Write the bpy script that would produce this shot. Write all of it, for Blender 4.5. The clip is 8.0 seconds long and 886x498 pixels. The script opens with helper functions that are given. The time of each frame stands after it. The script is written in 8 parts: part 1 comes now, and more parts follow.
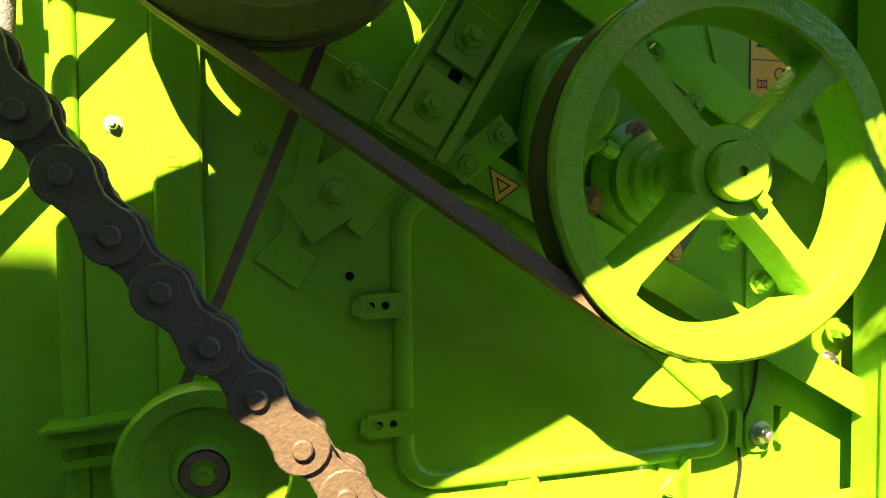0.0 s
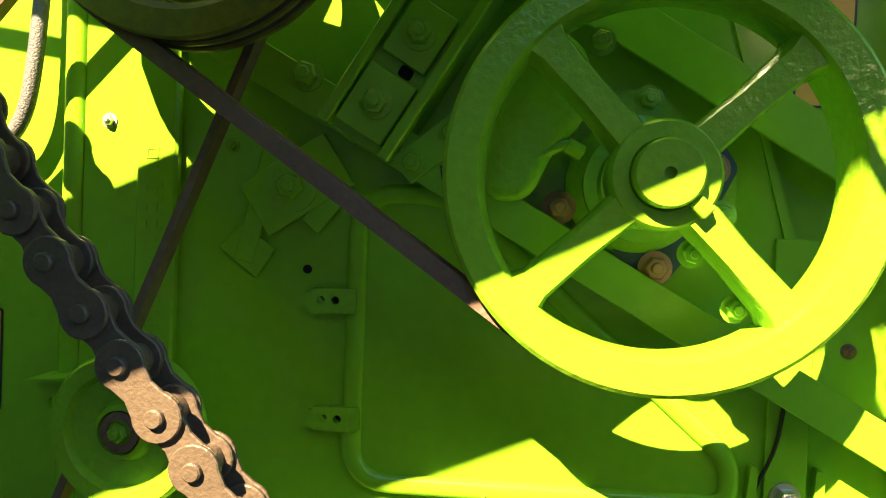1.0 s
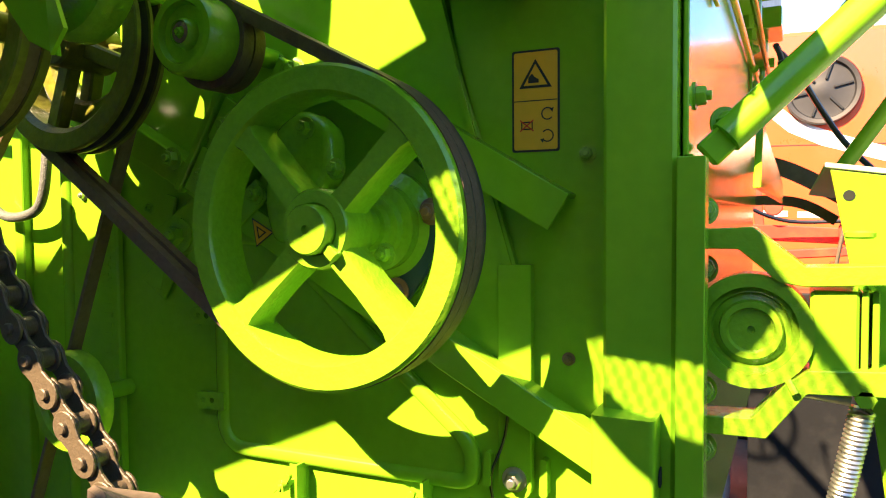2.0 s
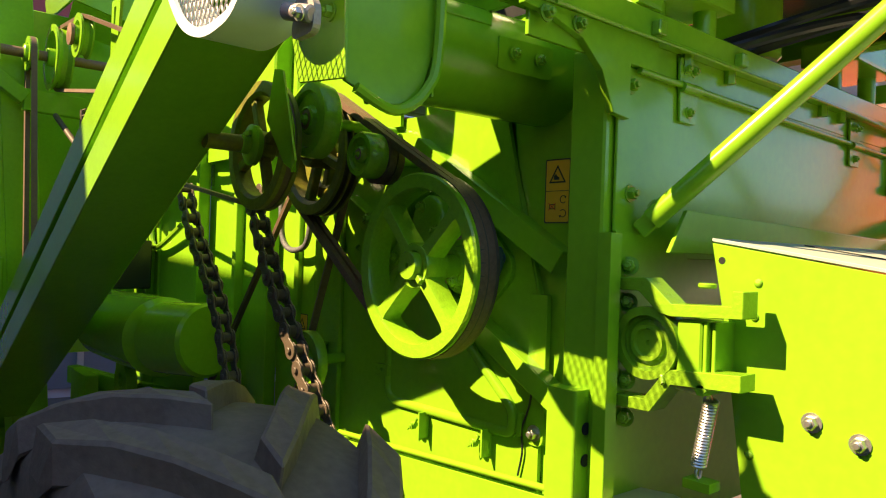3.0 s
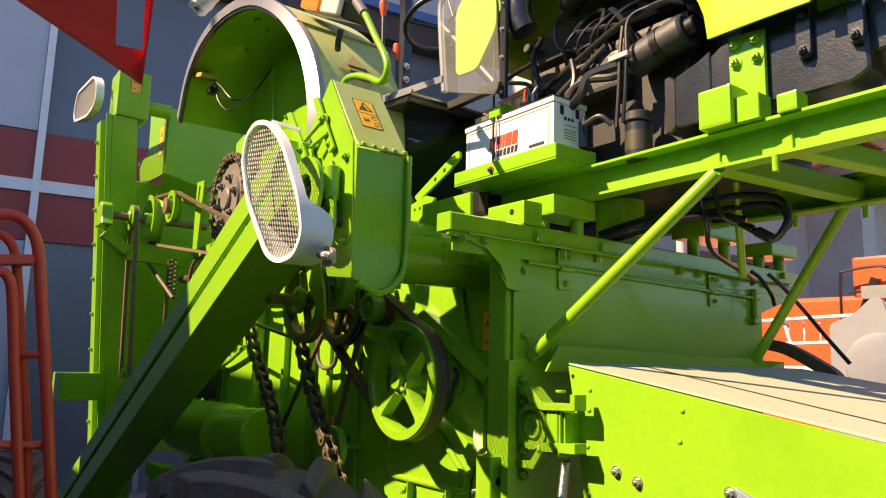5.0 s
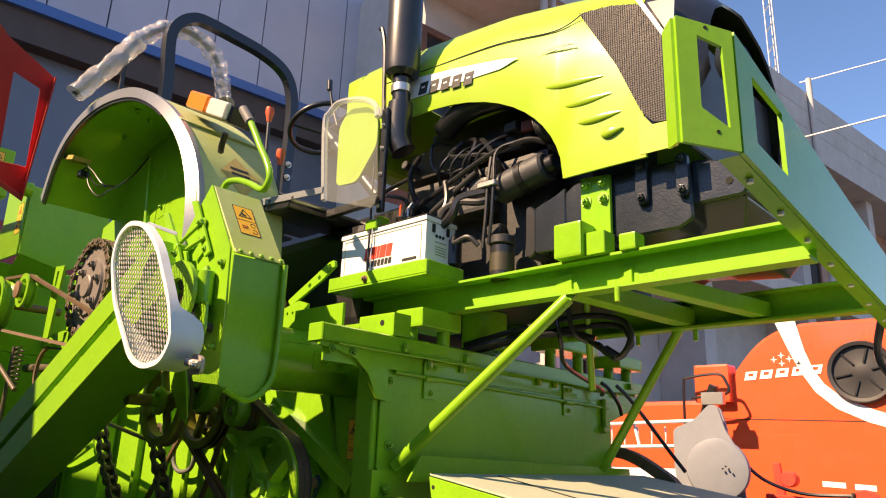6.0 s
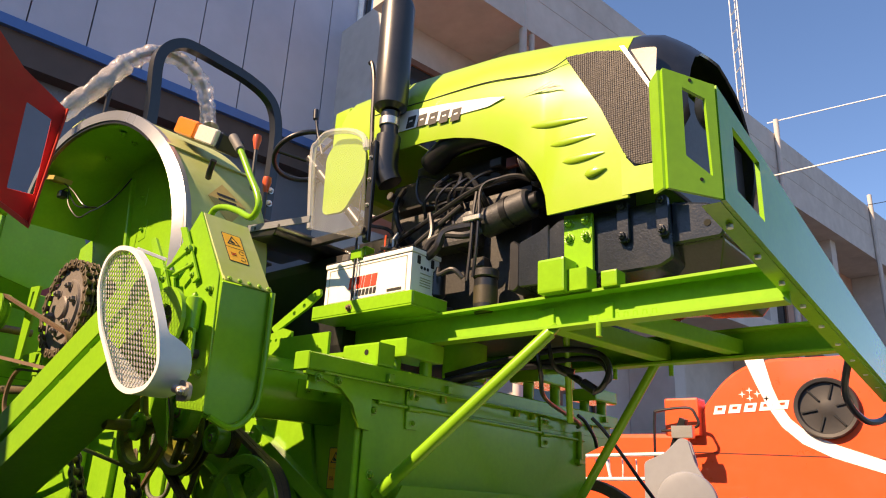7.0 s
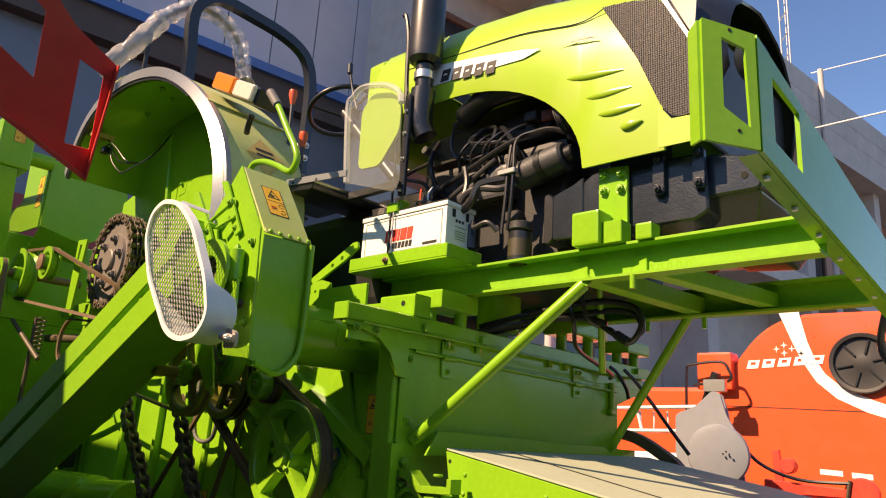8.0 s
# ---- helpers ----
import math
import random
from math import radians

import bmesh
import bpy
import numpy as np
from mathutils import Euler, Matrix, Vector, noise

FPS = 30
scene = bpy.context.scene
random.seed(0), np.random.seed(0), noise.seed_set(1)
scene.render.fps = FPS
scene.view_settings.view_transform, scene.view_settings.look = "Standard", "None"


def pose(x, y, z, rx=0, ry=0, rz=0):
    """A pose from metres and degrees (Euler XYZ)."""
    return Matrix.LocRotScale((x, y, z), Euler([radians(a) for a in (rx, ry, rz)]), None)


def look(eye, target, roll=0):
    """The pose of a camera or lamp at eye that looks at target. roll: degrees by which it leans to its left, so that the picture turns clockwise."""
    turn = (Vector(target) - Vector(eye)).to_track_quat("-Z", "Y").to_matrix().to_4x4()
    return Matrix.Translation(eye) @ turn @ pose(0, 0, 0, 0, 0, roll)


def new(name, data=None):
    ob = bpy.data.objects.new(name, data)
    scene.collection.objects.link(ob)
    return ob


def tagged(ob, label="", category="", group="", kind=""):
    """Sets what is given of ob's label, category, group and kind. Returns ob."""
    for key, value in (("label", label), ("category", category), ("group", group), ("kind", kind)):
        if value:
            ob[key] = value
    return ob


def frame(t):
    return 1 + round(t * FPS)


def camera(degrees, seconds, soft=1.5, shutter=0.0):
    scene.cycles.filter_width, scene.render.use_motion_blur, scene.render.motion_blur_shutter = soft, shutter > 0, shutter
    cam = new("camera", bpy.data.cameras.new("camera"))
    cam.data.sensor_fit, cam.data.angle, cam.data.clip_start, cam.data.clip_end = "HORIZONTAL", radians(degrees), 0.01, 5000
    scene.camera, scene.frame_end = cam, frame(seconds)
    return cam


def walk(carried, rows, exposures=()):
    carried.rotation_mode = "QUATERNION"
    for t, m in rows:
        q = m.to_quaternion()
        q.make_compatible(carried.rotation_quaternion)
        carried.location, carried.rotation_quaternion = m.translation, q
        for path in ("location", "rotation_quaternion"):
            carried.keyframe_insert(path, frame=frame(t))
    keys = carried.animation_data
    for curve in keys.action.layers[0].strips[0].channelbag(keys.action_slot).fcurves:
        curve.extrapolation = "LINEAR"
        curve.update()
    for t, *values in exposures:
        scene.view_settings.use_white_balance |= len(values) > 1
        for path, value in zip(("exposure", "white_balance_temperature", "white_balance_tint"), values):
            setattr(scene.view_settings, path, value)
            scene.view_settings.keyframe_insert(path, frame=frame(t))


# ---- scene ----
cam = camera(64.0, 8.0, soft=1.1)
PATH = [
    (0, (-0.175, 0.095, 1.627), (0.267, 2.044, 1.538), -0.6),
    (0.5, (-0.055, 0.075, 1.631), (0.067, 2.071, 1.616), 0.8),
    (1, (0.142, 0.099, 1.614), (-0.1, 2.084, 1.561), 2.4),
    (1.5, (0.484, 0.097, 1.63), (-0.306, 1.927, 1.467), 1.0),
    (1.7, (0.593, 0.09, 1.655), (-0.221, 1.912, 1.516), 0.8),
    (2.8, (1.23, -0.127, 1.698), (-0.186, 1.284, 1.722), -0.1),
    (3, (1.382, -0.162, 1.7), (-0.153, 1.12, 1.705), 2.0),
    (3.5, (1.636, -0.293, 1.715), (0.029, 0.888, 1.858), 1.9),
    (4, (1.819, -0.435, 1.714), (0.213, 0.75, 1.839), 1.8),
    (4.2, (1.9, -0.472, 1.715), (0.275, 0.672, 1.936), 1.7),
    (5.3, (2.206, -0.569, 1.754), (0.67, 0.659, 2.119), 0.4),
    (5.5, (2.224, -0.588, 1.765), (0.763, 0.71, 2.189), 0.3),
    (6, (2.24, -0.614, 1.788), (0.922, 0.783, 2.346), 2.2),
    (6.5, (2.248, -0.644, 1.792), (0.974, 0.76, 2.43), 3.0),
    (7, (2.239, -0.677, 1.789), (0.992, 0.753, 2.423), 3.0),
    (7.5, (2.248, -0.692, 1.78), (0.949, 0.713, 2.364), 3.3),
    (8, (2.252, -0.706, 1.772), (0.919, 0.696, 2.28), 3.7),
]
EXPOSURES = [(0.0, 3.05, 5900, 10), (1.0, 3.05, 5900, 10), (1.7, 2.94, 5900, 10), (2.8, 2.0, 6150, 10), (4.2, 1.58, 6150, 12), (5.5, 1.42, 6150, 16), (6.5, 1.33, 6150, 16), (7.5, 1.16, 6150, 16), (8.0, 1.12, 6150, 16)]
walk(cam, [(t, look(eye, target, roll)) for t, eye, target, roll in PATH], EXPOSURES)

# ---- daylight ----
SUN_WAY = Vector((0.395, 1.0, -0.992)).normalized()
world = bpy.data.worlds.new("sky")
scene.world = world
world.use_nodes = True
_sky = world.node_tree.nodes.new("ShaderNodeTexSky")
_sky.sky_type, _sky.sun_disc = "NISHITA", False
_sky.sun_elevation = math.asin(-SUN_WAY.z)
_sky.sun_rotation = math.atan2(-SUN_WAY.x, -SUN_WAY.y)
_sky.altitude, _sky.air_density, _sky.dust_density = 200, 1.0, 0.2
_sky.ozone_density = 2.5
_bg = world.node_tree.nodes["Background"]
_bg.inputs["Strength"].default_value = 0.078
world.node_tree.links.new(_sky.outputs["Color"], _bg.inputs["Color"])
_sun = bpy.data.lights.new("sun", "SUN")
_sun.energy, _sun.angle, _sun.color = 5.0, radians(0.53), (1.0, 0.675, 0.365)
new("sun", _sun).matrix_basis = look((0, 0, 30), Vector((0, 0, 30)) + SUN_WAY)

# ---- materials ----
MATS = {}


def mat(name, base, rough=0.5, metal=0.0, grain=0.08, size=40.0, bump=0.1, dirt=None, dirt_amount=0.0, dirt_size=3.0,
        coat=0.0, alpha=1.0, piece=0.0, bump_size=None, emit=0.0, spec=0.5):
    """A paint, metal, rubber or stone: a base colour, fine grain, patches of dirt or wear, relief."""
    if name in MATS:
        return MATS[name]
    m = bpy.data.materials.new(name)
    m.use_nodes = True
    nt = m.node_tree
    b = nt.nodes["Principled BSDF"]
    L = nt.links.new
    geo = nt.nodes.new("ShaderNodeTexCoord")
    n1 = nt.nodes.new("ShaderNodeTexNoise")
    n1.inputs["Scale"].default_value, n1.inputs["Detail"].default_value = size, 6
    L(geo.outputs["Object"], n1.inputs["Vector"])
    hsv = nt.nodes.new("ShaderNodeHueSaturation")
    hsv.inputs["Color"].default_value = (*base, 1)
    mr = nt.nodes.new("ShaderNodeMapRange")
    mr.inputs["From Min"].default_value, mr.inputs["From Max"].default_value = 0.25, 0.75
    mr.inputs["To Min"].default_value, mr.inputs["To Max"].default_value = 1 - grain, 1 + grain
    L(n1.outputs["Fac"], mr.inputs["Value"])
    value = mr.outputs["Result"]
    if piece:
        oi = nt.nodes.new("ShaderNodeObjectInfo")
        pr = nt.nodes.new("ShaderNodeMapRange")
        pr.inputs["To Min"].default_value, pr.inputs["To Max"].default_value = 1 - piece, 1 + piece
        L(oi.outputs["Random"], pr.inputs["Value"])
        mu = nt.nodes.new("ShaderNodeMath")
        mu.operation = "MULTIPLY"
        L(value, mu.inputs[0])
        L(pr.outputs["Result"], mu.inputs[1])
        value = mu.outputs[0]
    L(value, hsv.inputs["Value"])
    colour = hsv.outputs["Color"]
    rr = nt.nodes.new("ShaderNodeMapRange")
    rr.inputs["To Min"].default_value, rr.inputs["To Max"].default_value = max(0.02, rough - 0.10), min(1, rough + 0.10)
    n3 = nt.nodes.new("ShaderNodeTexNoise")
    n3.inputs["Scale"].default_value, n3.inputs["Detail"].default_value = dirt_size, 8
    n3.inputs["Roughness"].default_value = 0.65
    L(geo.outputs["Object"], n3.inputs["Vector"])
    L(n3.outputs["Fac"], rr.inputs["Value"])
    L(rr.outputs["Result"], b.inputs["Roughness"])
    if dirt is not None:
        mx = nt.nodes.new("ShaderNodeMixRGB")
        ramp = nt.nodes.new("ShaderNodeMapRange")
        ramp.inputs["From Min"].default_value, ramp.inputs["From Max"].default_value = 0.48, 0.75
        ramp.inputs["To Max"].default_value = dirt_amount
        L(n3.outputs["Fac"], ramp.inputs["Value"])
        L(ramp.outputs["Result"], mx.inputs["Fac"])
        L(colour, mx.inputs["Color1"])
        mx.inputs["Color2"].default_value = (*dirt, 1)
        colour = mx.outputs["Color"]
    L(colour, b.inputs["Base Color"])
    b.inputs["Metallic"].default_value = metal
    b.inputs["Specular IOR Level"].default_value = spec
    if coat:
        b.inputs["Coat Weight"].default_value = coat
        b.inputs["Coat Roughness"].default_value = 0.06
    if alpha < 1:
        b.inputs["Alpha"].default_value = alpha
    if emit:
        L(colour, b.inputs["Emission Color"])
        b.inputs["Emission Strength"].default_value = emit
    if bump:
        n2 = nt.nodes.new("ShaderNodeTexNoise")
        n2.inputs["Scale"].default_value, n2.inputs["Detail"].default_value = bump_size or size * 2, 4
        L(geo.outputs["Object"], n2.inputs["Vector"])
        bp = nt.nodes.new("ShaderNodeBump")
        bp.inputs["Strength"].default_value, bp.inputs["Distance"].default_value = bump, 0.004
        L(n2.outputs["Fac"], bp.inputs["Height"])
        L(bp.outputs["Normal"], b.inputs["Normal"])
        if coat:
            L(bp.outputs["Normal"], b.inputs["Coat Normal"])
    MATS[name] = m
    return m


LIME = (0.222, 0.46, 0.010)
GREEN = mat("lime enamel paint", LIME, 0.21, grain=0.06, size=60, bump=0.05, bump_size=38, dirt=(0.11, 0.30, 0.007), dirt_amount=0.38, coat=0.12, spec=0.32)
RAILGREEN = mat("dull lime chassis paint", LIME, 0.5, grain=0.07, size=60, bump=0.06, bump_size=38, dirt=(0.12, 0.29, 0.008), dirt_amount=0.45, spec=0.2)
GREEN_CAST = mat("lime paint on rough casting", LIME, 0.24, grain=0.1, size=120, bump=0.28, bump_size=130, dirt=(0.15, 0.24, 0.012), dirt_amount=0.5, coat=0.2, spec=0.45)
STAINED = mat("oil-stained green pulley paint", (0.165, 0.17, 0.014), 0.45, grain=0.2, size=90, bump=0.25, bump_size=150, dirt=(0.095, 0.068, 0.036), dirt_amount=0.85, dirt_size=14, coat=0.15, spec=0.35)
GROOVE = mat("rubber-blackened pulley groove", (0.050, 0.040, 0.026), 0.5, grain=0.2, size=80, bump=0.15, dirt=(0.09, 0.08, 0.03), dirt_amount=0.5, dirt_size=20)
HOOD = mat("glossy lime bonnet paint", (0.315, 0.50, 0.018), 0.34, grain=0.03, size=10, bump=0.0, dirt=(0.42, 0.47, 0.10), dirt_amount=0.5, dirt_size=2.2, coat=0.22, spec=0.35)
DUSTY = mat("dusty faded lime paint", (0.44, 0.50, 0.20), 0.55, grain=0.05, size=30, bump=0.08, dirt=(0.36, 0.47, 0.05), dirt_amount=0.7)
DECK = mat("sun-bleached dusty deck", (0.40, 0.43, 0.33), 0.6, grain=0.07, size=50, bump=0.1, dirt=(0.33, 0.37, 0.25), dirt_amount=0.5)
BELT = mat("worn brown-grey rubber belt", (0.125, 0.076, 0.042), 0.62, grain=0.2, size=120, bump=0.25, dirt=(0.18, 0.135, 0.10), dirt_amount=0.5, dirt_size=12)
CHAIN = mat("oily dark steel chain", (0.095, 0.074, 0.048), 0.45, 0.08, grain=0.25, size=180, bump=0.25, dirt=(0.10, 0.076, 0.048), dirt_amount=0.6, dirt_size=30)
STEEL = mat("zinc plated steel", (0.55, 0.54, 0.50), 0.35, 0.9, grain=0.1, size=150, bump=0.1)
RUSTY = mat("browned steel bolt", (0.23, 0.14, 0.09), 0.55, 0.4, grain=0.25, size=200, bump=0.3)
RUBBER = mat("dusty tyre rubber", (0.155, 0.112, 0.082), 0.72, grain=0.2, size=60, bump=0.25, dirt=(0.22, 0.18, 0.14), dirt_amount=0.6, dirt_size=5)
BLACK = mat("satin black paint", (0.012, 0.013, 0.015), 0.35, grain=0.15, size=60, bump=0.05, dirt=(0.05, 0.05, 0.05), dirt_amount=0.4, coat=0.3)
ENGINE = mat("grimy engine grey", (0.035, 0.036, 0.038), 0.5, 0.2, grain=0.3, size=90, bump=0.15, dirt=(0.05, 0.047, 0.042), dirt_amount=0.6, dirt_size=14)
CASTING = mat("dark slate engine paint", (0.018, 0.023, 0.031), 0.24, grain=0.15, size=140, bump=0.13, bump_size=160, dirt=(0.034, 0.039, 0.047), dirt_amount=0.5, dirt_size=9, coat=0.15, spec=0.4)
LUG = mat("dull cast lug", (0.42, 0.36, 0.31), 0.5, 0.3, grain=0.15, size=120, bump=0.2)
WIRE = mat("greyed white wire", (0.50, 0.48, 0.46), 0.45, grain=0.1, size=90, bump=0.1)
WHITE = mat("white painted sheet", (0.70, 0.74, 0.76), 0.42, grain=0.04, size=30, bump=0.06, dirt=(0.55, 0.55, 0.52), dirt_amount=0.5, dirt_size=6)
PLASTIC_WHITE = mat("white battery plastic", (0.78, 0.80, 0.80), 0.38, grain=0.02, size=30, bump=0.03, dirt=(0.62, 0.60, 0.55), dirt_amount=0.4, dirt_size=8)
GREYTRIM = mat("silver grey rubber edging", (0.29, 0.31, 0.34), 0.30, 0.4, grain=0.05, size=50, bump=0.05, dirt=(0.3, 0.3, 0.3), dirt_amount=0.4)
AMBER = mat("amber lens", (0.85, 0.22, 0.01), 0.2, grain=0.05, size=100, bump=0.15, coat=0.5)
REDKNOB = mat("red plastic knob", (0.62, 0.10, 0.03), 0.3, grain=0.05, size=40, bump=0)
RED = mat("weathered red paint", (0.70, 0.055, 0.030), 0.45, grain=0.08, size=30, bump=0.1, dirt=(0.52, 0.13, 0.04), dirt_amount=0.6, dirt_size=4, coat=0.15)
ORANGE = mat("orange-red combine paint", (0.82, 0.10, 0.025), 0.3, grain=0.03, size=12, bump=0.0, dirt=(0.72, 0.12, 0.05), dirt_amount=0.4, coat=0.5)
YELLOW = mat("yellow warning label", (0.85, 0.47, 0.02), 0.4, grain=0.04, size=90, bump=0.05, dirt=(0.7, 0.42, 0.06), dirt_amount=0.4, dirt_size=30)
INK = mat("black print", (0.02, 0.02, 0.02), 0.5, grain=0.1, size=80, bump=0)
REDINK = mat("red print", (0.70, 0.05, 0.02), 0.5, grain=0.1, size=80, bump=0)
WHITEINK = mat("white print", (0.82, 0.82, 0.80), 0.5, grain=0.04, size=40, bump=0)
GREYINK = mat("grey print", (0.30, 0.33, 0.22), 0.5, grain=0.1, size=80, bump=0)
FILM = mat("crumpled cling film", (0.80, 0.76, 0.73), 0.16, grain=0.12, size=60, bump=0.6, bump_size=60, alpha=0.36, coat=0.4)
CLEAR = mat("hazy clear plastic", (0.60, 0.63, 0.60), 0.12, grain=0.03, size=20, bump=0.06, alpha=0.09, coat=0.4)
DARKHOLE = mat("unlit hollow", (0.01, 0.012, 0.008), 0.9, grain=0.1, size=40, bump=0)
MESHGREY = mat("dusty grey grille mesh", (0.085, 0.080, 0.080), 0.5, 0.1, grain=0.2, size=100, bump=0.1)
CONCRETE = mat("weathered pale concrete", (0.48, 0.46, 0.44), 0.85, grain=0.1, size=4, bump=0.3, bump_size=30, dirt=(0.33, 0.30, 0.28), dirt_amount=0.6, dirt_size=0.7)
SALMON = mat("salmon wash wall", (0.46, 0.30, 0.24), 0.85, grain=0.08, size=4, bump=0.2, dirt=(0.38, 0.26, 0.22), dirt_amount=0.5, dirt_size=0.8)
CLADDING = mat("blue grey cladding sheet", (0.42, 0.44, 0.53), 0.45, grain=0.04, size=3, bump=0.03, dirt=(0.29, 0.33, 0.44), dirt_amount=0.5, dirt_size=0.6, piece=0.05)
BLUETRIM = mat("blue flashing", (0.06, 0.14, 0.38), 0.4, grain=0.06, size=6, bump=0.03)
BROWNSOFFIT = mat("dark brown soffit", (0.07, 0.055, 0.05), 0.7, grain=0.12, size=5, bump=0.1)
SLATEWALL = mat("dull slate blue glazing", (0.13, 0.155, 0.195), 0.25, grain=0.05, size=3, bump=0.02, dirt=(0.14, 0.17, 0.23), dirt_amount=0.5, dirt_size=0.8)
REDBAND = mat("brick red fascia band", (0.26, 0.035, 0.035), 0.5, grain=0.06, size=4, bump=0.05, dirt=(0.2, 0.04, 0.04), dirt_amount=0.4, dirt_size=1)
YARD = mat("dusty bare yard", (0.092, 0.086, 0.078), 0.9, grain=0.15, size=8, bump=0.3, dirt=(0.115, 0.107, 0.098), dirt_amount=0.6, dirt_size=0.8)
SLATEWALL_PLAIN = mat("grey unseen wall", (0.15, 0.16, 0.15), 0.9, grain=0.1, size=3, bump=0.2, dirt=(0.17, 0.175, 0.16), dirt_amount=0.5, dirt_size=0.7)
BLUEWALL = mat("blue-grey unseen wall", (0.13, 0.19, 0.25), 0.9, grain=0.1, size=3, bump=0.2, dirt=(0.12, 0.15, 0.19), dirt_amount=0.5, dirt_size=0.7)
GLASSDARK = mat("dark window pane", (0.02, 0.025, 0.03), 0.08, grain=0.05, size=3, bump=0.0)
WOODFRAME = mat("brown window frame", (0.14, 0.07, 0.045), 0.6, grain=0.15, size=20, bump=0.1)


# ---- mesh tools ----
def basis(n):
    """Two unit vectors square to n."""
    n = Vector(n).normalized()
    a = n.orthogonal().normalized() if abs(n.z) > 0.9 else n.cross(Vector((0, 0, 1))).normalized()
    return a, n.cross(a).normalized(), n


def faces_smooth(bm, angle=40):
    for f in bm.faces:
        f.smooth = True
    lim = radians(angle)
    for e in bm.edges:
        if len(e.link_faces) == 2 and e.calc_face_angle(0) > lim:
            e.smooth = False


def bevelled(bm, w, seg=1, limit=30):
    if w > 0:
        es = [e for e in bm.edges if len(e.link_faces) == 2 and e.calc_face_angle(0) > radians(limit)]
        bmesh.ops.bevel(bm, geom=es, offset=w, segments=seg, affect="EDGES", profile=0.7, clamp_overlap=True)
    return bm


def box(x0, x1, y0, y1, z0, z1, bevel=0.003, seg=1):
    bm = bmesh.new()
    bmesh.ops.create_cube(bm, size=1)
    for v in bm.verts:
        v.co = Vector((x0 + (v.co.x + 0.5) * (x1 - x0), y0 + (v.co.y + 0.5) * (y1 - y0), z0 + (v.co.z + 0.5) * (z1 - z0)))
    return bevelled(bm, bevel, seg)


def bar(p, q, w, h, up=(0, 0, 1), bevel=0.002, seg=1):
    """A straight bar from p to q, w wide and h high."""
    p, q = Vector(p), Vector(q)
    n = (q - p).normalized()
    s = n.cross(Vector(up)).normalized()
    u = s.cross(n).normalized()
    bm = bmesh.new()
    vs = [[bm.verts.new(c + s * (a * w / 2) + u * (b * h / 2)) for a, b in ((-1, -1), (1, -1), (1, 1), (-1, 1))] for c in (p, q)]
    bm.faces.new(vs[0][::-1])
    bm.faces.new(vs[1])
    for i in range(4):
        bm.faces.new((vs[0][i], vs[0][(i + 1) % 4], vs[1][(i + 1) % 4], vs[1][i]))
    bmesh.ops.recalc_face_normals(bm, faces=bm.faces)
    return bevelled(bm, bevel, seg)


def lathe(c, axis, profile, seg=40, closed=False, start=0.0, sweep=360.0):
    """A turned form: profile rows of (radius, height along axis) from c."""
    a, b, n = basis(axis)
    c = Vector(c)
    bm = bmesh.new()
    full = sweep >= 360
    count = seg if full else seg + 1
    rings = []
    for r, h in profile:
        if r < 1e-6:
            rings.append([bm.verts.new(c + n * h)] * count)
            continue
        rings.append([bm.verts.new(c + n * h + (a * math.cos(t) + b * math.sin(t)) * r)
                      for t in (radians(start + sweep * i / seg) for i in range(count))])
    pairs = list(zip(rings, rings[1:])) + ([(rings[-1], rings[0])] if closed else [])
    for lo, hi in pairs:
        for i in range(seg):
            j = (i + 1) % count
            f = []
            for v in (lo[i], lo[j], hi[j], hi[i]):
                if v not in f:
                    f.append(v)
            if len(f) > 2:
                bm.faces.new(f)
    bmesh.ops.recalc_face_normals(bm, faces=bm.faces)
    faces_smooth(bm)
    return bm


def rod(p, q, r, seg=16, r2=None, bevel=0.0):
    """A round rod from p to q with closed ends."""
    p, q = Vector(p), Vector(q)
    h, r2 = (q - p).length, r if r2 is None else r2
    e = min(bevel, h / 3, r / 2)
    prof = [(0, 0), (r - e, 0), (r, e), (r2, h - e), (r2 - e, h), (0, h)] if e > 0 else [(0, 0), (r, 0), (r2, h), (0, h)]
    return lathe(p, q - p, prof, seg)


def curve_points(pts, n=6):
    """A smooth line through pts."""
    pts = [Vector(p) for p in pts]
    out = []
    for i in range(len(pts) - 1):
        p0, p1, p2, p3 = pts[max(i - 1, 0)], pts[i], pts[i + 1], pts[min(i + 2, len(pts) - 1)]
        for k in range(n):
            t = k / n
            out.append(0.5 * ((2 * p1) + (p2 - p0) * t + (2 * p0 - 5 * p1 + 4 * p2 - p3) * t * t + (3 * p1 - p0 - 3 * p2 + p3) * t ** 3))
    return out + [pts[-1]]


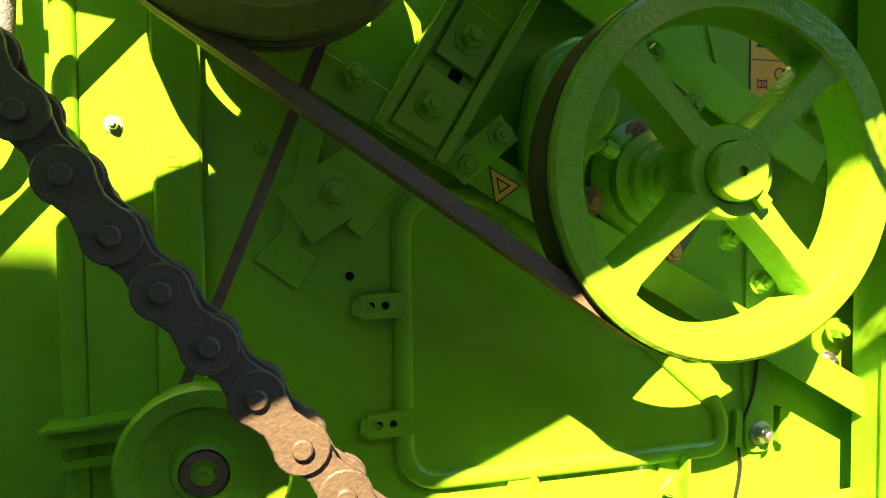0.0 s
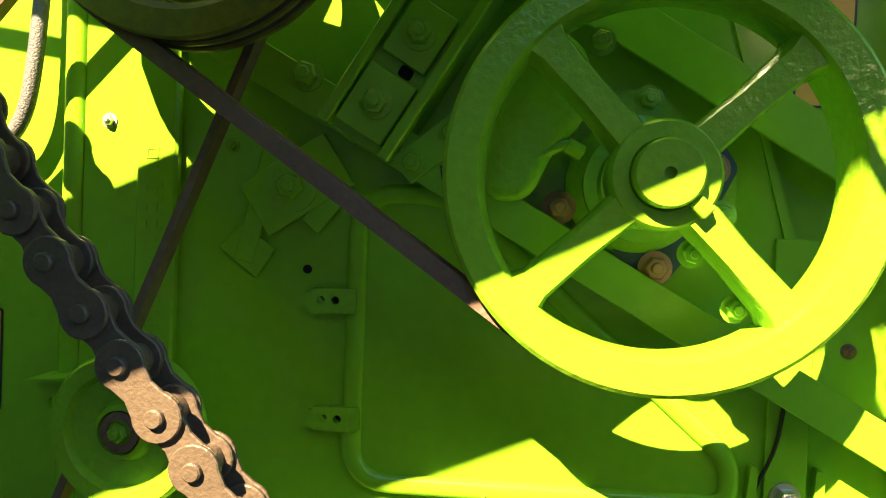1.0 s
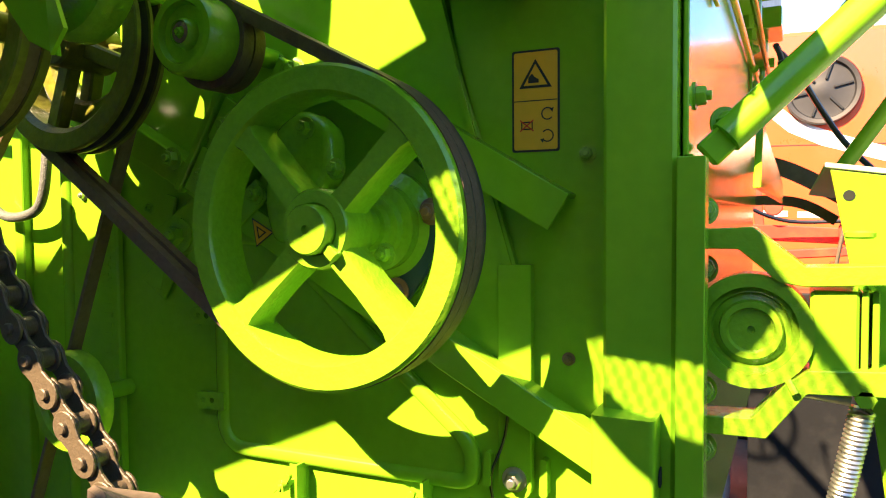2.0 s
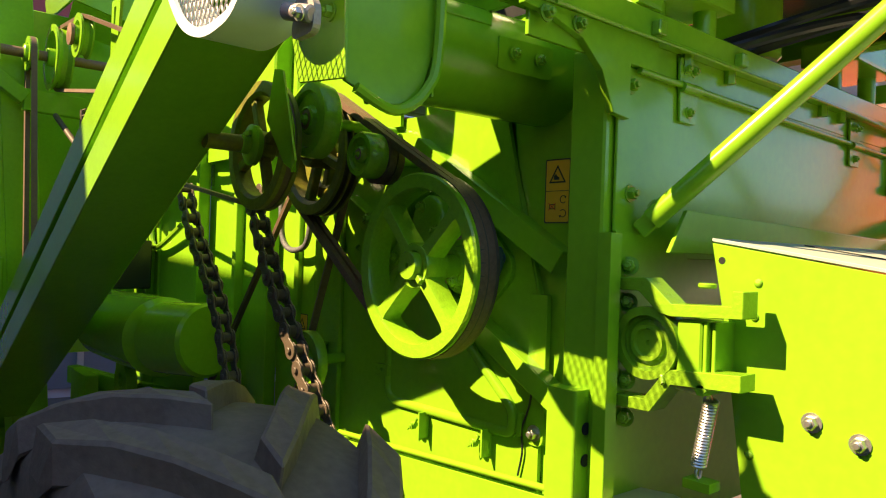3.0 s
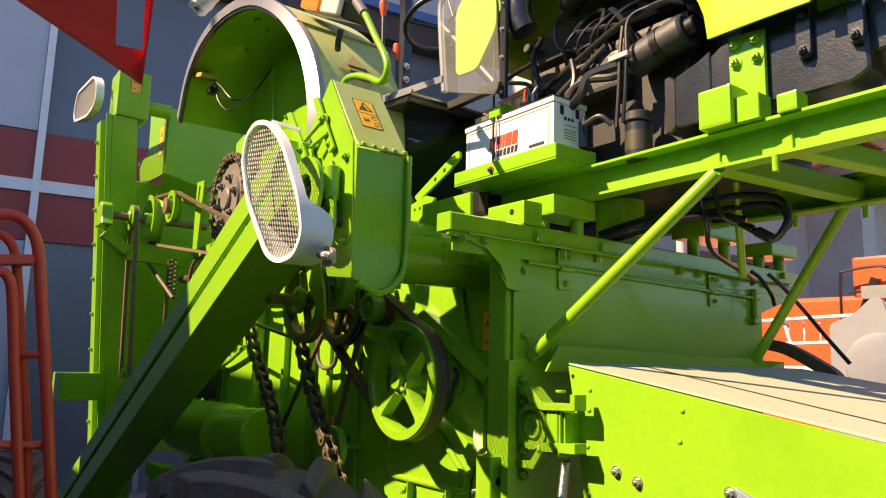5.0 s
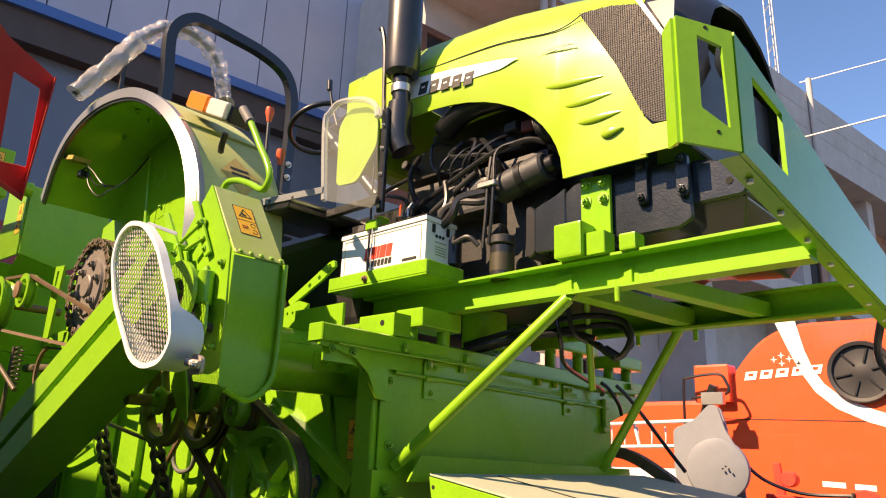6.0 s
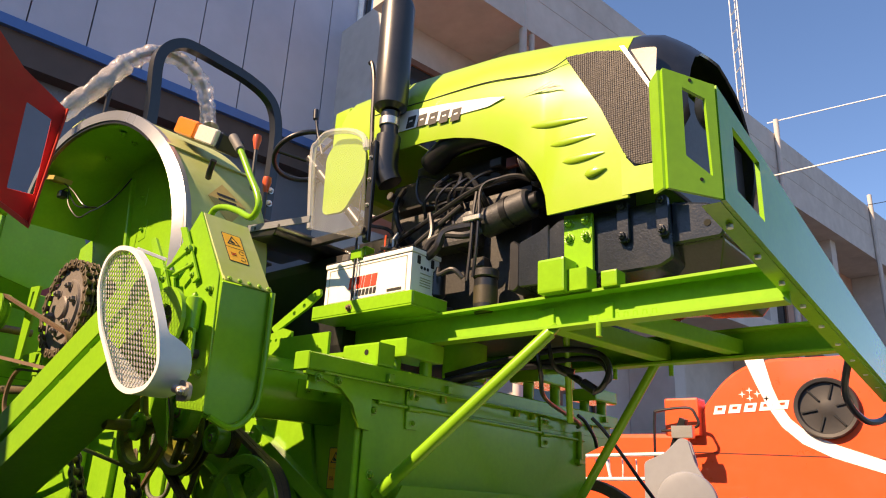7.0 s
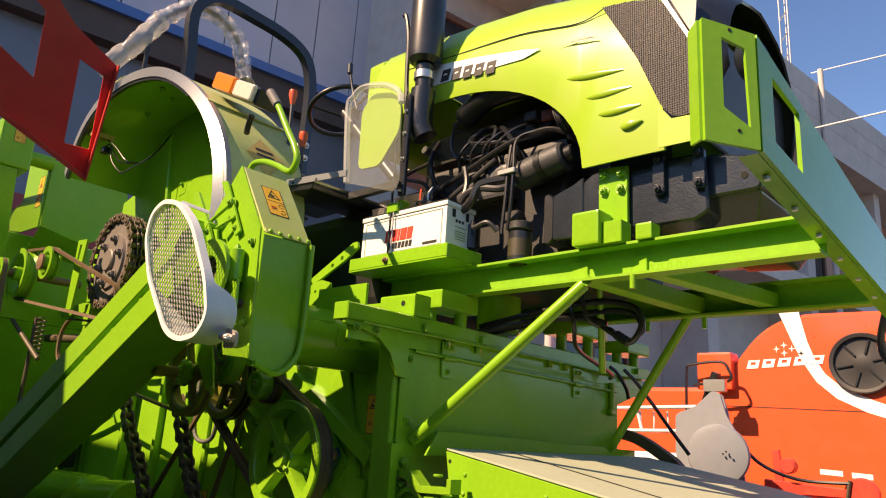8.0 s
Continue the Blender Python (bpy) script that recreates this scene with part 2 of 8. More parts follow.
def sweep_along(path, section, closed=False, up=(0, 0, 1), caps=True):
    """Draws the section, rows of (side, up), along the path."""
    path = [Vector(p) for p in path]
    bm = bmesh.new()
    n = len(path)
    rings = []
    side = None
    for i, p in enumerate(path):
        a = path[i - 1] if (i > 0 or closed) else p
        b = path[(i + 1) % n] if (i < n - 1 or closed) else p
        d = (b - a).normalized()
        if up is None:
            if side is None:
                side = d.orthogonal().normalized()
            side = (side - d * side.dot(d)).normalized()
            u = side.cross(d)
        else:
            side = d.cross(Vector(up)).normalized()
            u = side.cross(d)
        rings.append([bm.verts.new(p + side * s + u * h) for s, h in section])
    m = len(section)
    for i in range(n if closed else n - 1):
        lo, hi = rings[i], rings[(i + 1) % n]
        for k in range(m):
            bm.faces.new((lo[k], lo[(k + 1) % m], hi[(k + 1) % m], hi[k]))
    if caps and not closed:
        bm.faces.new(rings[0][::-1])
        bm.faces.new(rings[-1])
    bmesh.ops.recalc_face_normals(bm, faces=bm.faces)
    faces_smooth(bm)
    return bm


def tube(pts, r, seg=8, smooth=6, closed=False):
    path = curve_points(pts, smooth) if smooth else pts
    return sweep_along(path, [(r * math.cos(2 * math.pi * k / seg), r * math.sin(2 * math.pi * k / seg)) for k in range(seg)], closed, up=None)


def slab(outline, place, thick, holes=(), bevel=0.0):
    """A plate: outline and holes as rows of (u, v); place(u, v, d) gives the point d along the thickness."""
    bm = bmesh.new()
    loops = []
    for loop in (outline, *holes):
        vs = [bm.verts.new((u, v, 0)) for u, v in loop]
        for i in range(len(vs)):
            bm.edges.new((vs[i], vs[(i + 1) % len(vs)]))
        loops.append(vs)
    if holes:
        bmesh.ops.triangle_fill(bm, use_beauty=True, use_dissolve=False, edges=bm.edges[:])
    else:
        bm.faces.new(loops[0])
    ext = bmesh.ops.extrude_face_region(bm, geom=bm.faces[:])
    for g in ext["geom"]:
        if isinstance(g, bmesh.types.BMVert):
            g.co.z = thick
    for v in bm.verts:
        v.co = Vector(place(*v.co))
    bmesh.ops.recalc_face_normals(bm, faces=bm.faces)
    if bevel:
        bevelled(bm, bevel, 1, 50)
    return bm


def rounded(pts, r, seg=5):
    """A closed outline with its corners rounded. r: one radius or one a corner."""
    out, n = [], len(pts)
    for i in range(n):
        p = Vector(pts[i]).to_2d() if len(pts[i]) > 2 else Vector(pts[i])
        a, b = Vector(pts[i - 1]) - p, Vector(pts[(i + 1) % n]) - p
        rad = r[i] if isinstance(r, (list, tuple)) else r
        k = min(rad, a.length * 0.45, b.length * 0.45)
        if k <= 0:
            out.append((p.x, p.y))
            continue
        s, e = p + a.normalized() * k, p + b.normalized() * k
        for j in range(seg + 1):
            t = j / seg
            q = s * (1 - t) ** 2 + p * 2 * t * (1 - t) + e * t * t
            out.append((q.x, q.y))
    return out


def circle(cx, cy, r, seg=16):
    return [(cx + r * math.cos(2 * math.pi * i / seg), cy + r * math.sin(2 * math.pi * i / seg)) for i in range(seg)]


def join(*bms):
    out = bmesh.new()
    for b in bms:
        tmp = bpy.data.meshes.new("tmp")
        b.to_mesh(tmp)
        b.free()
        out.from_mesh(tmp)
        bpy.data.meshes.remove(tmp)
    return out


# ---- things and parts ----
def thing(name, at, label, category, group="", kind=""):
    ob = new(name)
    ob.empty_display_size = 0.05
    ob.matrix_basis = Matrix.Translation(at)
    return tagged(ob, label, category, group, kind)


def part(name, bm, material, parent, label="", smooth=None):
    me = bpy.data.meshes.new(name)
    if smooth is not None:
        faces_smooth(bm, smooth)
    bm.to_mesh(me)
    bm.free()
    me.materials.append(material)
    ob = new(name, me)
    if parent is not None:
        ob.parent = parent
        if parent.type == "EMPTY":
            ob.matrix_parent_inverse = parent.matrix_basis.inverted()
    return tagged(ob, label)


def solid(name, bm, material, label, category, group="", kind="", smooth=None):
    return tagged(part(name, bm, material, None, "", smooth), label, category, group, kind)


SHARED = {}


def placed(name, key, build, material, parent, m, label=""):
    """A part on a shared mesh, built once about the origin, at the pose m."""
    if key not in SHARED:
        me = bpy.data.meshes.new(name)
        bm = build()
        bm.to_mesh(me)
        bm.free()
        me.materials.append(material)
        SHARED[key] = me
    ob = new(name, SHARED[key])
    ob.matrix_basis = m
    if parent is not None:
        ob.parent = parent
        if parent.type == "EMPTY":
            ob.matrix_parent_inverse = parent.matrix_basis.inverted()
    return tagged(ob, label)


def turn_to(p, n, spin=0.0):
    """The pose at p whose z axis is n."""
    a, b, n = basis(n)
    m = Matrix((a, b, n)).transposed().to_4x4()
    return Matrix.Translation(p) @ m @ Matrix.Rotation(radians(spin), 4, "Z")


def hex_bolt():
    b1 = lathe((0, 0, 0), (0, 0, 1), [(0, 0), (1.42, 0), (1.42, 0.22), (0, 0.25)], 16)
    b2 = lathe((0, 0, 0.25), (0, 0, 1), [(0, 0), (1.0, 0), (1.0, 0.75), (0.85, 0.95), (0, 0.95)], 6)
    b3 = lathe((0, 0, 1.1), (0, 0, 1), [(0.5, 0), (0.5, 0.5), (0.4, 0.6), (0, 0.6)], 10)
    return join(b1, b2, b3)


def round_bolt():
    return lathe((0, 0, 0), (0, 0, 1), [(0, 0), (1.0, 0), (0.95, 0.25), (0.7, 0.5), (0.3, 0.62), (0, 0.65)], 12)


def bolt(parent, p, n, r=0.009, material=None, spin=0.0, label=""):
    material = material or GREEN_CAST
    return placed("bolt", ("bolt", material.name), hex_bolt, material, parent, turn_to(p, n, spin) @ Matrix.Scale(r, 4), label)


def rivet(parent, p, n, r=0.006, material=None):
    material = material or GREEN_CAST
    return placed("rivet", ("rivet", material.name), round_bolt, material, parent, turn_to(p, n) @ Matrix.Scale(r, 4))


# the machine's flank: u along, z up, d proud of it towards the open side
def flank(u, z, d=0.0):
    return Vector((u, 0.875 + 0.05 * u - d, z))


OUT = Vector((0.05, -1, 0)).normalized()


def flank_plate(outline, d0, thick, holes=(), bevel=0.0):
    return slab(outline, lambda u, v, d: flank(u, v, d0 + d), thick, holes, bevel)


def at_y(y):
    return lambda u, v, d: (u, y - d, v)


def at_x(x):
    return lambda u, v, d: (x + d, u, v)

# ---- ground ----
solid("ground", box(-300, 300, -300, 300, -0.5, 0.0, 0), YARD, "dusty brown bare yard under the machines", "ground", kind="structure")

# unseen wall, added and stepped in height so its shadow edge suits the machine
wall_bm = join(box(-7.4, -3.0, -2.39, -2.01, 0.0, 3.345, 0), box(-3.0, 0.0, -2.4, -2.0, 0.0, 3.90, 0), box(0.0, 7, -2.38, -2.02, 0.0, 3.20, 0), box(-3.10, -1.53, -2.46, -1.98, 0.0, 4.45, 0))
solid("wall_south", wall_bm, SLATEWALL_PLAIN, "unseen plain grey wall with a taller pier, added for its shade", "wall", kind="structure")
# unseen wall, added to give the glossy hopper panel a dark bluish reflection
solid("wall_east", box(5.4, 5.8, -2.0, 16.0, 0.0, 2.60, 0), BLUEWALL, "unseen plain blue-grey wall, added for the hopper panel to reflect", "wall", kind="structure")

# ---- harvester: flank with its access door ----
body = thing("threshing_unit", (0.1, 1.3, 0.0), "lime green painted steel threshing body of a harvester", "harvester")
part("flank_panel", flank_plate([(-0.26, 0.7), (0.43, 0.7), (0.43, 1.60), (0.385, 1.75), (0.35, 1.86), (0.31, 2.02), (-0.26, 2.02)], -0.010, 0.010), GREEN, body)
part("flank_panel", flank_plate([(0.425, 0.7), (0.60, 0.7), (0.60, 2.2), (0.30, 2.2), (0.34, 1.9), (0.425, 1.6)], -0.022, 0.010), GREEN, body)
part("front_strip", flank_plate([(-0.365, 0.7), (-0.30, 0.7), (-0.30, 2.1), (-0.365, 2.1)], 0.0, 0.006, bevel=0.001), GREEN, body)
part("front_strip", flank_plate([(-0.299, 0.7), (-0.252, 0.7), (-0.252, 2.1), (-0.299, 2.1)], 0.0, 0.014, bevel=0.003), GREEN, body)
part("corner_tube", rod(flank(-0.378, 0.7, 0.0), flank(-0.378, 2.1, 0.0), 0.013, 16), GREEN, body)
for u0, u1, d in ((-0.53, -0.392, -0.045), (-0.72, -0.535, -0.075), (-0.95, -0.725, -0.06), (-1.25, -0.955, -0.09), (-1.75, -1.255, -0.07), (-2.3, -1.755, -0.10)):
    part("rear_panel", flank_plate([(u0, 0.7), (u1, 0.7), (u1, 2.1), (u0, 2.1)], d, 0.010, bevel=0.002), GREEN, body)
for u in (-0.55, -0.735, -0.96, -1.27, -1.77):
    part("stiffener", flank_plate([(u, 0.7), (u + 0.025, 0.7), (u + 0.025, 2.08), (u, 2.08)], -0.06, 0.04, bevel=0.002), GREEN, body)
part("roof_sheet", box(-2.3, 0.62, 0.9, 2.4, 2.0, 2.012, 0), GREEN, body)

DOOR = [(-0.058, 1.664), (0.06, 1.664), (0.377, 1.385), (0.377, 1.318), (-0.058, 1.318)]
door = part("access_door", flank_plate(rounded(DOOR, [0.05, 0.04, 0.05, 0.04, 0.05]), 0.0, 0.005), GREEN, body, "rounded access door with a pressed rim")
rim_path = [flank(u, v, 0.006) for u, v in rounded([(-0.046, 1.652), (0.055, 1.652), (0.365, 1.380), (0.365, 1.330), (-0.046, 1.330)], [0.045, 0.035, 0.045, 0.04, 0.045], 6)]
part("pressed_rim", sweep_along(rim_path, [(0.011 * math.cos(t), 0.007 * math.sin(t)) for t in (radians(a) for a in range(0, 360, 30))], True, up=OUT), GREEN, door)
for hz in (1.532, 1.401):
    u0, u1 = (-0.104, -0.044) if hz > 1.5 else (-0.097, -0.036)
    hole = [circle(u0 + 0.021, hz, 0.0045, 10), circle(u0 + 0.037, hz, 0.0045, 10)]
    hinge = part("hinge", flank_plate(rounded([(u0 + 0.008, hz - 0.014), (u1, hz - 0.014), (u1, hz + 0.014), (u0 + 0.008, hz + 0.012)], 0.004), 0.006, 0.010, hole, 0.0), GREEN_CAST, door)
    part("hinge_lug", flank_plate(rounded([(u0, hz - 0.008), (u0 + 0.018, hz - 0.017), (u0 + 0.03, hz - 0.008), (u0 + 0.016, hz + 0.006), (u0 + 0.002, hz + 0.008)], 0.003), 0.004, 0.010), GREEN_CAST, hinge)
    # dark backing plate: the shade inside the hinge holes is put into its colour
    part("hinge_seat", flank_plate([(u0 + 0.01, hz - 0.01), (u1 - 0.006, hz - 0.01), (u1 - 0.006, hz + 0.01), (u0 + 0.01, hz + 0.01)], 0.0, 0.0062), DARKHOLE, hinge)
part("drilled_hole", rod(flank(-0.104, 1.564, 0.0), flank(-0.104, 1.564, 0.0015), 0.005, 12), DARKHOLE, body)


COPPERY = mat("copper brown plated bolt", (0.36, 0.20, 0.11), 0.38, 0.25, grain=0.2, size=200, bump=0.2)


def drive_wheel():
    """The large two-groove belt wheel with four spokes."""
    c = Vector((0.252, 0.719, 1.668))
    ax = Vector((0.005, -1, 0.0)).normalized()
    w = thing("belt_pulley", c, "large lime green four-spoke cast belt pulley on a short shaft", "pulley")
    R = 0.1875
    prof = [(R - 0.034, 0.010), (R - 0.030, 0.016), (R - 0.004, 0.016), (R, 0.012), (R, 0.004), (R - 0.012, -0.002), (R - 0.012, -0.010),
            (R, -0.014), (R, -0.018), (R - 0.012, -0.023), (R - 0.012, -0.031), (R, -0.036), (R, -0.044), (R - 0.026, -0.044), (R - 0.034, -0.038)]
    rim = part("rim", lathe(c, ax, prof, 96, closed=True), GREEN_CAST, w)
    part("groove_ring", lathe(c, ax, [(R - 0.010, 0.003), (R + 0.0012, 0.0035), (R + 0.0012, -0.0435), (R - 0.010, -0.043), (R - 0.011, -0.030), (R - 0.011, -0.002)], 96, closed=True), GROOVE, rim, "rubber-blackened belt grooves")
    a, b, n = basis(ax)
    for k in range(4):
        t = radians(45 + 90 * k - 2)
        d = (Vector((1, 0.005, 0)).normalized() * math.cos(t) + Vector((0, 0, 1)) * math.sin(t))
        s = d.cross(ax)
        p, q = c + d * 0.035, c + d * (R - 0.030)
        bm = bmesh.new()
        rows = []
        for pt, wd, th in ((p, 0.028, 0.012), (c + d * 0.09, 0.024, 0.011), (q - d * 0.015, 0.027, 0.011), (q + d * 0.004, 0.040, 0.012)):
            rows.append([bm.verts.new(pt + s * x * wd + ax * y) for x, y in ((-0.58, 0.004), (-0.46, th), (0.46, th), (0.58, 0.004), (0.62, -0.030), (-0.62, -0.030))])
        for lo, hi in zip(rows, rows[1:]):
            for i in range(6):
                bm.faces.new((lo[i], lo[(i + 1) % 6], hi[(i + 1) % 6], hi[i]))
        bm.faces.new(rows[0][::-1])
        bm.faces.new(rows[-1])
        bmesh.ops.recalc_face_normals(bm, faces=bm.faces)
        part("spoke", bm, GREEN_CAST, w, smooth=35)
    bm = slab(rounded([(0.078, 1.70), (0.095, 1.80), (0.150, 1.83), (0.195, 1.80), (0.196, 1.735), (0.160, 1.695), (0.140, 1.648), (0.095, 1.645)], [0.03, 0.03, 0.03, 0.03, 0.03, 0.015, 0.02, 0.02], 6), at_y(0.86), 0.040)
    bevelled(bm, 0.014, 3, 50)
    part("gear_cover", bm, GREEN_CAST, w, "glossy cast gear cover", smooth=50)
    part("grease_pipe", tube([(0.118, 0.834, 1.650), (0.128, 0.828, 1.668), (0.144, 0.826, 1.690), (0.172, 0.826, 1.705), (0.190, 0.830, 1.697)], 0.006, 10), GREEN_CAST, w)
    part("pipe_nut", rod((0.174, 0.826, 1.705), (0.190, 0.830, 1.697), 0.009, 6), GREEN_CAST, w)
    part("hub", lathe(c, ax, [(0, -0.04), (0.047, -0.04), (0.047, 0.010), (0.044, 0.014), (0.031, 0.014), (0.029, 0.011), (0, 0.011)], 48), GREEN_CAST, w)
    part("shaft_end", lathe(c + ax * 0.008, ax, [(0, 0), (0.029, 0), (0.029, 0.020), (0.027, 0.0225), (0.005, 0.0225), (0.0045, 0.016), (0, 0.016)], 40), GREEN_CAST, w)
    kd = (Vector((1, 0, 0)) * 0.72 - Vector((0, 0, 1)) * 0.68).normalized()
    part("key", bar(c + kd * 0.030 + ax * 0.018, c + kd * 0.047 + ax * 0.018, 0.013, 0.012, ax, 0.0015), GREEN_CAST, w)
    part("shaft", rod(c - ax * 0.04, c - ax * 0.17, 0.026, 24), GREEN, w)
    house = part("bearing_housing", lathe(c - ax * 0.165, ax, [(0, 0), (0.075, 0), (0.075, 0.02), (0.058, 0.032), (0.058, 0.05), (0.045, 0.052), (0.042, 0.062), (0.034, 0.064), (0.032, 0.075), (0, 0.075)], 40), GREEN_CAST, w)
    part("flange_plate", slab(rounded([(-0.105, -0.02), (-0.02, -0.105), (0.02, -0.105), (0.105, -0.02), (0.105, 0.02), (0.02, 0.105), (-0.02, 0.105), (-0.105, 0.02)], 0.02),
                              lambda u, v, d: c + a * u + b * v - ax * (0.172 - d), 0.012), GREEN_CAST, house)
    part("stay_plate", slab(rounded([(0.226, 1.604), (0.240, 1.632), (0.292, 1.640), (0.306, 1.690), (0.335, 1.716), (0.352, 1.690), (0.312, 1.606), (0.282, 1.566), (0.250, 1.572)], 0.008), at_y(0.868), 0.008), mat("slate blue stay paint", (0.035, 0.075, 0.085), 0.35, grain=0.1, size=80, bump=0.15), house, "dark slate stay plate")
    for u, z in ((0.2345, 1.722), (0.325, 1.688), (0.272, 1.584), (0.171, 1.643)):
        bolt(house, (u, 0.858, z), ax, 0.0125, COPPERY, 10, "browned hex bolt")
    for du, dz, m in ((0.036, -0.066, GREEN_CAST), (0.076, -0.114, GREEN_CAST), (0.06, -0.03, GREEN_CAST), (-0.008, 0.072, GREEN_CAST), (-0.053, 0.124, GREEN_CAST)):
        bolt(w, c + Vector((du, 0.0, dz)) - ax * 0.045, ax, 0.0095, m)
    return w


drive_wheel()


def flat_path(pulleys, side):
    """The closed line of a belt round pulleys, rows of (x, z, r, turn): turn +1 goes round anticlockwise."""
    pts = []
    n = len(pulleys)
    ends = []
    for i in range(n):
        (x0, z0, r0, s0), (x1, z1, r1, s1) = pulleys[i], pulleys[(i + 1) % n]
        d = Vector((x1 - x0, z1 - z0))
        L, base = d.length, math.atan2(d.y, d.x)
        e0, e1 = r0 * s0, r1 * s1
        off = math.asin(max(-1, min(1, (e0 - e1) / L)))
        nrm = base - math.pi / 2 + off
        ends.append(((x0 + e0 * math.cos(nrm), z0 + e0 * math.sin(nrm)), (x1 + e1 * math.cos(nrm), z1 + e1 * math.sin(nrm))))
    for i in range(n):
        x, z, r, s = pulleys[i]
        a, b = ends[i - 1][1], ends[i][0]
        t0, t1 = math.atan2(a[1] - z, a[0] - x), math.atan2(b[1] - z, b[0] - x)
        if s > 0:
            while t1 < t0:
                t1 += 2 * math.pi
        else:
            while t1 > t0:
                t1 -= 2 * math.pi
        k = max(3, int(abs(t1 - t0) / 0.12))
        pts += [(x + r * math.cos(t0 + (t1 - t0) * j / k), z + r * math.sin(t0 + (t1 - t0) * j / k)) for j in range(k + 1)]
        q = ends[i][1]
        for j in range(1, 8):
            pts.append((b[0] + (q[0] - b[0]) * j / 8, b[1] + (q[1] - b[1]) * j / 8))
    return pts


def belt(pulleys, y, width, label, thick=0.010, group="drive belts"):
    pts = flat_path(pulleys, 1)
    path = [Vector((x, y, z)) for x, z in pts]
    w, t = width / 2, thick
    sec = [(-t / 2, -w), (t / 2, -w * 0.75), (t / 2, w * 0.75), (-t / 2, w)]
    ob = solid("drive_belt", sweep_along(path, sec, True, up=(0, 1, 0)), BELT, label, "belt", group)
    return ob


SHAFT_Z = 1.932


def shaft_x(y):
    return -0.185


for dy in (0.725, 0.746):
    belt([(0.252, 1.668, 0.181, 1), (0.088, 1.900, 0.050, 1), (shaft_x(dy), SHAFT_Z, 0.150, 1)], dy, 0.018, "worn dark rubber vee belt on the large pulley", 0.016)
belt([(-0.185, SHAFT_Z, 0.10, 1), (-0.74, 1.03, 0.27, 1)], 0.773, 0.020, "narrow dark rubber belt running down past the idler")
belt([(-0.185, SHAFT_Z, 0.144, 1), (-1.45, 2.10, 0.11, 1)], 0.582, 0.020, "pale worn belt running back from the pulley stack")


def stepped_pulleys():
    s = thing("pulley_stack", (-0.14, 0.62, SHAFT_Z), "stack of oily green grooved pulleys on one shaft above the chains", "pulley")
    at = lambda y: Vector((shaft_x(y), y, SHAFT_Z))
    ax = Vector((0, -1, 0))
    part("shaft", rod(at(0.92), at(0.44), 0.020, 20), STAINED, s)

    def grooved(y, R, n, lip=0.012, gap=0.022, web=0.005):
        """A spoked pulley with n grooves; its back face is at y."""
        c = at(y)
        prof = [(R - 0.034, 0.0), (R - 0.002, 0.0), (R, 0.002)]
        h = lip
        for k in range(n):
            prof += [(R, h), (R - 0.014, h + gap * 0.28), (R - 0.014, h + gap * 0.72), (R, h + gap)]
            h += gap + web
        h += lip - web
        prof += [(R, h - 0.002), (R - 0.002, h), (R - 0.026, h), (R - 0.034, h - 0.008)]
        rim = part("pulley", lathe(c, ax, prof, 72, closed=True), STAINED, s)
        for k in range(n):
            g0 = lip + k * (gap + web)
            part("groove_ring", lathe(c + ax * g0, ax, [(R - 0.013, gap * 0.29), (R - 0.0025, 0.001 + gap * 0.05), (R - 0.0110, gap * 0.36), (R - 0.0125, gap * 0.64), (R - 0.0025, gap * 0.94), (R - 0.0135, gap * 0.72)], 72, closed=True), GROOVE, rim, "rubber-blackened groove")
        for k in range(4):
            t = radians(20 + 90 * k + 300 * y)
            d = Vector((math.cos(t), 0, math.sin(t)))
            m = c + ax * (h / 2)
            part("spoke", bar(m + d * 0.02, m + d * (R - 0.03), 0.024, 0.022, ax, 0.003), STAINED, rim)
        part("hub", rod(c, c + ax * (h + 0.01), 0.036, 24, bevel=0.003), STAINED, rim)
    grooved(0.788, 0.110, 1, 0.008, 0.020)
    grooved(0.762, 0.155, 2, 0.008, 0.016)
    grooved(0.602, 0.152, 1, 0.012, 0.018)
    c = at(0.56)
    part("bearing_cap", lathe(c, ax, [(0, 0), (0.048, 0), (0.048, 0.012), (0.034, 0.018), (0.022, 0.018), (0.022, 0.036), (0.019, 0.039), (0.005, 0.039), (0.004, 0.034), (0, 0.034)], 32), GREEN_CAST, s)
    part("key", bar(at(0.535) + Vector((-0.004, 0, 0.022)), at(0.535) + Vector((0.030, 0, 0.024)), 0.012, 0.008, ax, 0.001), GREEN_CAST, s)
    part("guide_plate", slab([(-0.055, 2.085), (-0.028, 2.080), (0.038, 1.953), (0.052, 1.852), (0.005, 1.873), (-0.085, 1.975)], at_y(0.545), 0.006, bevel=0.001), GREEN, s, "bent green guide plate")
    part("guide_flange", slab([(-0.028, 2.080), (-0.013, 2.075), (0.090, 1.872), (0.052, 1.852), (0.038, 1.953)], lambda u, v, d: (u, 0.543 - 0.3 * max(0.0, u - 0.03) - d, v), 0.005), GREEN, s, "bent green guide plate")
    return s


stepped_pulleys()


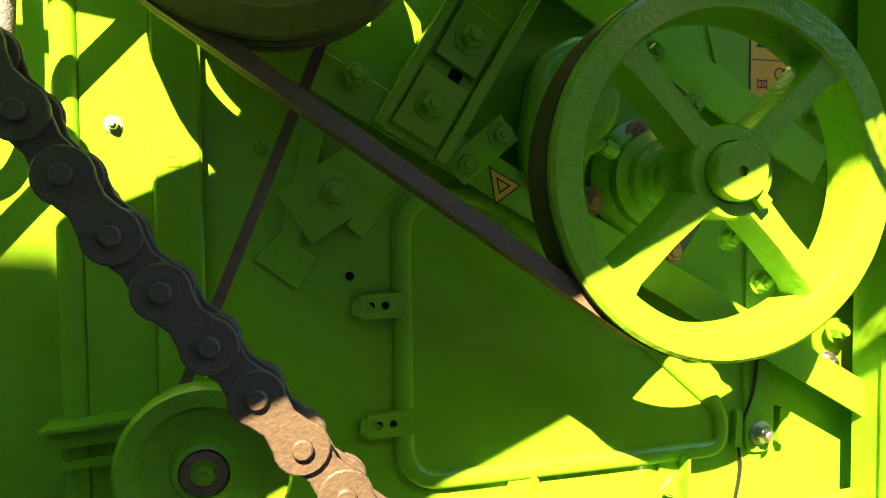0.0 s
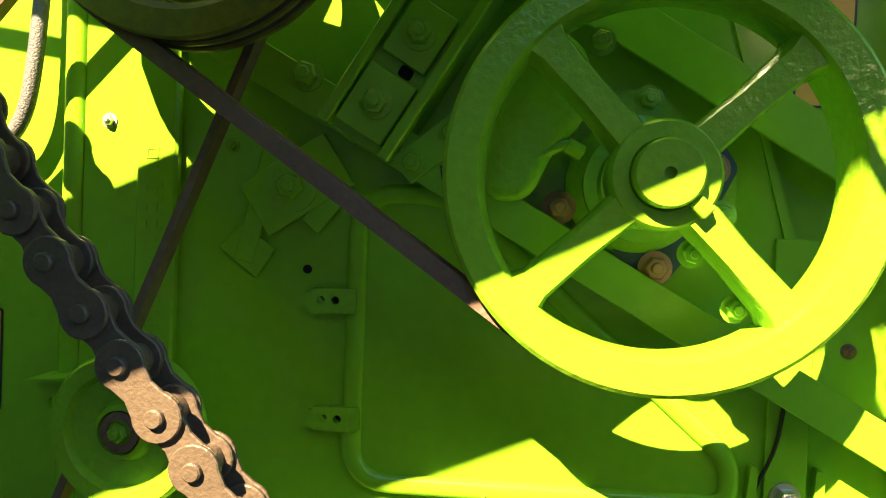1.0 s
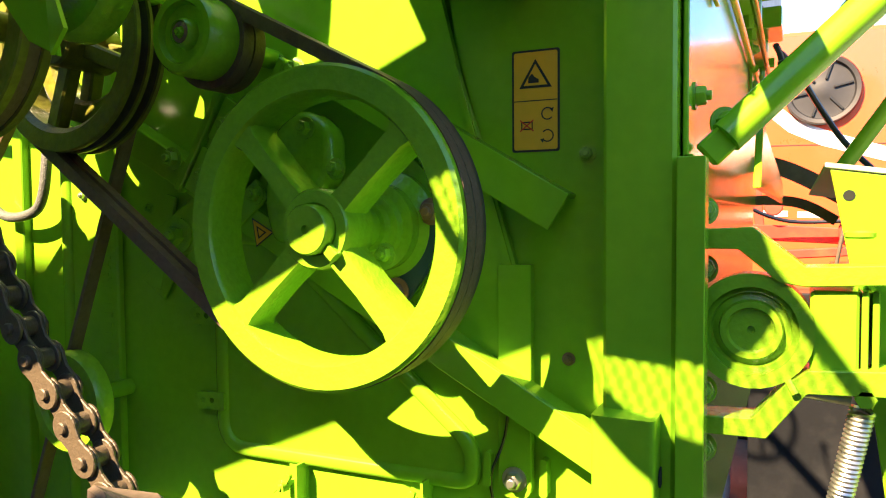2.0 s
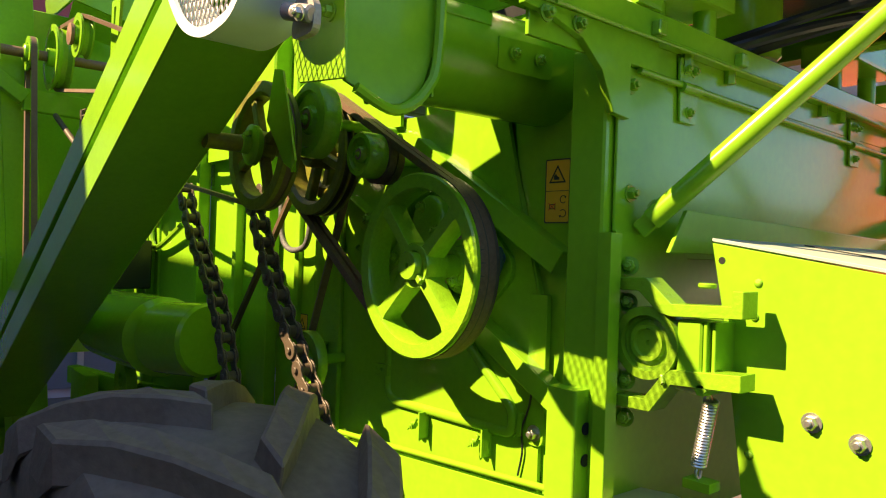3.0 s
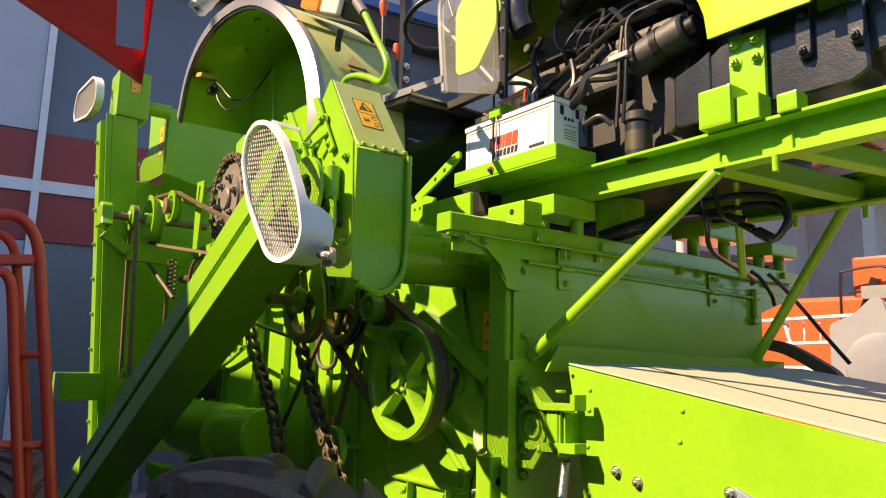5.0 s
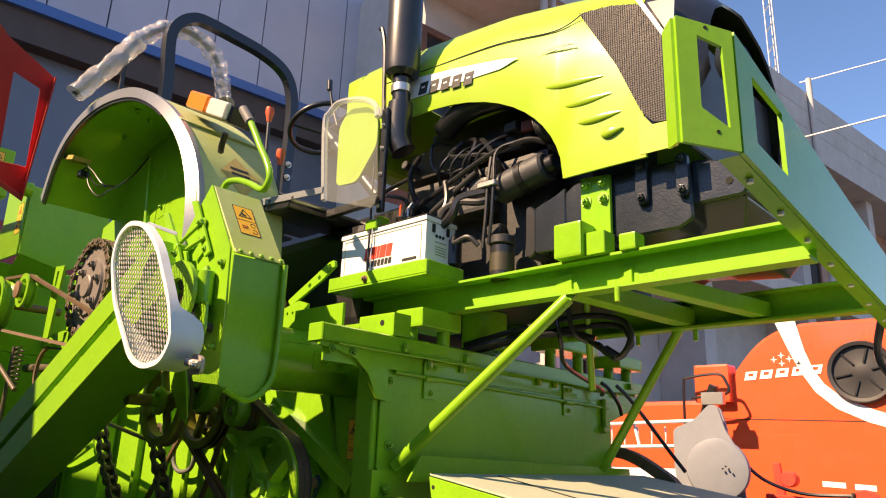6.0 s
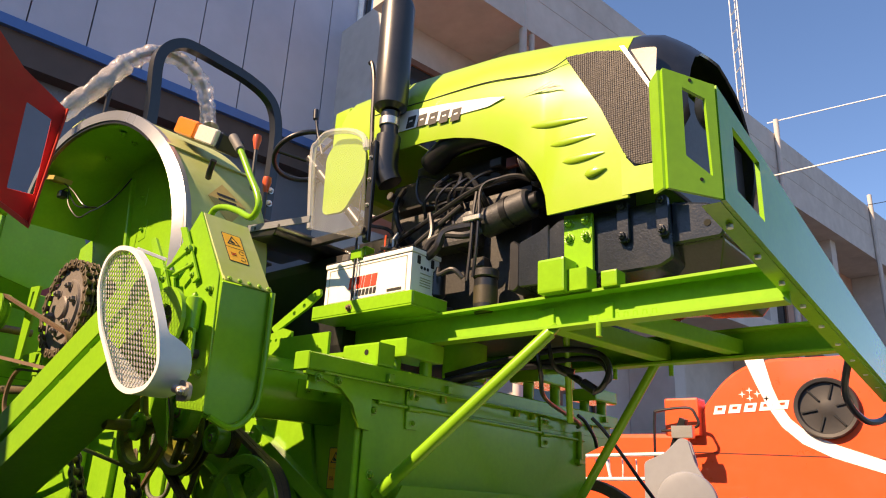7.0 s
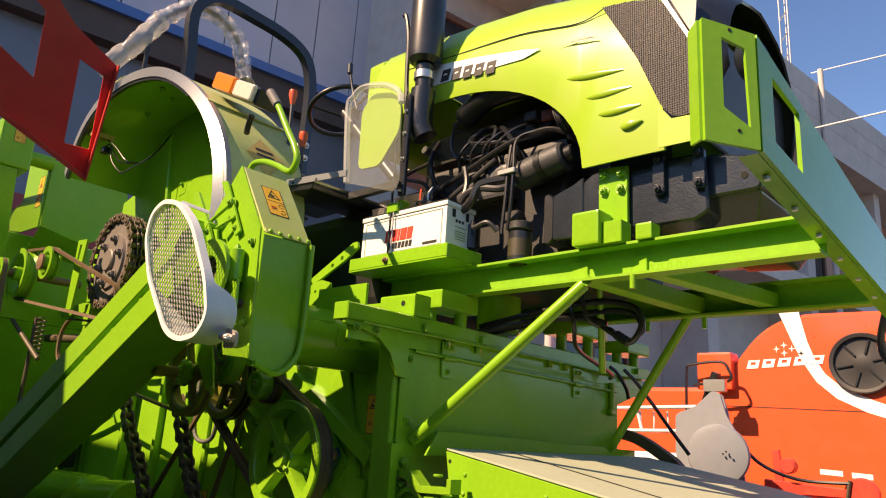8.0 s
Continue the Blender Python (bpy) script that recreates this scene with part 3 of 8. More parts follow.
def idler(c, R, depth, label):
    c = Vector(c)
    s = thing("idler_pulley", c, label, "pulley")
    ax = Vector((0, -1, 0))
    part("disc", lathe(c, ax, [(0, -depth), (R, -depth), (R + 0.004, -depth + 0.004), (R + 0.004, -0.006), (R, 0), (R * 0.80, 0), (R * 0.74, -0.008), (R * 0.42, -0.010), (R * 0.36, 0.0), (R * 0.30, 0.002), (R * 0.28, -0.006), (0, -0.006)], 56), GREEN_CAST, s)
    part("bearing", lathe(c, ax, [(R * 0.27, -0.004), (R * 0.27, 0.001), (R * 0.17, 0.002), (R * 0.165, -0.002), (0, -0.002)], 32), RUSTY, s)
    bolt(s, c + ax * -0.002, ax, R * 0.125, GREEN_CAST)
    part("arm", rod(c + Vector((0, depth, 0)), Vector((c.x, 0.86, c.z)), 0.014, 16), GREEN, s)
    return s


idler((-0.246, 0.742, 1.404), 0.074, 0.03, "green flat idler pulley with an exposed bearing")
idler((-0.045, 0.615, 1.985), 0.082, 0.045, "oily green flat idler pulley above the pulley shaft")
idler((0.088, 0.672, 1.902), 0.046, 0.06, "small green belt tensioner pulley above the wheel")

# ---- harvester: corner post, side box and beams ----
frame_ob = thing("hopper_unit", (0.6, 1.4, 0.0), "lime green welded steel frame with hopper box and beams", "harvester frame")
part("corner_post", box(0.556, 0.632, 0.812, 0.885, 0.35, 2.06, 0.004), GREEN, frame_ob)
part("stub_post", slab(rounded([(0.552, 0.776), (0.618, 0.776), (0.618, 0.836), (0.552, 0.836)], 0.008), lambda u, v, d: (u, v, 1.0 + d), 0.472), GREEN, frame_ob)
X0 = 0.635
hopper = part("hopper_panel", slab([(0.835, 1.70), (2.17, 1.70), (2.17, 2.03), (0.835, 2.03)], at_x(X0), 0.006, bevel=0.0015), GREEN, frame_ob, "glossy lower hopper side panel")
part("hopper_wall", box(0.0, X0, 0.92, 2.16, 1.2, 2.06, 0), GREEN, frame_ob)
part("top_beam", box(0.600, 0.662, 0.588, 2.44, 2.082, 2.133, 0.004), GREEN, frame_ob)
part("top_flange", box(0.632, 0.640, 0.61, 2.40, 2.03, 2.082, 0.001), GREEN, frame_ob)
part("gusset", slab([(0.585, 2.082), (0.93, 2.082), (0.93, 2.03), (0.85, 2.03), (0.85, 1.935), (0.805, 1.94), (0.772, 2.005), (0.72, 2.046), (0.65, 2.064), (0.587, 2.070)], at_x(0.640), 0.014, bevel=0.001), GREEN, frame_ob)
part("hinge_rod", rod((0.650, 0.88, 2.025), (0.650, 2.14, 2.005), 0.006, 10), GREEN_CAST, frame_ob)
part("auger_tube", rod((0.388, 0.53, 2.053), (0.408, 0.93, 2.053), 0.096, 40), GREEN, frame_ob)

# bright shield over the feeder
shield = thing("feeder_shield", (1.3, 1.3, 1.0), "sunlit lime green sheet shield with a dusty top over the feeder", "machine shield")
part("side_sheet", slab([(0.775, 1.728), (2.6, 1.44), (2.6, 0.0), (0.95, 0.0), (0.86, 1.22), (0.845, 1.28), (0.80, 1.60)], at_y(0.925), 0.008, bevel=0.001), GREEN, shield)
part("top_sheet", slab([(0.77, 0.925), (2.6, 0.925), (2.6, 2.3), (0.77, 2.2)], lambda u, v, d: (u, v, 1.730 - 0.158 * (u - 0.775) + d), 0.006, bevel=0.001), DECK, shield, "dusty sun-bleached top sheet")
part("back_lip", slab([(0.90, 1.71), (2.2, 1.71), (2.2, 1.76), (0.95, 1.785)], at_x(0.70), 0.008, bevel=0.001), GREEN, shield)

# ---- elevator ----
elev = thing("grain_elevator", (-0.7, 0.36, 1.2), "sloping lime green box elevator with a bolted lengthwise flange", "elevator")
E0, E1 = Vector((0.42, 0.0, 2.36)), Vector((-2.6, 0.0, 0.86))


def elev_pt(s, h, y):
    d = (E1 - E0).normalized()
    up = Vector((-d.z, 0, d.x))
    up = up if up.z > 0 else -up
    return E0 + d * s + up * h + Vector((0, y, 0))


def elev_box(s0, s1, h0, h1, y0, y1, bevel=0.003):
    bm = bmesh.new()
    vs = [bm.verts.new(elev_pt(s, h, y)) for s in (s0, s1) for h in (h0, h1) for y in (y0, y1)]
    for f in ((0, 1, 3, 2), (4, 6, 7, 5), (0, 4, 5, 1), (2, 3, 7, 6), (0, 2, 6, 4), (1, 5, 7, 3)):
        bm.faces.new([vs[i] for i in f])
    bmesh.ops.recalc_face_normals(bm, faces=bm.faces)
    return bevelled(bm, bevel)


LEN = (E1 - E0).length + 0.75
part("upper_trough", elev_box(0.17, LEN, 0.014, 0.105, 0.27, 0.47), GREEN, elev)
part("lower_trough", elev_box(0.13, LEN, -0.110, -0.012, 0.27, 0.47), GREEN, elev)
part("joint_flange", elev_box(0.17, LEN, -0.0115, 0.0135, 0.292, 0.468, 0.001), GREEN, elev)

# ---- white mesh guard ----
GUARD_OUT = [(0.235, 2.405), (0.335, 2.385), (0.445, 2.30), (0.565, 2.13), (0.600, 2.03), (0.555, 1.975), (0.46, 1.965), (0.375, 1.995), (0.215, 2.165), (0.150, 2.30), (0.165, 2.375)]


def shrink(loop, d):
    n = len(loop)
    cx, cz = sum(p[0] for p in loop) / n, sum(p[1] for p in loop) / n
    out = []
    for i in range(n):
        a, b = Vector(loop[i - 1]), Vector(loop[(i + 1) % n])
        t = (b - a).normalized()
        nn = Vector((-t.y, t.x))
        if nn.dot(Vector((cx - loop[i][0], cz - loop[i][1]))) < 0:
            nn = -nn
        out.append((loop[i][0] + nn.x * d, loop[i][1] + nn.y * d))
    return out


def inside(p, poly):
    c = False
    for i in range(len(poly)):
        (x0, y0), (x1, y1) = poly[i - 1], poly[i]
        if (y0 > p[1]) != (y1 > p[1]) and p[0] < (x1 - x0) * (p[1] - y0) / (y1 - y0) + x0:
            c = not c
    return c


def strands(poly, y, pitch, angle, w, t):
    """Crossing strands of expanded mesh within poly."""
    bm = bmesh.new()
    xs, zs = [p[0] for p in poly], [p[1] for p in poly]
    c = Vector(((min(xs) + max(xs)) / 2, (min(zs) + max(zs)) / 2))
    R = max(max(xs) - min(xs), max(zs) - min(zs))
    for sgn in (1, -1):
        d = Vector((math.cos(radians(angle[0] if sgn > 0 else angle[1])), math.sin(radians(angle[0] if sgn > 0 else angle[1]))))
        nn = Vector((-d.y, d.x))
        k = int(R / pitch) + 1
        for i in range(-k, k + 1):
            hits = []
            o = c + nn * (i * pitch)
            for j in range(len(poly)):
                a, b = Vector(poly[j - 1]), Vector(poly[j])
                e = b - a
                den = d.x * e.y - d.y * e.x
                if abs(den) < 1e-9:
                    continue
                q = a - o
                s, u = (q.x * e.y - q.y * e.x) / den, (q.x * d.y - q.y * d.x) / den
                if 0 <= u < 1:
                    hits.append(s)
            hits.sort()
            for s0, s1 in zip(hits[::2], hits[1::2]):
                p, q = o + d * s0, o + d * s1
                yy = y - sgn * t * 0.5
                vs = [bm.verts.new((v.x + nn.x * g, yy + h, v.y + nn.y * g)) for v in (p, q) for g, h in ((-w, 0), (0, -t), (w, 0), (0, t))]
                for m in range(4):
                    bm.faces.new((vs[m], vs[(m + 1) % 4], vs[4 + (m + 1) % 4], vs[4 + m]))
    bmesh.ops.recalc_face_normals(bm, faces=bm.faces)
    return bm


def mesh_guard(line, y, deep, pitch, angles, label):
    g = thing("mesh_guard", (line[0][0], y + 0.06, line[0][1]), label, "mesh guard", "white mesh guards")
    outer, inner, inn = (rounded(shrink(line, d) if d else line, 0.05) for d in (0, 0.014, 0.003))
    part("face_rim", slab(outer, at_y(y), 0.006, [inner], 0.0), WHITE, g)
    n = len(outer)
    bm = bmesh.new()
    rings = [[bm.verts.new((x, y if front else deep(z), z)) for x, z in lp] for lp, front in ((outer, 1), (outer, 0), (inn, 0), (inn, 1))]
    for k in range(3):
        for i in range(n):
            bm.faces.new((rings[k][i], rings[k][(i + 1) % n], rings[k + 1][(i + 1) % n], rings[k + 1][i]))
    bmesh.ops.recalc_face_normals(bm, faces=bm.faces)
    part("side_band", bm, WHITE, g, smooth=50)
    part("wire_mesh", strands(shrink(line, 0.004), y + 0.006, pitch, angles, 0.0014, 0.0013), WIRE, g, "diamond expanded wire mesh")
    return g


mg = mesh_guard(GUARD_OUT, 0.190, lambda z: 0.208 + 0.064 / (1 + math.exp((z - 2.105) * 160)), 0.0135, (50, 112), "white painted oblong guard with expanded diamond mesh on the elevator head")
part("mount_lug", rod((0.590, 0.235, 1.985), (0.632, 0.250, 1.975), 0.011, 14, bevel=0.003), LUG, mg)
bolt(mg, (0.625, 0.237, 1.975), (0.1, -0.95, -0.1), 0.007, STEEL)
part("mount_ear", slab(rounded([(0.575, 1.955), (0.632, 1.955), (0.632, 1.995), (0.585, 2.01)], 0.015), at_y(0.262), 0.010), LUG, mg)
part("sprocket", lathe((0.40, 0.285, 2.18), (0, -1, 0), [(0.05, 0), (0.10, 0), (0.10, 0.012), (0.05, 0.012)], 32, closed=True), GREEN, mg, "lime sprocket behind the mesh")
part("fixing_spike", bar((0.335, 0.196, 2.381), (0.385, 0.262, 2.357), 0.003, 0.010, (0, 0, 1), 0.0008), WHITE, mg, "thin white pointed fixing strip")

# ---- discharge chute beside the fender ----
chute = thing("discharge_chute", (0.55, 0.5, 1.95), "lime green folded sheet discharge chute with a riveted cover", "chute")
part("front_wall", slab(rounded([(0.19, 2.42), (0.32, 2.56), (0.475, 2.33), (0.50, 1.945), (0.36, 1.96)], 0.004), at_y(0.385), 0.006, bevel=0.001), GREEN, chute)
part("end_wall", slab(rounded([(0.385, 2.31), (0.545, 2.31), (0.545, 2.02), (0.52, 1.94), (0.46, 1.915), (0.385, 1.945)], [0, 0, 0.05, 0.05, 0.05, 0]), lambda u, v, d: (0.490 + 0.04 * (u - 0.385) - d, u, v), 0.008, bevel=0.001), GREEN, chute)
part("top_cover", slab([(0.385, 0.0), (0.548, 0.0), (0.548, 0.29), (0.385, 0.29)], lambda u, v, d: (0.488 - v * 0.58 + d * 0.8, u, 2.315 + v * 0.82 + d * 0.58), 0.006, bevel=0.001), DUSTY, chute, "sunlit dusty top cover")
part("back_wall", slab(rounded([(0.10, 2.40), (0.32, 2.555), (0.475, 2.33), (0.495, 1.945), (0.30, 1.96)], 0.004), at_y(0.548), 0.004), GREEN, chute)
part("rolled_edge", tube([(0.506, 0.547, 2.31), (0.506, 0.547, 2.03), (0.504, 0.525, 1.95), (0.500, 0.47, 1.912), (0.497, 0.40, 1.935)], 0.009), GREEN, chute)

# ---- tractor ----
tractor = thing("tractor", (0.6, 1.46, 0.0), "lime green tractor with black engine on the harvester frame", "tractor")


RIDGE = [(-0.20, 3.42), (0.20, 3.41), (0.55, 3.388), (0.87, 3.354), (1.11, 3.302), (1.36, 3.236), (1.48, 3.196), (1.55, 3.155), (1.61, 3.09), (1.67, 2.97)]


def level(rows, x):
    for (x0, z0), (x1, z1) in zip(rows, rows[1:]):
        if x <= x1:
            return z0 + (z1 - z0) * (x - x0) / (x1 - x0)
    return rows[-1][1]


def bonnet_rows(xs, edge_of, width_of):
    C, rows = 1.46, []
    for x in xs:
        zs, edge, w = level(RIDGE, x), edge_of(x), width_of(x)
        sh = zs - 0.17
        prof = [(w, edge), (w + 0.012, edge + (sh - edge) * 0.35), (w + 0.008, edge + (sh - edge) * 0.72), (w - 0.006, sh), (w - 0.030, sh + 0.062),
                (w - 0.072, sh + 0.125), (w - 0.135, zs), (w - 0.22, zs + 0.025), (0, zs + 0.04)]
        rows.append([(x, C - a, z) for a, z in prof] + [(x, C + a, z) for a, z in prof[::-1][1:]])
    return rows


def skin(rows, thick):
    bm = bmesh.new()
    vs = [[bm.verts.new(p) for p in r] for r in rows]
    for lo, hi in zip(vs, vs[1:]):
        for i in range(len(lo) - 1):
            bm.faces.new((lo[i], lo[i + 1], hi[i + 1], hi[i]))
    bmesh.ops.recalc_face_normals(bm, faces=bm.faces)
    if thick:
        bmesh.ops.solidify(bm, geom=bm.faces[:], thickness=thick)
    return bm


def skirt(x):
    """The lower edge of the bonnet: an arch over the engine, then a straight skirt."""
    if x < 0.50:
        return 3.02
    if x < 1.134:
        u = (x - 0.50) / 0.634
        return 2.598 + 0.415 * math.sqrt(max(0.0, 1 - u ** 2.1))
    return 2.60


bonnet_part = part("bonnet", skin(bonnet_rows([0.10, 0.2, 0.3, 0.4, 0.5, 0.58, 0.66, 0.74, 0.82, 0.88, 0.94, 0.99, 1.03, 1.06, 1.09, 1.11, 1.125, 1.134, 1.2, 1.27, 1.34, 1.405],
                                       skirt, lambda x: 0.388 - 0.12 * max(0, x - 1.2) ** 2), 0.008), HOOD, tractor, "glossy lime bonnet with pressed side vents", smooth=50)
part("bonnet_nose", skin(bonnet_rows([1.407, 1.44, 1.48, 1.51, 1.54, 1.565], lambda x: 2.66 + 3.0 * max(0, x - 1.50), lambda x: 0.382 - 2.6 * max(0, x - 1.46) ** 1.5), 0.008), BLACK, tractor, "black grille nose of the bonnet", smooth=50)
for y, nm in ((1.105, "chassis_rail"), (1.78, "chassis_rail")):
    d = 0.055
    sec = [(-d / 2, -0.05), (d / 2, -0.05), (d / 2, -0.042), (-d / 2 + 0.008, -0.042), (-d / 2 + 0.008, 0.042), (d / 2, 0.042), (d / 2, 0.05), (-d / 2, 0.05)]
    part(nm, sweep_along([(-0.4, y, 2.285), (1.79, y, 2.297)], sec), RAILGREEN, tractor, "long lime green channel rail")
# guard in front of the radiator
part("front_guard_plate", slab([(0.622, 2.590), (2.30, 2.30), (2.30, 2.16), (0.622, 2.338)], at_x(1.810), 0.010, [[(0.70, 2.385), (0.70, 2.53), (0.87, 2.515), (0.87, 2.372)]], 0.0), GREEN, tractor)
GS0, GS1 = Vector((1.743, 0.527, 0)), Vector((1.812, 0.620, 0))
gside = part("front_guard_side", slab(rounded([(0.0, 2.344), (0.0, 2.606), (1.0, 2.588), (1.0, 2.338)], [0.004, 0.012, 0.004, 0.004]),
                                      lambda u, v, d: GS0 + (GS1 - GS0) * u + Vector((0.80, -0.60, 0)) * d + Vector((0, 0, v)), 0.008,
                                      [rounded([(0.36, 2.418), (0.36, 2.570), (0.80, 2.552), (0.84, 2.382)], 0.01)]), GREEN, tractor)
part("return_flange", slab(rounded([(0.0, 2.346), (0.0, 2.604), (1.0, 2.600), (1.0, 2.352)], 0.004),
                           lambda u, v, d: GS0 + Vector((-0.032, 0.030, 0)) * u + Vector((-0.67, -0.74, 0)) * d + Vector((0, 0, v)), 0.006), GREEN, gside)
for u, v in ((0.52, 2.588), (0.62, 2.372)):
    part("guard_hole", rod(GS0 + (GS1 - GS0) * u + Vector((0.0064, -0.0048, v)), GS0 + (GS1 - GS0) * u + Vector((0.0072, -0.0054, v)), 0.004, 8), DARKHOLE, gside)
part("engine_block", box(0.20, 1.12, 1.30, 1.66, 2.30, 2.90, 0.02), ENGINE, tractor)
# fender
FC = (-1.20, 2.37)
fender = thing("rear_fender", (-1.2, 0.75, 1.9), "lime green arched rear fender with silver edging and a dusty top", "fender")
ARCH = [(-8, 1.20), (4, 1.215), (13, 1.225), (20, 1.214), (27, 1.184), (36, 1.140), (48, 1.089), (61, 1.049), (73, 1.017), (87, 0.999), (100, 0.987), (110, 0.956), (116, 0.911), (122, 0.843), (127, 0.765)]


def arch_r(a):
    """The radius of the fender's rim at an angle in degrees, rounder ahead and squarer behind."""
    for (a0, r0), (a1, r1) in zip(ARCH, ARCH[1:]):
        if a <= a1:
            return r0 + (r1 - r0) * (a - a0) / (a1 - a0)
    return ARCH[-1][1]


def arch(r0, r1, y0, y1, a0, a1, material, name, parent, seg=64, label="", wide=0.0):
    bm = bmesh.new()
    rows = []
    for i in range(seg + 1):
        a = a0 + (a1 - a0) * i / seg
        R = sum(arch_r(a + k) for k in (-5, -3, -1, 1, 3, 5)) / 6
        t = radians(a)
        w = wide * max(0.0, math.cos(radians(a * 1.5))) if a < 60 else 0.0
        rows.append([bm.verts.new((FC[0] + (R + r) * math.cos(t), y, FC[1] + (R + r) * math.sin(t))) for r, y in ((r0, y0), (r1, y0 + w), (r1, y1 + w), (r0, y1 + w))])
    for lo, hi in zip(rows, rows[1:]):
        for i in range(4):
            bm.faces.new((lo[i], lo[(i + 1) % 4], hi[(i + 1) % 4], hi[i]))
    bm.faces.new(rows[0])
    bm.faces.new(rows[-1][::-1])
    bmesh.ops.recalc_face_normals(bm, faces=bm.faces)
    return part(name, bm, material, parent, label, smooth=40)


arch(-0.016, -0.008, 0.50, 0.86, -8, 127, DUSTY, "arch_sheet", fender)
arch(-0.042, -0.017, 0.50, 0.86, -8, 127, GREEN, "inner_liner", fender)
arch(-0.046, 0.0, 0.478, 0.50, -4, 127, GREYTRIM, "edge_trim", fender, label="silver grey edging strip", wide=0.03)
arch(-0.060, -0.044, 0.484, 0.50, 40, 127, BLACK, "edge_seal", fender, label="black rubber seal")
part("inner_wall", slab([(-1.8, 2.0), (-0.02, 2.0)] + [(FC[0] + (arch_r(a) - 0.02) * math.cos(radians(a)), FC[1] + (arch_r(a) - 0.02) * math.sin(radians(a))) for a in range(0, 127, 6)] + [(-1.8, 2.95)], at_y(0.87), 0.01), GREEN, fender)

# ---- tyre of the harvester's drive wheel ----
def lug_tyre(c, R, y0, y1, label):
    w = thing("lug_tyre", (c[0], (y0 + y1) / 2, c[1] - R), label, "wheel")
    ax = Vector((0, -1, 0))
    W = y1 - y0
    mid = (c[0], (y0 + y1) / 2, c[1])
    prof = [(R * 0.52, -W * 0.36), (R * 0.70, -W * 0.48), (R * 0.90, -W * 0.47), (R - 0.03, -W * 0.42), (R - 0.012, -W * 0.25), (R - 0.008, 0), (R - 0.012, W * 0.25), (R - 0.03, W * 0.42), (R * 0.90, W * 0.47), (R * 0.70, W * 0.48), (R * 0.52, W * 0.36)]
    tyre = part("tyre", lathe(mid, ax, prof, 96, closed=True), RUBBER, w)
    part("rim", lathe(mid, ax, [(0, -0.02), (R * 0.45, -0.02), (R * 0.53, -W * 0.34), (R * 0.55, -W * 0.34), (R * 0.55, W * 0.34), (R * 0.53, W * 0.34), (R * 0.45, 0.02), (0, 0.02)], 48), GREEN, w)
    N = 16
    for k in range(N):
        for sgn in (1, -1):
            t0 = 2 * math.pi * (k + (0.82 if sgn > 0 else 0.11)) / N
            bm = bmesh.new()
            rows = []
            for f in (0.0, 0.25, 0.5, 0.75, 1.0):
                yy = sgn * W * (0.02 + 0.46 * f)
                t = t0 + 0.44 * f ** 1.1
                base = R - 0.012 - (0.03 * max(0, (f - 0.5) * 2) ** 2)
                top = R + 0.035 - 0.034 * f ** 3
                hw = (0.036 + 0.018 * f) / R
                ring = []
                for r, dt in ((base - 0.02, -hw * 1.35), (top, -hw), (top, hw), (base - 0.02, hw * 1.35)):
                    ring.append(bm.verts.new((c[0] + r * math.cos(t + dt), mid[1] - yy, c[1] + r * math.sin(t + dt))))
                rows.append(ring)
            tt = t0 + 0.46
            rows.append([bm.verts.new((c[0] + r * math.cos(tt + dt), mid[1] - sgn * W * 0.50, c[1] + r * math.sin(tt + dt))) for r, dt in ((R * 0.86, -0.05), (R * 0.90, -0.05), (R * 0.90, 0.05), (R * 0.86, 0.05))])
            for lo, hi in zip(rows, rows[1:]):
                for i in range(4):
                    bm.faces.new((lo[i], lo[(i + 1) % 4], hi[(i + 1) % 4], hi[i]))
            bm.faces.new(rows[0])
            bm.faces.new(rows[-1][::-1])
            bmesh.ops.recalc_face_normals(bm, faces=bm.faces)
            bevelled(bm, 0.005, 1, 40)
            part("lug", bm, RUBBER, tyre)
    return w


lug_tyre((0.22, 0.722), 0.70, 0.05, 0.53, "big dusty black tractor tyre with deep bar lugs")

# ---- buildings ----
def along(p0, way, y0):
    return lambda u, v, d: (p0[0] + way[0] * u + way[1] * d, p0[1] + way[1] * u - way[0] * d, v)


BW = Vector((0.55, 4.87)).normalized()
clad = thing("clad_building", (-7.0, 3.0, 0.0), "blue-grey clad showroom building with red fascia bands", "building")
place = along((-6.7, 1.3), BW, 0)
part("core", slab([(-14, 0), (4.9, 0), (4.9, 13), (-14, 13)], lambda u, v, d: place(u, v, -0.3 - d), 6.0), CLADDING, clad)
part("soffit_beam", slab([(-14, 6.40), (5.0, 6.40), (5.0, 6.80), (-14, 6.80)], lambda u, v, d: place(u, v, -0.3 + d), 0.28), BROWNSOFFIT, clad)
part("flashing", slab([(-14, 6.80), (5.0, 6.80), (5.0, 6.94), (-14, 6.94)], lambda u, v, d: place(u, v, -0.3 + d), 0.36), BLUETRIM, clad)
for i in range(-18, 7):
    u = 0.20 + 0.71 * i
    part("cladding_sheet", slab([(u + 0.009, 6.95), (u + 0.701, 6.95), (u + 0.701, 12.8), (u + 0.009, 12.8)], lambda u, v, d: place(u, v, -0.29 + d), 0.30), CLADDING, clad)
part("glazing", slab([(-14, 0.1), (4.9, 0.1), (4.9, 6.4), (-14, 6.4)], lambda u, v, d: place(u, v, -0.31 + d), 0.05), SLATEWALL, clad)
part("fascia_band", slab([(-14, 2.94), (4.9, 2.94), (4.9, 3.495), (-14, 3.495)], lambda u, v, d: place(u, v, -0.26 + d), 0.05), REDBAND, clad)
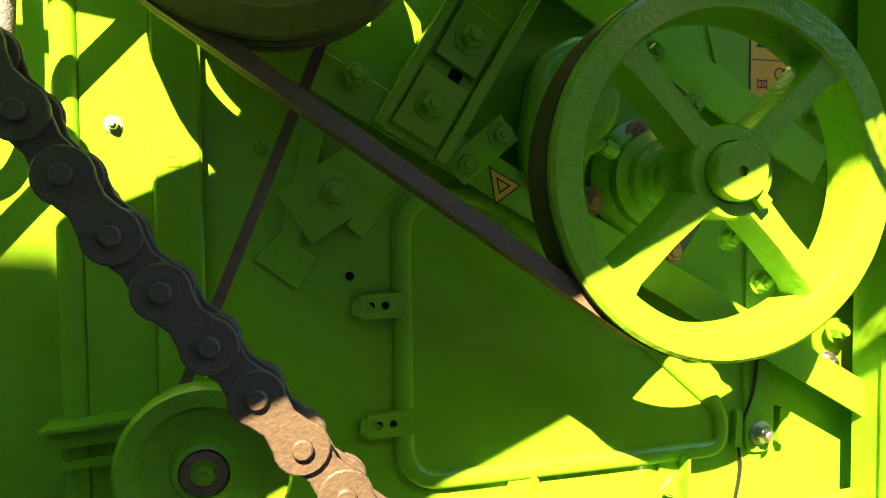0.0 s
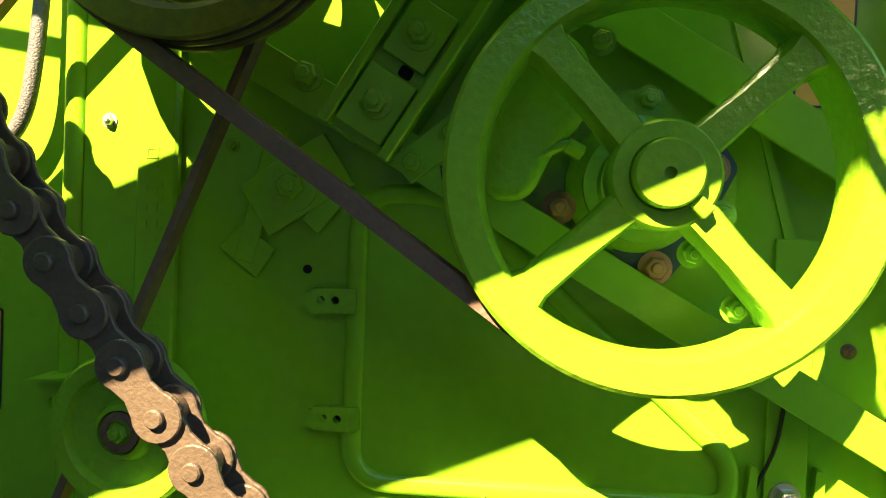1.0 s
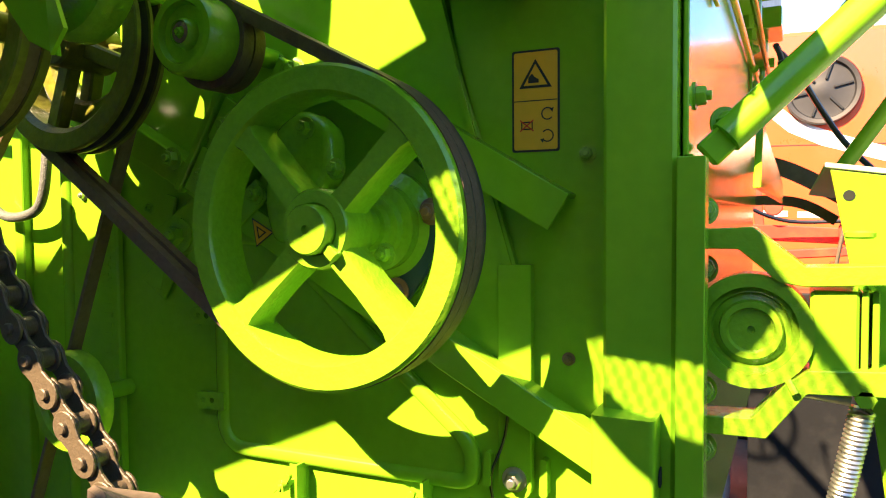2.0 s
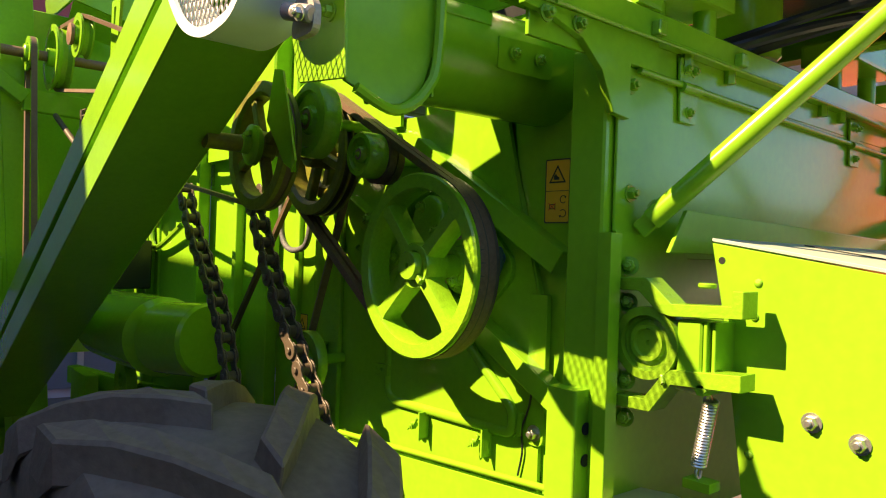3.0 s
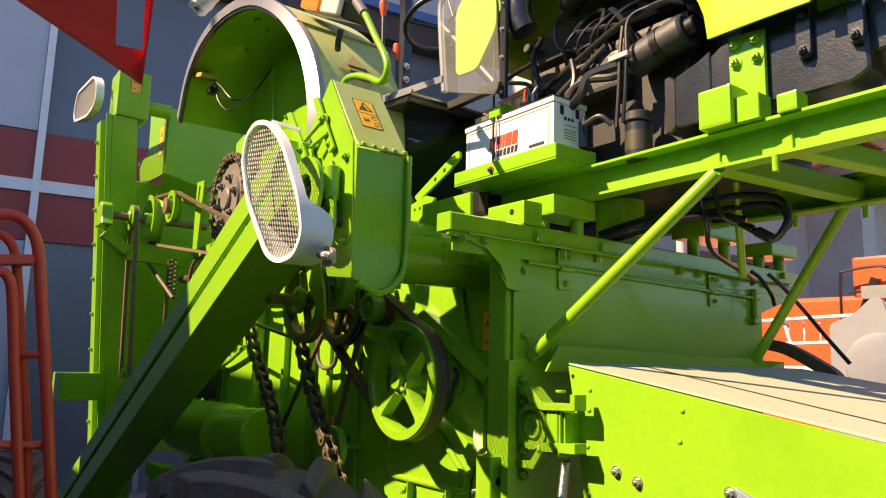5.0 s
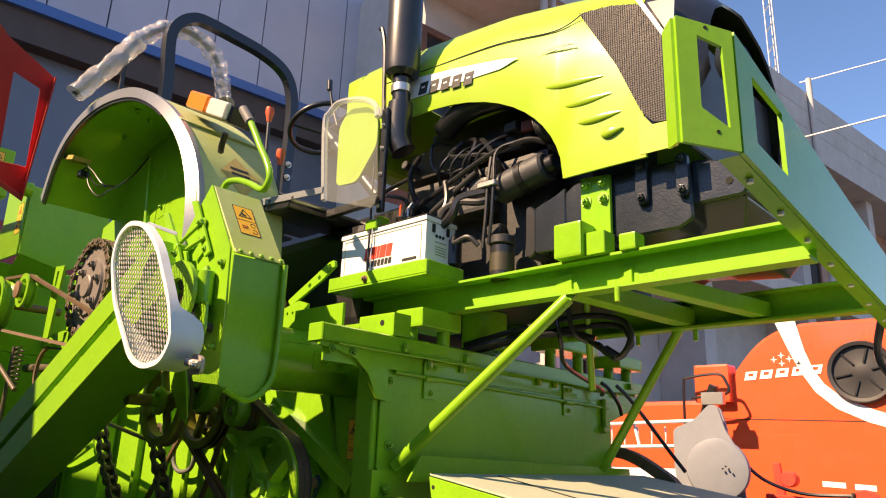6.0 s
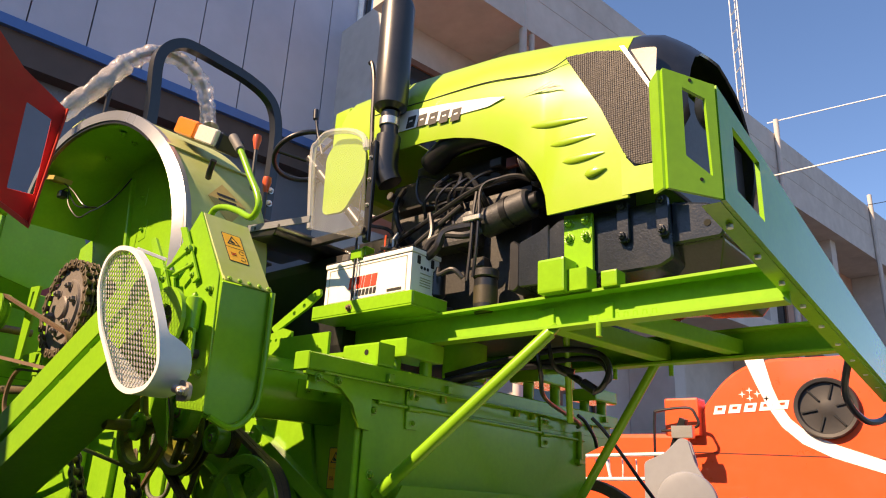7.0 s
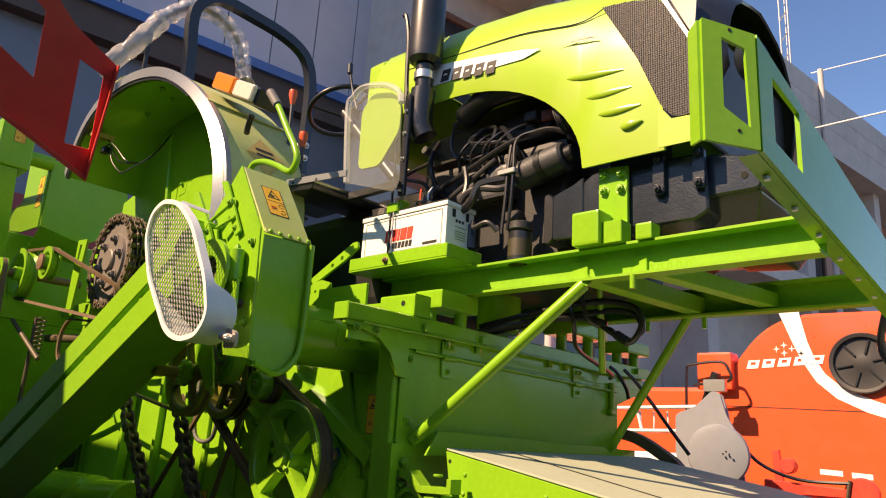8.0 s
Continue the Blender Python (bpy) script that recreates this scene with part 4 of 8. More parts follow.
part("fascia_band", slab([(-14, 3.645), (4.9, 3.645), (4.9, 4.21), (-14, 4.21)], lambda u, v, d: place(u, v, -0.26 + d), 0.05), REDBAND, clad)
part("white_rail", slab([(-14, 3.50), (4.9, 3.50), (4.9, 3.64), (-14, 3.64)], lambda u, v, d: place(u, v, -0.26 + d), 0.09), WHITE, clad)

CW = Vector((2.0, 14.6)).normalized()
conc = thing("concrete_building", (-4.0, 14.0, 0.0), "pale weathered concrete building with deep balconies", "building")
cplace = along((-3.5, 2.6), CW, 0)
part("core", slab([(3.0, 0), (26, 0), (26, 9.2), (3.0, 9.2)], lambda u, v, d: cplace(u, v, -1.2 - d), 8.0), CONCRETE, conc)
part("parapet", slab([(2.4, 8.6), (26.5, 8.6), (26.5, 10.0), (2.4, 10.0)], lambda u, v, d: cplace(u, v, -0.3 + d), 0.3), CONCRETE, conc)
part("balcony_slab", slab([(2.4, 8.4), (26.5, 8.4), (26.5, 8.6), (2.4, 8.6)], lambda u, v, d: cplace(u, v, -1.3 + d), 1.3), CONCRETE, conc)
part("balcony_slab", slab([(2.4, 5.0), (26.5, 5.0), (26.5, 5.3), (2.4, 5.3)], lambda u, v, d: cplace(u, v, -1.3 + d), 1.3), CONCRETE, conc)

# ---- orange combine ----
comb = thing("orange_combine", (1.0, 6.5, 0.0), "orange-red combine harvester with white swoosh and round fan cover", "combine harvester")
part("side_panel", slab(rounded([(-0.25, 0.9), (-0.25, 2.35), (0.22, 2.93), (2.1, 2.89), (2.1, 0.9)], [0.05, 0.1, 0.45, 0.1, 0.05], 8), lambda u, v, d: (u, 5.5 + d, v), 1.6, bevel=0.03), ORANGE, comb)
part("rear_body", box(-2.2, -0.26, 5.75, 7.0, 0.9, 2.35, 0.04, 2), ORANGE, comb)

# ---- flank details ----
def flank_bar(p, q, w, d0, t, name, parent, material=None, lip=0.0):
    """A flat bar on the flank from p to q (u, z), w wide, standing d0 proud."""
    p, q = Vector(p), Vector(q)
    e = (q - p).normalized()
    n = Vector((-e.y, e.x)) * w / 2
    o = part(name, flank_plate([tuple(p - n), tuple(q - n), tuple(q + n), tuple(p + n)], d0, t, bevel=0.001), material or GREEN, parent)
    if lip:
        m = Vector((-e.y, e.x)) * (w / 2 - 0.003)
        a, b = p + m, q + m
        k = Vector((-e.y, e.x)) * 0.003
        part("bar_leg", flank_plate([tuple(a - k), tuple(b - k), tuple(b + k), tuple(a + k)], d0 - lip, lip, bevel=0.0008), material or GREEN, o)
    return o


flank_bar((-0.21, 1.818), (0.578, 1.374), 0.042, 0.034, 0.006, "cross_bar", body, lip=0.034)
flank_bar((0.06, 1.940), (0.490, 1.685), 0.050, 0.030, 0.006, "cross_bar", body, lip=0.030)
# slotted bracket with two clamp bolts
brk = flank_bar((-0.045, 1.7035), (0.0845, 1.917), 0.075, 0.040, 0.006, "slotted_bracket", body)
e = Vector((0.1295, 0.2135)).normalized()
for s, w, l in ((0.045, 0.056, 0.070), (0.128, 0.052, 0.066)):
    c = Vector((-0.045, 1.7035)) + e * s
    flank_bar(tuple(c - e * l / 2), tuple(c + e * l / 2), w, 0.046, 0.011, "clamp_plate", brk)
    bolt(brk, flank(c.x, c.y, 0.057), OUT, 0.0125, GREEN_CAST, 12)
part("slot", flank_plate(rounded([(-0.003, 1.774), (0.010, 1.766), (0.016, 1.777), (0.003, 1.785)], 0.004), 0.0462, 0.0008), DARKHOLE, brk)
n = Vector((-e.y, e.x)) * 0.0375
for sg in (1, -1):
    a, b = Vector((-0.045, 1.7035)) + n * sg, Vector((0.0845, 1.917)) + n * sg
    part("bracket_side", flank_plate([tuple(a - n * 0.17), tuple(b - n * 0.17), tuple(b + n * 0.17), tuple(a + n * 0.17)], 0.0, 0.060, bevel=0.002), GREEN, brk)
flank_bar((0.005, 1.674), (0.068, 1.724), 0.034, 0.040, 0.006, "link_plate", body)
for u, z in ((0.017, 1.683), (0.057, 1.715)):
    bolt(body, flank(u, z, 0.046), OUT, 0.0105)
bolt(body, flank(-0.099, 1.772, 0.040), OUT, 0.0125)
bolt(body, flank(0.12, 1.885, 0.036), OUT, 0.0125)
bolt(body, flank(-0.335, 1.722, 0.006), OUT, 0.0062, STEEL, 15, "bright zinc bolt")
bolt(body, flank(-0.195, 1.700, 0.0), OUT, 0.006)
# bearing plate with a big nut on the left of the door
bp = flank_bar((-0.163, 1.627), (-0.07, 1.688), 0.066, 0.004, 0.010, "bearing_plate", body)
bolt(bp, flank(-0.120, 1.655, 0.014), OUT, 0.0150)
part("washer_ring", lathe(flank(-0.120, 1.655, 0.013), OUT, [(0.018, 0), (0.028, 0), (0.028, 0.004), (0.018, 0.004)], 28, closed=True), GREEN_CAST, bp)
flank_bar((-0.175, 1.570), (-0.140, 1.718), 0.022, 0.003, 0.006, "strap", body)
flank_bar((-0.10, 1.612), (-0.062, 1.660), 0.024, 0.004, 0.008, "strap", body)
part("flap", flank_plate([(-0.204, 1.585), (-0.178, 1.612), (-0.140, 1.585), (-0.160, 1.552)], 0.003, 0.005, bevel=0.001), GREEN, body)
# right-hand strip, seam and bolts
strip = part("hanger_strip", flank_plate(rounded([(0.402, 1.318), (0.446, 1.318), (0.446, 1.62), (0.402, 1.62)], [0.018, 0.018, 0.002, 0.002]), -0.008, 0.014, bevel=0.001), GREEN, body)
bolt(strip, flank(0.424, 1.344, 0.006), OUT, 0.0115, STEEL, 20, "bright zinc nut")
part("latch_ear", flank_plate(rounded([(0.382, 1.330), (0.392, 1.330), (0.394, 1.375), (0.386, 1.378)], 0.004), 0.0, 0.012), GREEN, body)
part("latch_ear", flank_plate(rounded([(0.455, 1.325), (0.466, 1.325), (0.466, 1.372), (0.457, 1.374)], 0.004), -0.010, 0.014), GREEN, body)
part("control_cable", tube([flank(0.385, 1.25, 0.006), flank(0.395, 1.30, 0.006), flank(0.392, 1.345, 0.006), flank(0.412, 1.40, 0.008), flank(0.420, 1.47, 0.008)], 0.0022, 6), BLACK, body, "thin black control cable")
for u, z, r, m in ((0.489, 1.501, 0.006, RUSTY), (0.512, 1.757, 0.008, GREEN_CAST), (0.545, 1.700, 0.010, GREEN_CAST), (0.548, 1.470, 0.012, GREEN_CAST), (0.545, 1.425, 0.0105, STEEL), (0.548, 1.62, 0.009, GREEN_CAST)):
    bolt(body, flank(u, z, -0.012 if u > 0.48 and r < 0.012 else 0.0), OUT, r, m)
part("panel_edge", flank_plate([(0.425, 1.60), (0.345, 1.88), (0.338, 1.878), (0.417, 1.598)], 0.0, 0.004), GREEN, body)
# wing-nut latches under the door
for u, z in ((0.072, 1.296), (0.272, 1.300)):
    l = part("door_latch", flank_plate(rounded([(u + 0.004, z - 0.03), (u + 0.034, z - 0.03), (u + 0.034, z + 0.034), (u + 0.004, z + 0.034)], 0.004), 0.0, 0.008, bevel=0.001), GREEN, body, "latch plate with a wing nut")
    part("latch_flange", flank_plate([(u + 0.030, z - 0.03), (u + 0.034, z - 0.03), (u + 0.034, z + 0.03), (u + 0.030, z + 0.03)], 0.008, 0.022), GREEN, l)
    part("stud", rod(flank(u + 0.012, z - 0.002, 0.006), flank(u + 0.004, z - 0.006, 0.034), 0.0045, 8), GREEN_CAST, l)
    part("wing_nut", flank_plate(rounded([(u - 0.012, z - 0.020), (u - 0.002, z - 0.010), (u + 0.010, z - 0.008), (u + 0.022, z + 0.012), (u + 0.014, z + 0.016), (u + 0.002, z + 0.004), (u - 0.008, z - 0.004)], 0.004), 0.022, 0.007, bevel=0.001), GREEN_CAST, l)
    part("collar", rod(flank(u + 0.008, z - 0.004, 0.020), flank(u + 0.005, z - 0.005, 0.032), 0.009, 14), GREEN_CAST, l)
# lower cover edge and rod
part("cover_rod", rod(flank(-0.22, 1.213, 0.022), flank(0.56, 1.255, 0.022), 0.007, 12), GREEN, body)
part("lower_cover", flank_plate([(-0.26, 0.7), (0.56, 0.7), (0.56, 1.235), (-0.26, 1.195)], 0.0, 0.014, bevel=0.002), GREEN, body)
# raised lettering of the maker as plain bars, standing upright on the strip
for k in range(6):
    z = 1.688 - 0.020 * k
    part("raised_mark", flank_plate([(-0.287, z - 0.0075), (-0.2725, z - 0.0075), (-0.2725, z + 0.005), (-0.287, z + 0.005)], 0.0138, 0.0012, [[(-0.2845, z - 0.005), (-0.275, z - 0.005), (-0.275, z + 0.0025), (-0.2845, z + 0.0025)]]), GREEN, body)
# small horizontal arm with a slot on the left
arm = part("slotted_arm", flank_plate([(-0.398, 1.385), (-0.30, 1.395), (-0.30, 1.435), (-0.398, 1.428)], 0.02, 0.006, [rounded([(-0.385, 1.396), (-0.33, 1.400), (-0.33, 1.412), (-0.385, 1.409)], 0.005)]), GREEN, body)
part("arm_lip", flank_plate([(-0.400, 1.428), (-0.30, 1.436), (-0.30, 1.440), (-0.400, 1.432)], 0.0, 0.045), GREEN, body)


# warning labels
def warning_label(parent_at, w, h, label, person_free=True):
    """A yellow label: black border, triangle above, prohibition sign and turning arrows below. parent_at(u, v, d) gives points on it."""
    s = thing("warning_label", parent_at(0, 0, 0), label, "warning label", "yellow warning labels")
    e = 0.0005
    part("backing", slab(rounded([(-w / 2, -h / 2), (w / 2, -h / 2), (w / 2, h / 2), (-w / 2, h / 2)], w * 0.06), lambda u, v, d: parent_at(u, v, d), e), INK, s)
    b = w * 0.045
    part("face", slab(rounded([(-w / 2 + b, -h / 2 + b), (w / 2 - b, -h / 2 + b), (w / 2 - b, h / 2 - b), (-w / 2 + b, h / 2 - b)], w * 0.05), lambda u, v, d: parent_at(u, v, e + d), e), YELLOW, s)
    t, cy = w * 0.34, h * 0.25
    tri = [(-t, cy - t * 0.75), (t, cy - t * 0.75), (0, cy + t * 0.95)]
    tin = [(-t * 0.74, cy - t * 0.60), (t * 0.74, cy - t * 0.60), (0, cy + t * 0.68)]
    part("triangle", slab(tri, lambda u, v, d: parent_at(u, v, 2 * e + d), e, [tin]), INK, s)
    part("pictogram", slab([(-t * 0.45, cy - t * 0.45), (t * 0.2, cy - t * 0.45), (t * 0.2, cy - t * 0.25), (-t * 0.05, cy - t * 0.1), (-t * 0.2, cy + t * 0.1), (-t * 0.42, cy - t * 0.1)], lambda u, v, d: parent_at(u, v, 2 * e + d), e), INK, s)
    part("divider", slab([(-w / 2 + b, -0.004 * w), (w / 2 - b, -0.004 * w), (w / 2 - b, 0.014 * w), (-w / 2 + b, 0.014 * w)], lambda u, v, d: parent_at(u, v, 2 * e + d), e), INK, s)
    for sg in (1, -1):
        c = Vector((-w * 0.18, -h * 0.24))
        q = Vector((1, 0.8 * sg)).normalized()
        nn = Vector((-q.y, q.x)) * w * 0.012
        a, z = c - q * w * 0.18, c + q * w * 0.18
        part("cross_stroke", slab([tuple(a - nn), tuple(z - nn), tuple(z + nn), tuple(a + nn)], lambda u, v, d: parent_at(u, v, (3.2 + 0.2 * sg) * e + d), e), REDINK, s)
    part("gear_sign", slab([(-w * 0.30, -h * 0.28), (-w * 0.06, -h * 0.28), (-w * 0.06, -h * 0.20), (-w * 0.30, -h * 0.20)], lambda u, v, d: parent_at(u, v, 2 * e + d), e, [[(-w * 0.28, -h * 0.268), (-w * 0.08, -h * 0.268), (-w * 0.08, -h * 0.212), (-w * 0.28, -h * 0.212)]]), INK, s)
    for yy, t0 in ((-0.13, 40), (-0.345, -140)):
        c = (w * 0.25, h * yy)
        outer = [(c[0] + w * 0.13 * math.cos(radians(a)), c[1] + w * 0.13 * math.sin(radians(a))) for a in range(t0, t0 + 281, 20)]
        inner = [(c[0] + w * 0.105 * math.cos(radians(a)), c[1] + w * 0.105 * math.sin(radians(a))) for a in range(t0 + 280, t0 - 1, -20)]
        part("arrow_ring", slab(outer + inner, lambda u, v, d: parent_at(u, v, 2 * e + d), e), INK, s)
        p = Vector(outer[0])
        part("arrow_head", slab([(p.x - w * 0.05, p.y + w * 0.01), (p.x + w * 0.03, p.y + w * 0.03), (p.x + w * 0.005, p.y - w * 0.06)], lambda u, v, d: parent_at(u, v, 3 * e + d), e), INK, s)
    return s


warning_label(lambda u, v, d: flank(0.447 + u, 1.826 + v, -0.0118 + d), 0.062, 0.128, "yellow two-part warning label with black border on the flank")
warning_label(lambda u, v, d: flank(-0.516 + u, 1.435 + v, -0.0348 + d), 0.058, 0.124, "yellow two-part warning label on the panel behind the chain")
tl = thing("warning_triangle", flank(0.066, 1.660, 0.0), "small yellow triangular hazard label on the cross bar", "warning label", "yellow warning labels")
A = Vector((0.045, 1.682)), Vector((0.083, 1.661)), Vector((0.052, 1.640))
cen = (A[0] + A[1] + A[2]) / 3
part("backing", flank_plate([tuple(p) for p in A], 0.0402, 0.0005), INK, tl)
part("face", flank_plate([tuple(cen + (p - cen) * 0.86) for p in A], 0.0407, 0.0005), YELLOW, tl)
part("triangle_sign", flank_plate([tuple(cen + (p - cen) * 0.45) for p in A], 0.0412, 0.0004, [[tuple(cen + (p - cen) * 0.30) for p in A]]), INK, tl)

# grey cable loop behind the corner tube
solid("hydraulic_hose", tube([flank(-0.62, 1.95, -0.01), flank(-0.60, 1.80, 0.0), flank(-0.585, 1.72, 0.0), flank(-0.54, 1.688, 0.0), flank(-0.475, 1.693, 0.0), flank(-0.445, 1.72, 0.0), flank(-0.43, 1.79, 0.0), flank(-0.425, 1.95, -0.01)], 0.009, 10),
      mat("grey braided hose cover", (0.11, 0.115, 0.11), 0.5, grain=0.2, size=300, bump=0.6, bump_size=420), "grey ribbed hose looped behind the corner tube", "hose")


# ---- roller chains ----
def chain_link_outer():
    P = 0.054
    out = []
    for y0, t in ((-0.021, 0.005), (0.016, 0.005)):
        loop = []
        R, wst = 0.0225, 0.0150
        for i in range(15):
            a = radians(55) + radians(250) * i / 14
            loop.append((-P / 2 + R * math.cos(a), R * math.sin(a)))
        loop.append((0, -wst))
        for i in range(15):
            a = radians(-125) + radians(250) * i / 14
            loop.append((P / 2 + R * math.cos(a), R * math.sin(a)))
        loop.append((0, wst))
        out.append(slab(loop, lambda u, v, d, y0=y0: (u, y0 + d, v), t, bevel=0.0012))
    for x in (-P / 2, P / 2):
        out.append(rod((x, -0.027, 0), (x, 0.027, 0), 0.0085, 16, bevel=0.0015))
    return join(*out)


def chain_link_inner():
    P = 0.054
    out = []
    for y0, t in ((-0.0155, 0.005), (0.0105, 0.005)):
        loop = []
        R, wst = 0.0215, 0.0145
        for i in range(15):
            a = radians(55) + radians(250) * i / 14
            loop.append((-P / 2 + R * math.cos(a), R * math.sin(a)))
        loop.append((0, -wst))
        for i in range(15):
            a = radians(-125) + radians(250) * i / 14
            loop.append((P / 2 + R * math.cos(a), R * math.sin(a)))
        loop.append((0, wst))
        out.append(slab(loop, lambda u, v, d, y0=y0: (u, y0 + d, v), t, bevel=0.0012))
    for x in (-P / 2, P / 2):
        out.append(rod((x, -0.0105, 0), (x, 0.0105, 0), 0.0145, 16))
    return join(*out)


def roller_chain(pts, label):
    """A chain of links along pts, pin by pin."""
    path = curve_points(pts, 24)
    P = 0.054
    pins, last, run = [path[0]], path[0], 0.0
    for p in path[1:]:
        while (p - last).length >= P:
            last = last + (p - last).normalized() * P
            pins.append(last)
    c = thing("roller_chain", pins[len(pins) // 2], label, "chain", "roller chains")
    for i, (a, b) in enumerate(zip(pins, pins[1:])):
        d = (b - a).normalized()
        y = Vector((0, 1, 0))
        y = (y - d * y.dot(d)).normalized()
        z = d.cross(y)
        m = Matrix((d, y, z)).transposed().to_4x4()
        m = Matrix.Translation((a + b) / 2) @ m
        if i % 2:
            placed("link", "link_in", chain_link_inner, CHAIN, c, m)
        else:
            placed("link", "link_out", chain_link_outer, CHAIN, c, m)
    return c


roller_chain([(-0.44, 0.675, 1.845), (-0.375, 0.675, 1.735), (-0.315, 0.675, 1.64), (-0.249, 0.675, 1.554), (-0.182, 0.677, 1.470), (-0.115, 0.68, 1.385), (-0.055, 0.685, 1.30), (-0.01, 0.69, 1.20)], "oily dark steel roller chain slanting down to the axle")
roller_chain([(-0.80, 0.62, 1.86), (-0.70, 0.62, 1.72), (-0.61, 0.62, 1.635), (-0.523, 0.62, 1.546), (-0.46, 0.62, 1.45), (-0.41, 0.62, 1.34), (-0.37, 0.62, 1.22)], "oily dark steel roller chain farther behind the tyre")


# ---- bearing bracket and spring at the corner ----
bb = thing("bearing_bracket", (0.70, 0.87, 1.45), "lime green cast bearing bracket bolted to the corner post", "bearing bracket")
yb = 0.885
part("upper_arm", slab(rounded([(0.632, 1.665), (0.704, 1.668), (0.752, 1.628), (0.853, 1.632), (0.853, 1.655), (0.87, 1.655), (0.87, 1.614), (0.752, 1.608), (0.728, 1.612), (0.690, 1.645), (0.632, 1.645)], 0.002), at_y(yb), 0.045, bevel=0.001), GREEN_CAST, bb)
part("lower_arm", slab(rounded([(0.632, 1.448), (0.718, 1.450), (0.755, 1.500), (0.87, 1.506), (0.87, 1.532), (0.755, 1.524), (0.735, 1.508), (0.705, 1.470), (0.632, 1.466)], 0.002), at_y(yb), 0.045, bevel=0.001), GREEN_CAST, bb)
part("housing", slab([(0.702 + 0.060 * math.cos(radians(a)), 1.560 + 0.060 * math.sin(radians(a))) for a in range(0, 360, 10)], at_y(yb), 0.040, [circle(0.702, 1.560, 0.046, 28)], 0.0), GREEN_CAST, bb)
part("bearing", lathe((0.702, 0.885, 1.560), (0, -1, 0), [(0, 0), (0.046, 0), (0.046, 0.030), (0.040, 0.032), (0.038, 0.026), (0.032, 0.028), (0.030, 0.036), (0.024, 0.036), (0.022, 0.030), (0.004, 0.030), (0.003, 0.026), (0, 0.026)], 40), GREEN_CAST, bb)
part("slide_block", box(0.757, 0.800, 0.850, 0.93, 1.520, 1.604, 0.003), GREEN, bb)
part("slide_block", box(0.802, 0.808, 0.852, 0.93, 1.520, 1.604, 0.001), GREEN, bb)
part("slide_block", box(0.812, 0.818, 0.860, 0.93, 1.520, 1.604, 0.001), GREEN, bb)
part("pin_head", rod((0.80, 0.862, 1.656), (0.80, 0.862, 1.664), 0.014, 16, bevel=0.002), GREEN_CAST, bb)
part("grease_nipple", rod((0.738, 0.842, 1.512), (0.745, 0.835, 1.500), 0.004, 8), GREEN_CAST, bb)
for z in (1.685, 1.622, 1.489, 1.425):
    bolt(bb, (0.652, 0.868, z), (0.35, -0.9, 0.1), 0.0115, GREEN_CAST, 9)
part("back_plate", slab([(0.835, 1.28), (1.06, 1.28), (1.06, 1.74), (0.835, 1.745)], at_x(0.637), 0.008), GREEN, bb)
part("side_lip", box(0.634, 0.662, 0.800, 0.83, 1.29, 1.74, 0.001), GREEN, bb)
part("foot_tray", slab([(0.634, 0.80), (0.74, 0.80), (0.76, 0.93), (0.70, 0.95), (0.634, 0.93)], lambda u, v, d: (u, v, 1.284 + d), 0.006), DUSTY, bb)
spring = thing("tension_spring", (0.79, 0.878, 1.37), "zinc plated coil tension spring hooked below the bracket", "spring")
top, bot = Vector((0.806, 0.876, 1.482)), Vector((0.785, 0.880, 1.374))
ax = (bot - top)
a_, b_, n_ = basis(ax)
coil = [top + ax * (i / 264) + (a_ * math.cos(i * 2 * math.pi / 12) + b_ * math.sin(i * 2 * math.pi / 12)) * 0.0105 for i in range(265)]
part("coil", tube(coil, 0.0024, 5, 0), STEEL, spring)
part("top_hook", tube([top, top + Vector((0, -0.008, 0.012)), top + Vector((0.002, 0, 0.024)), top + Vector((0, 0.008, 0.012))], 0.0024, 6), STEEL, spring)
part("bottom_hook", tube([bot, bot + Vector((0, -0.008, -0.012)), bot + Vector((0.002, 0, -0.022)), bot + Vector((0, 0.008, -0.010))], 0.0024, 6), STEEL, spring)
part("anchor_bolt", rod((0.806, 0.84, 1.500), (0.806, 0.90, 1.500), 0.010, 6, bevel=0.001), GREEN_CAST, spring)
part("threaded_pin", rod((0.740, 0.868, 1.497), (0.795, 0.868, 1.492), 0.006, 10), STEEL, spring)
part("anchor_tab", box(0.768, 0.815, 0.862, 0.895, 1.338, 1.354, 0.001), GREEN, spring)
# stub post holes
for z in (1.406, 1.352):
    part("post_hole", rod((0.6185, 0.806, z), (0.6195, 0.806, z), 0.011, 14), DARKHOLE, frame_ob)
for u, z, big in ((0.854, 1.667, 0), (0.850, 1.614, 0), (1.136, 1.633, 0), (1.127, 1.562, 0), (0.94, 1.469, 1), (1.005, 1.452, 1), (0.845, 1.52, 0), (0.848, 1.40, 0)):
    if big:
        bolt(shield, (u, 0.917, z), (0, -1, 0), 0.0105, STEEL, 8, "bright zinc bolt")
    else:
        rivet(shield, (u, 0.917, z), (0, -1, 0), 0.007, GREEN_CAST)
part("punched_hole", rod((0.793, 0.9175, 1.700), (0.793, 0.9165, 1.700), 0.006, 12), DARKHOLE, shield)
part("blue_bearing", slab(rounded([(1.235, 1.33), (1.33, 1.30), (1.36, 1.44), (1.262, 1.485)], 0.015), at_y(0.917), 0.012, bevel=0.002), mat("blue grey bearing flange", (0.20, 0.26, 0.36), 0.5, grain=0.1, bump=0.2), shield, "blue-grey flanged bearing")
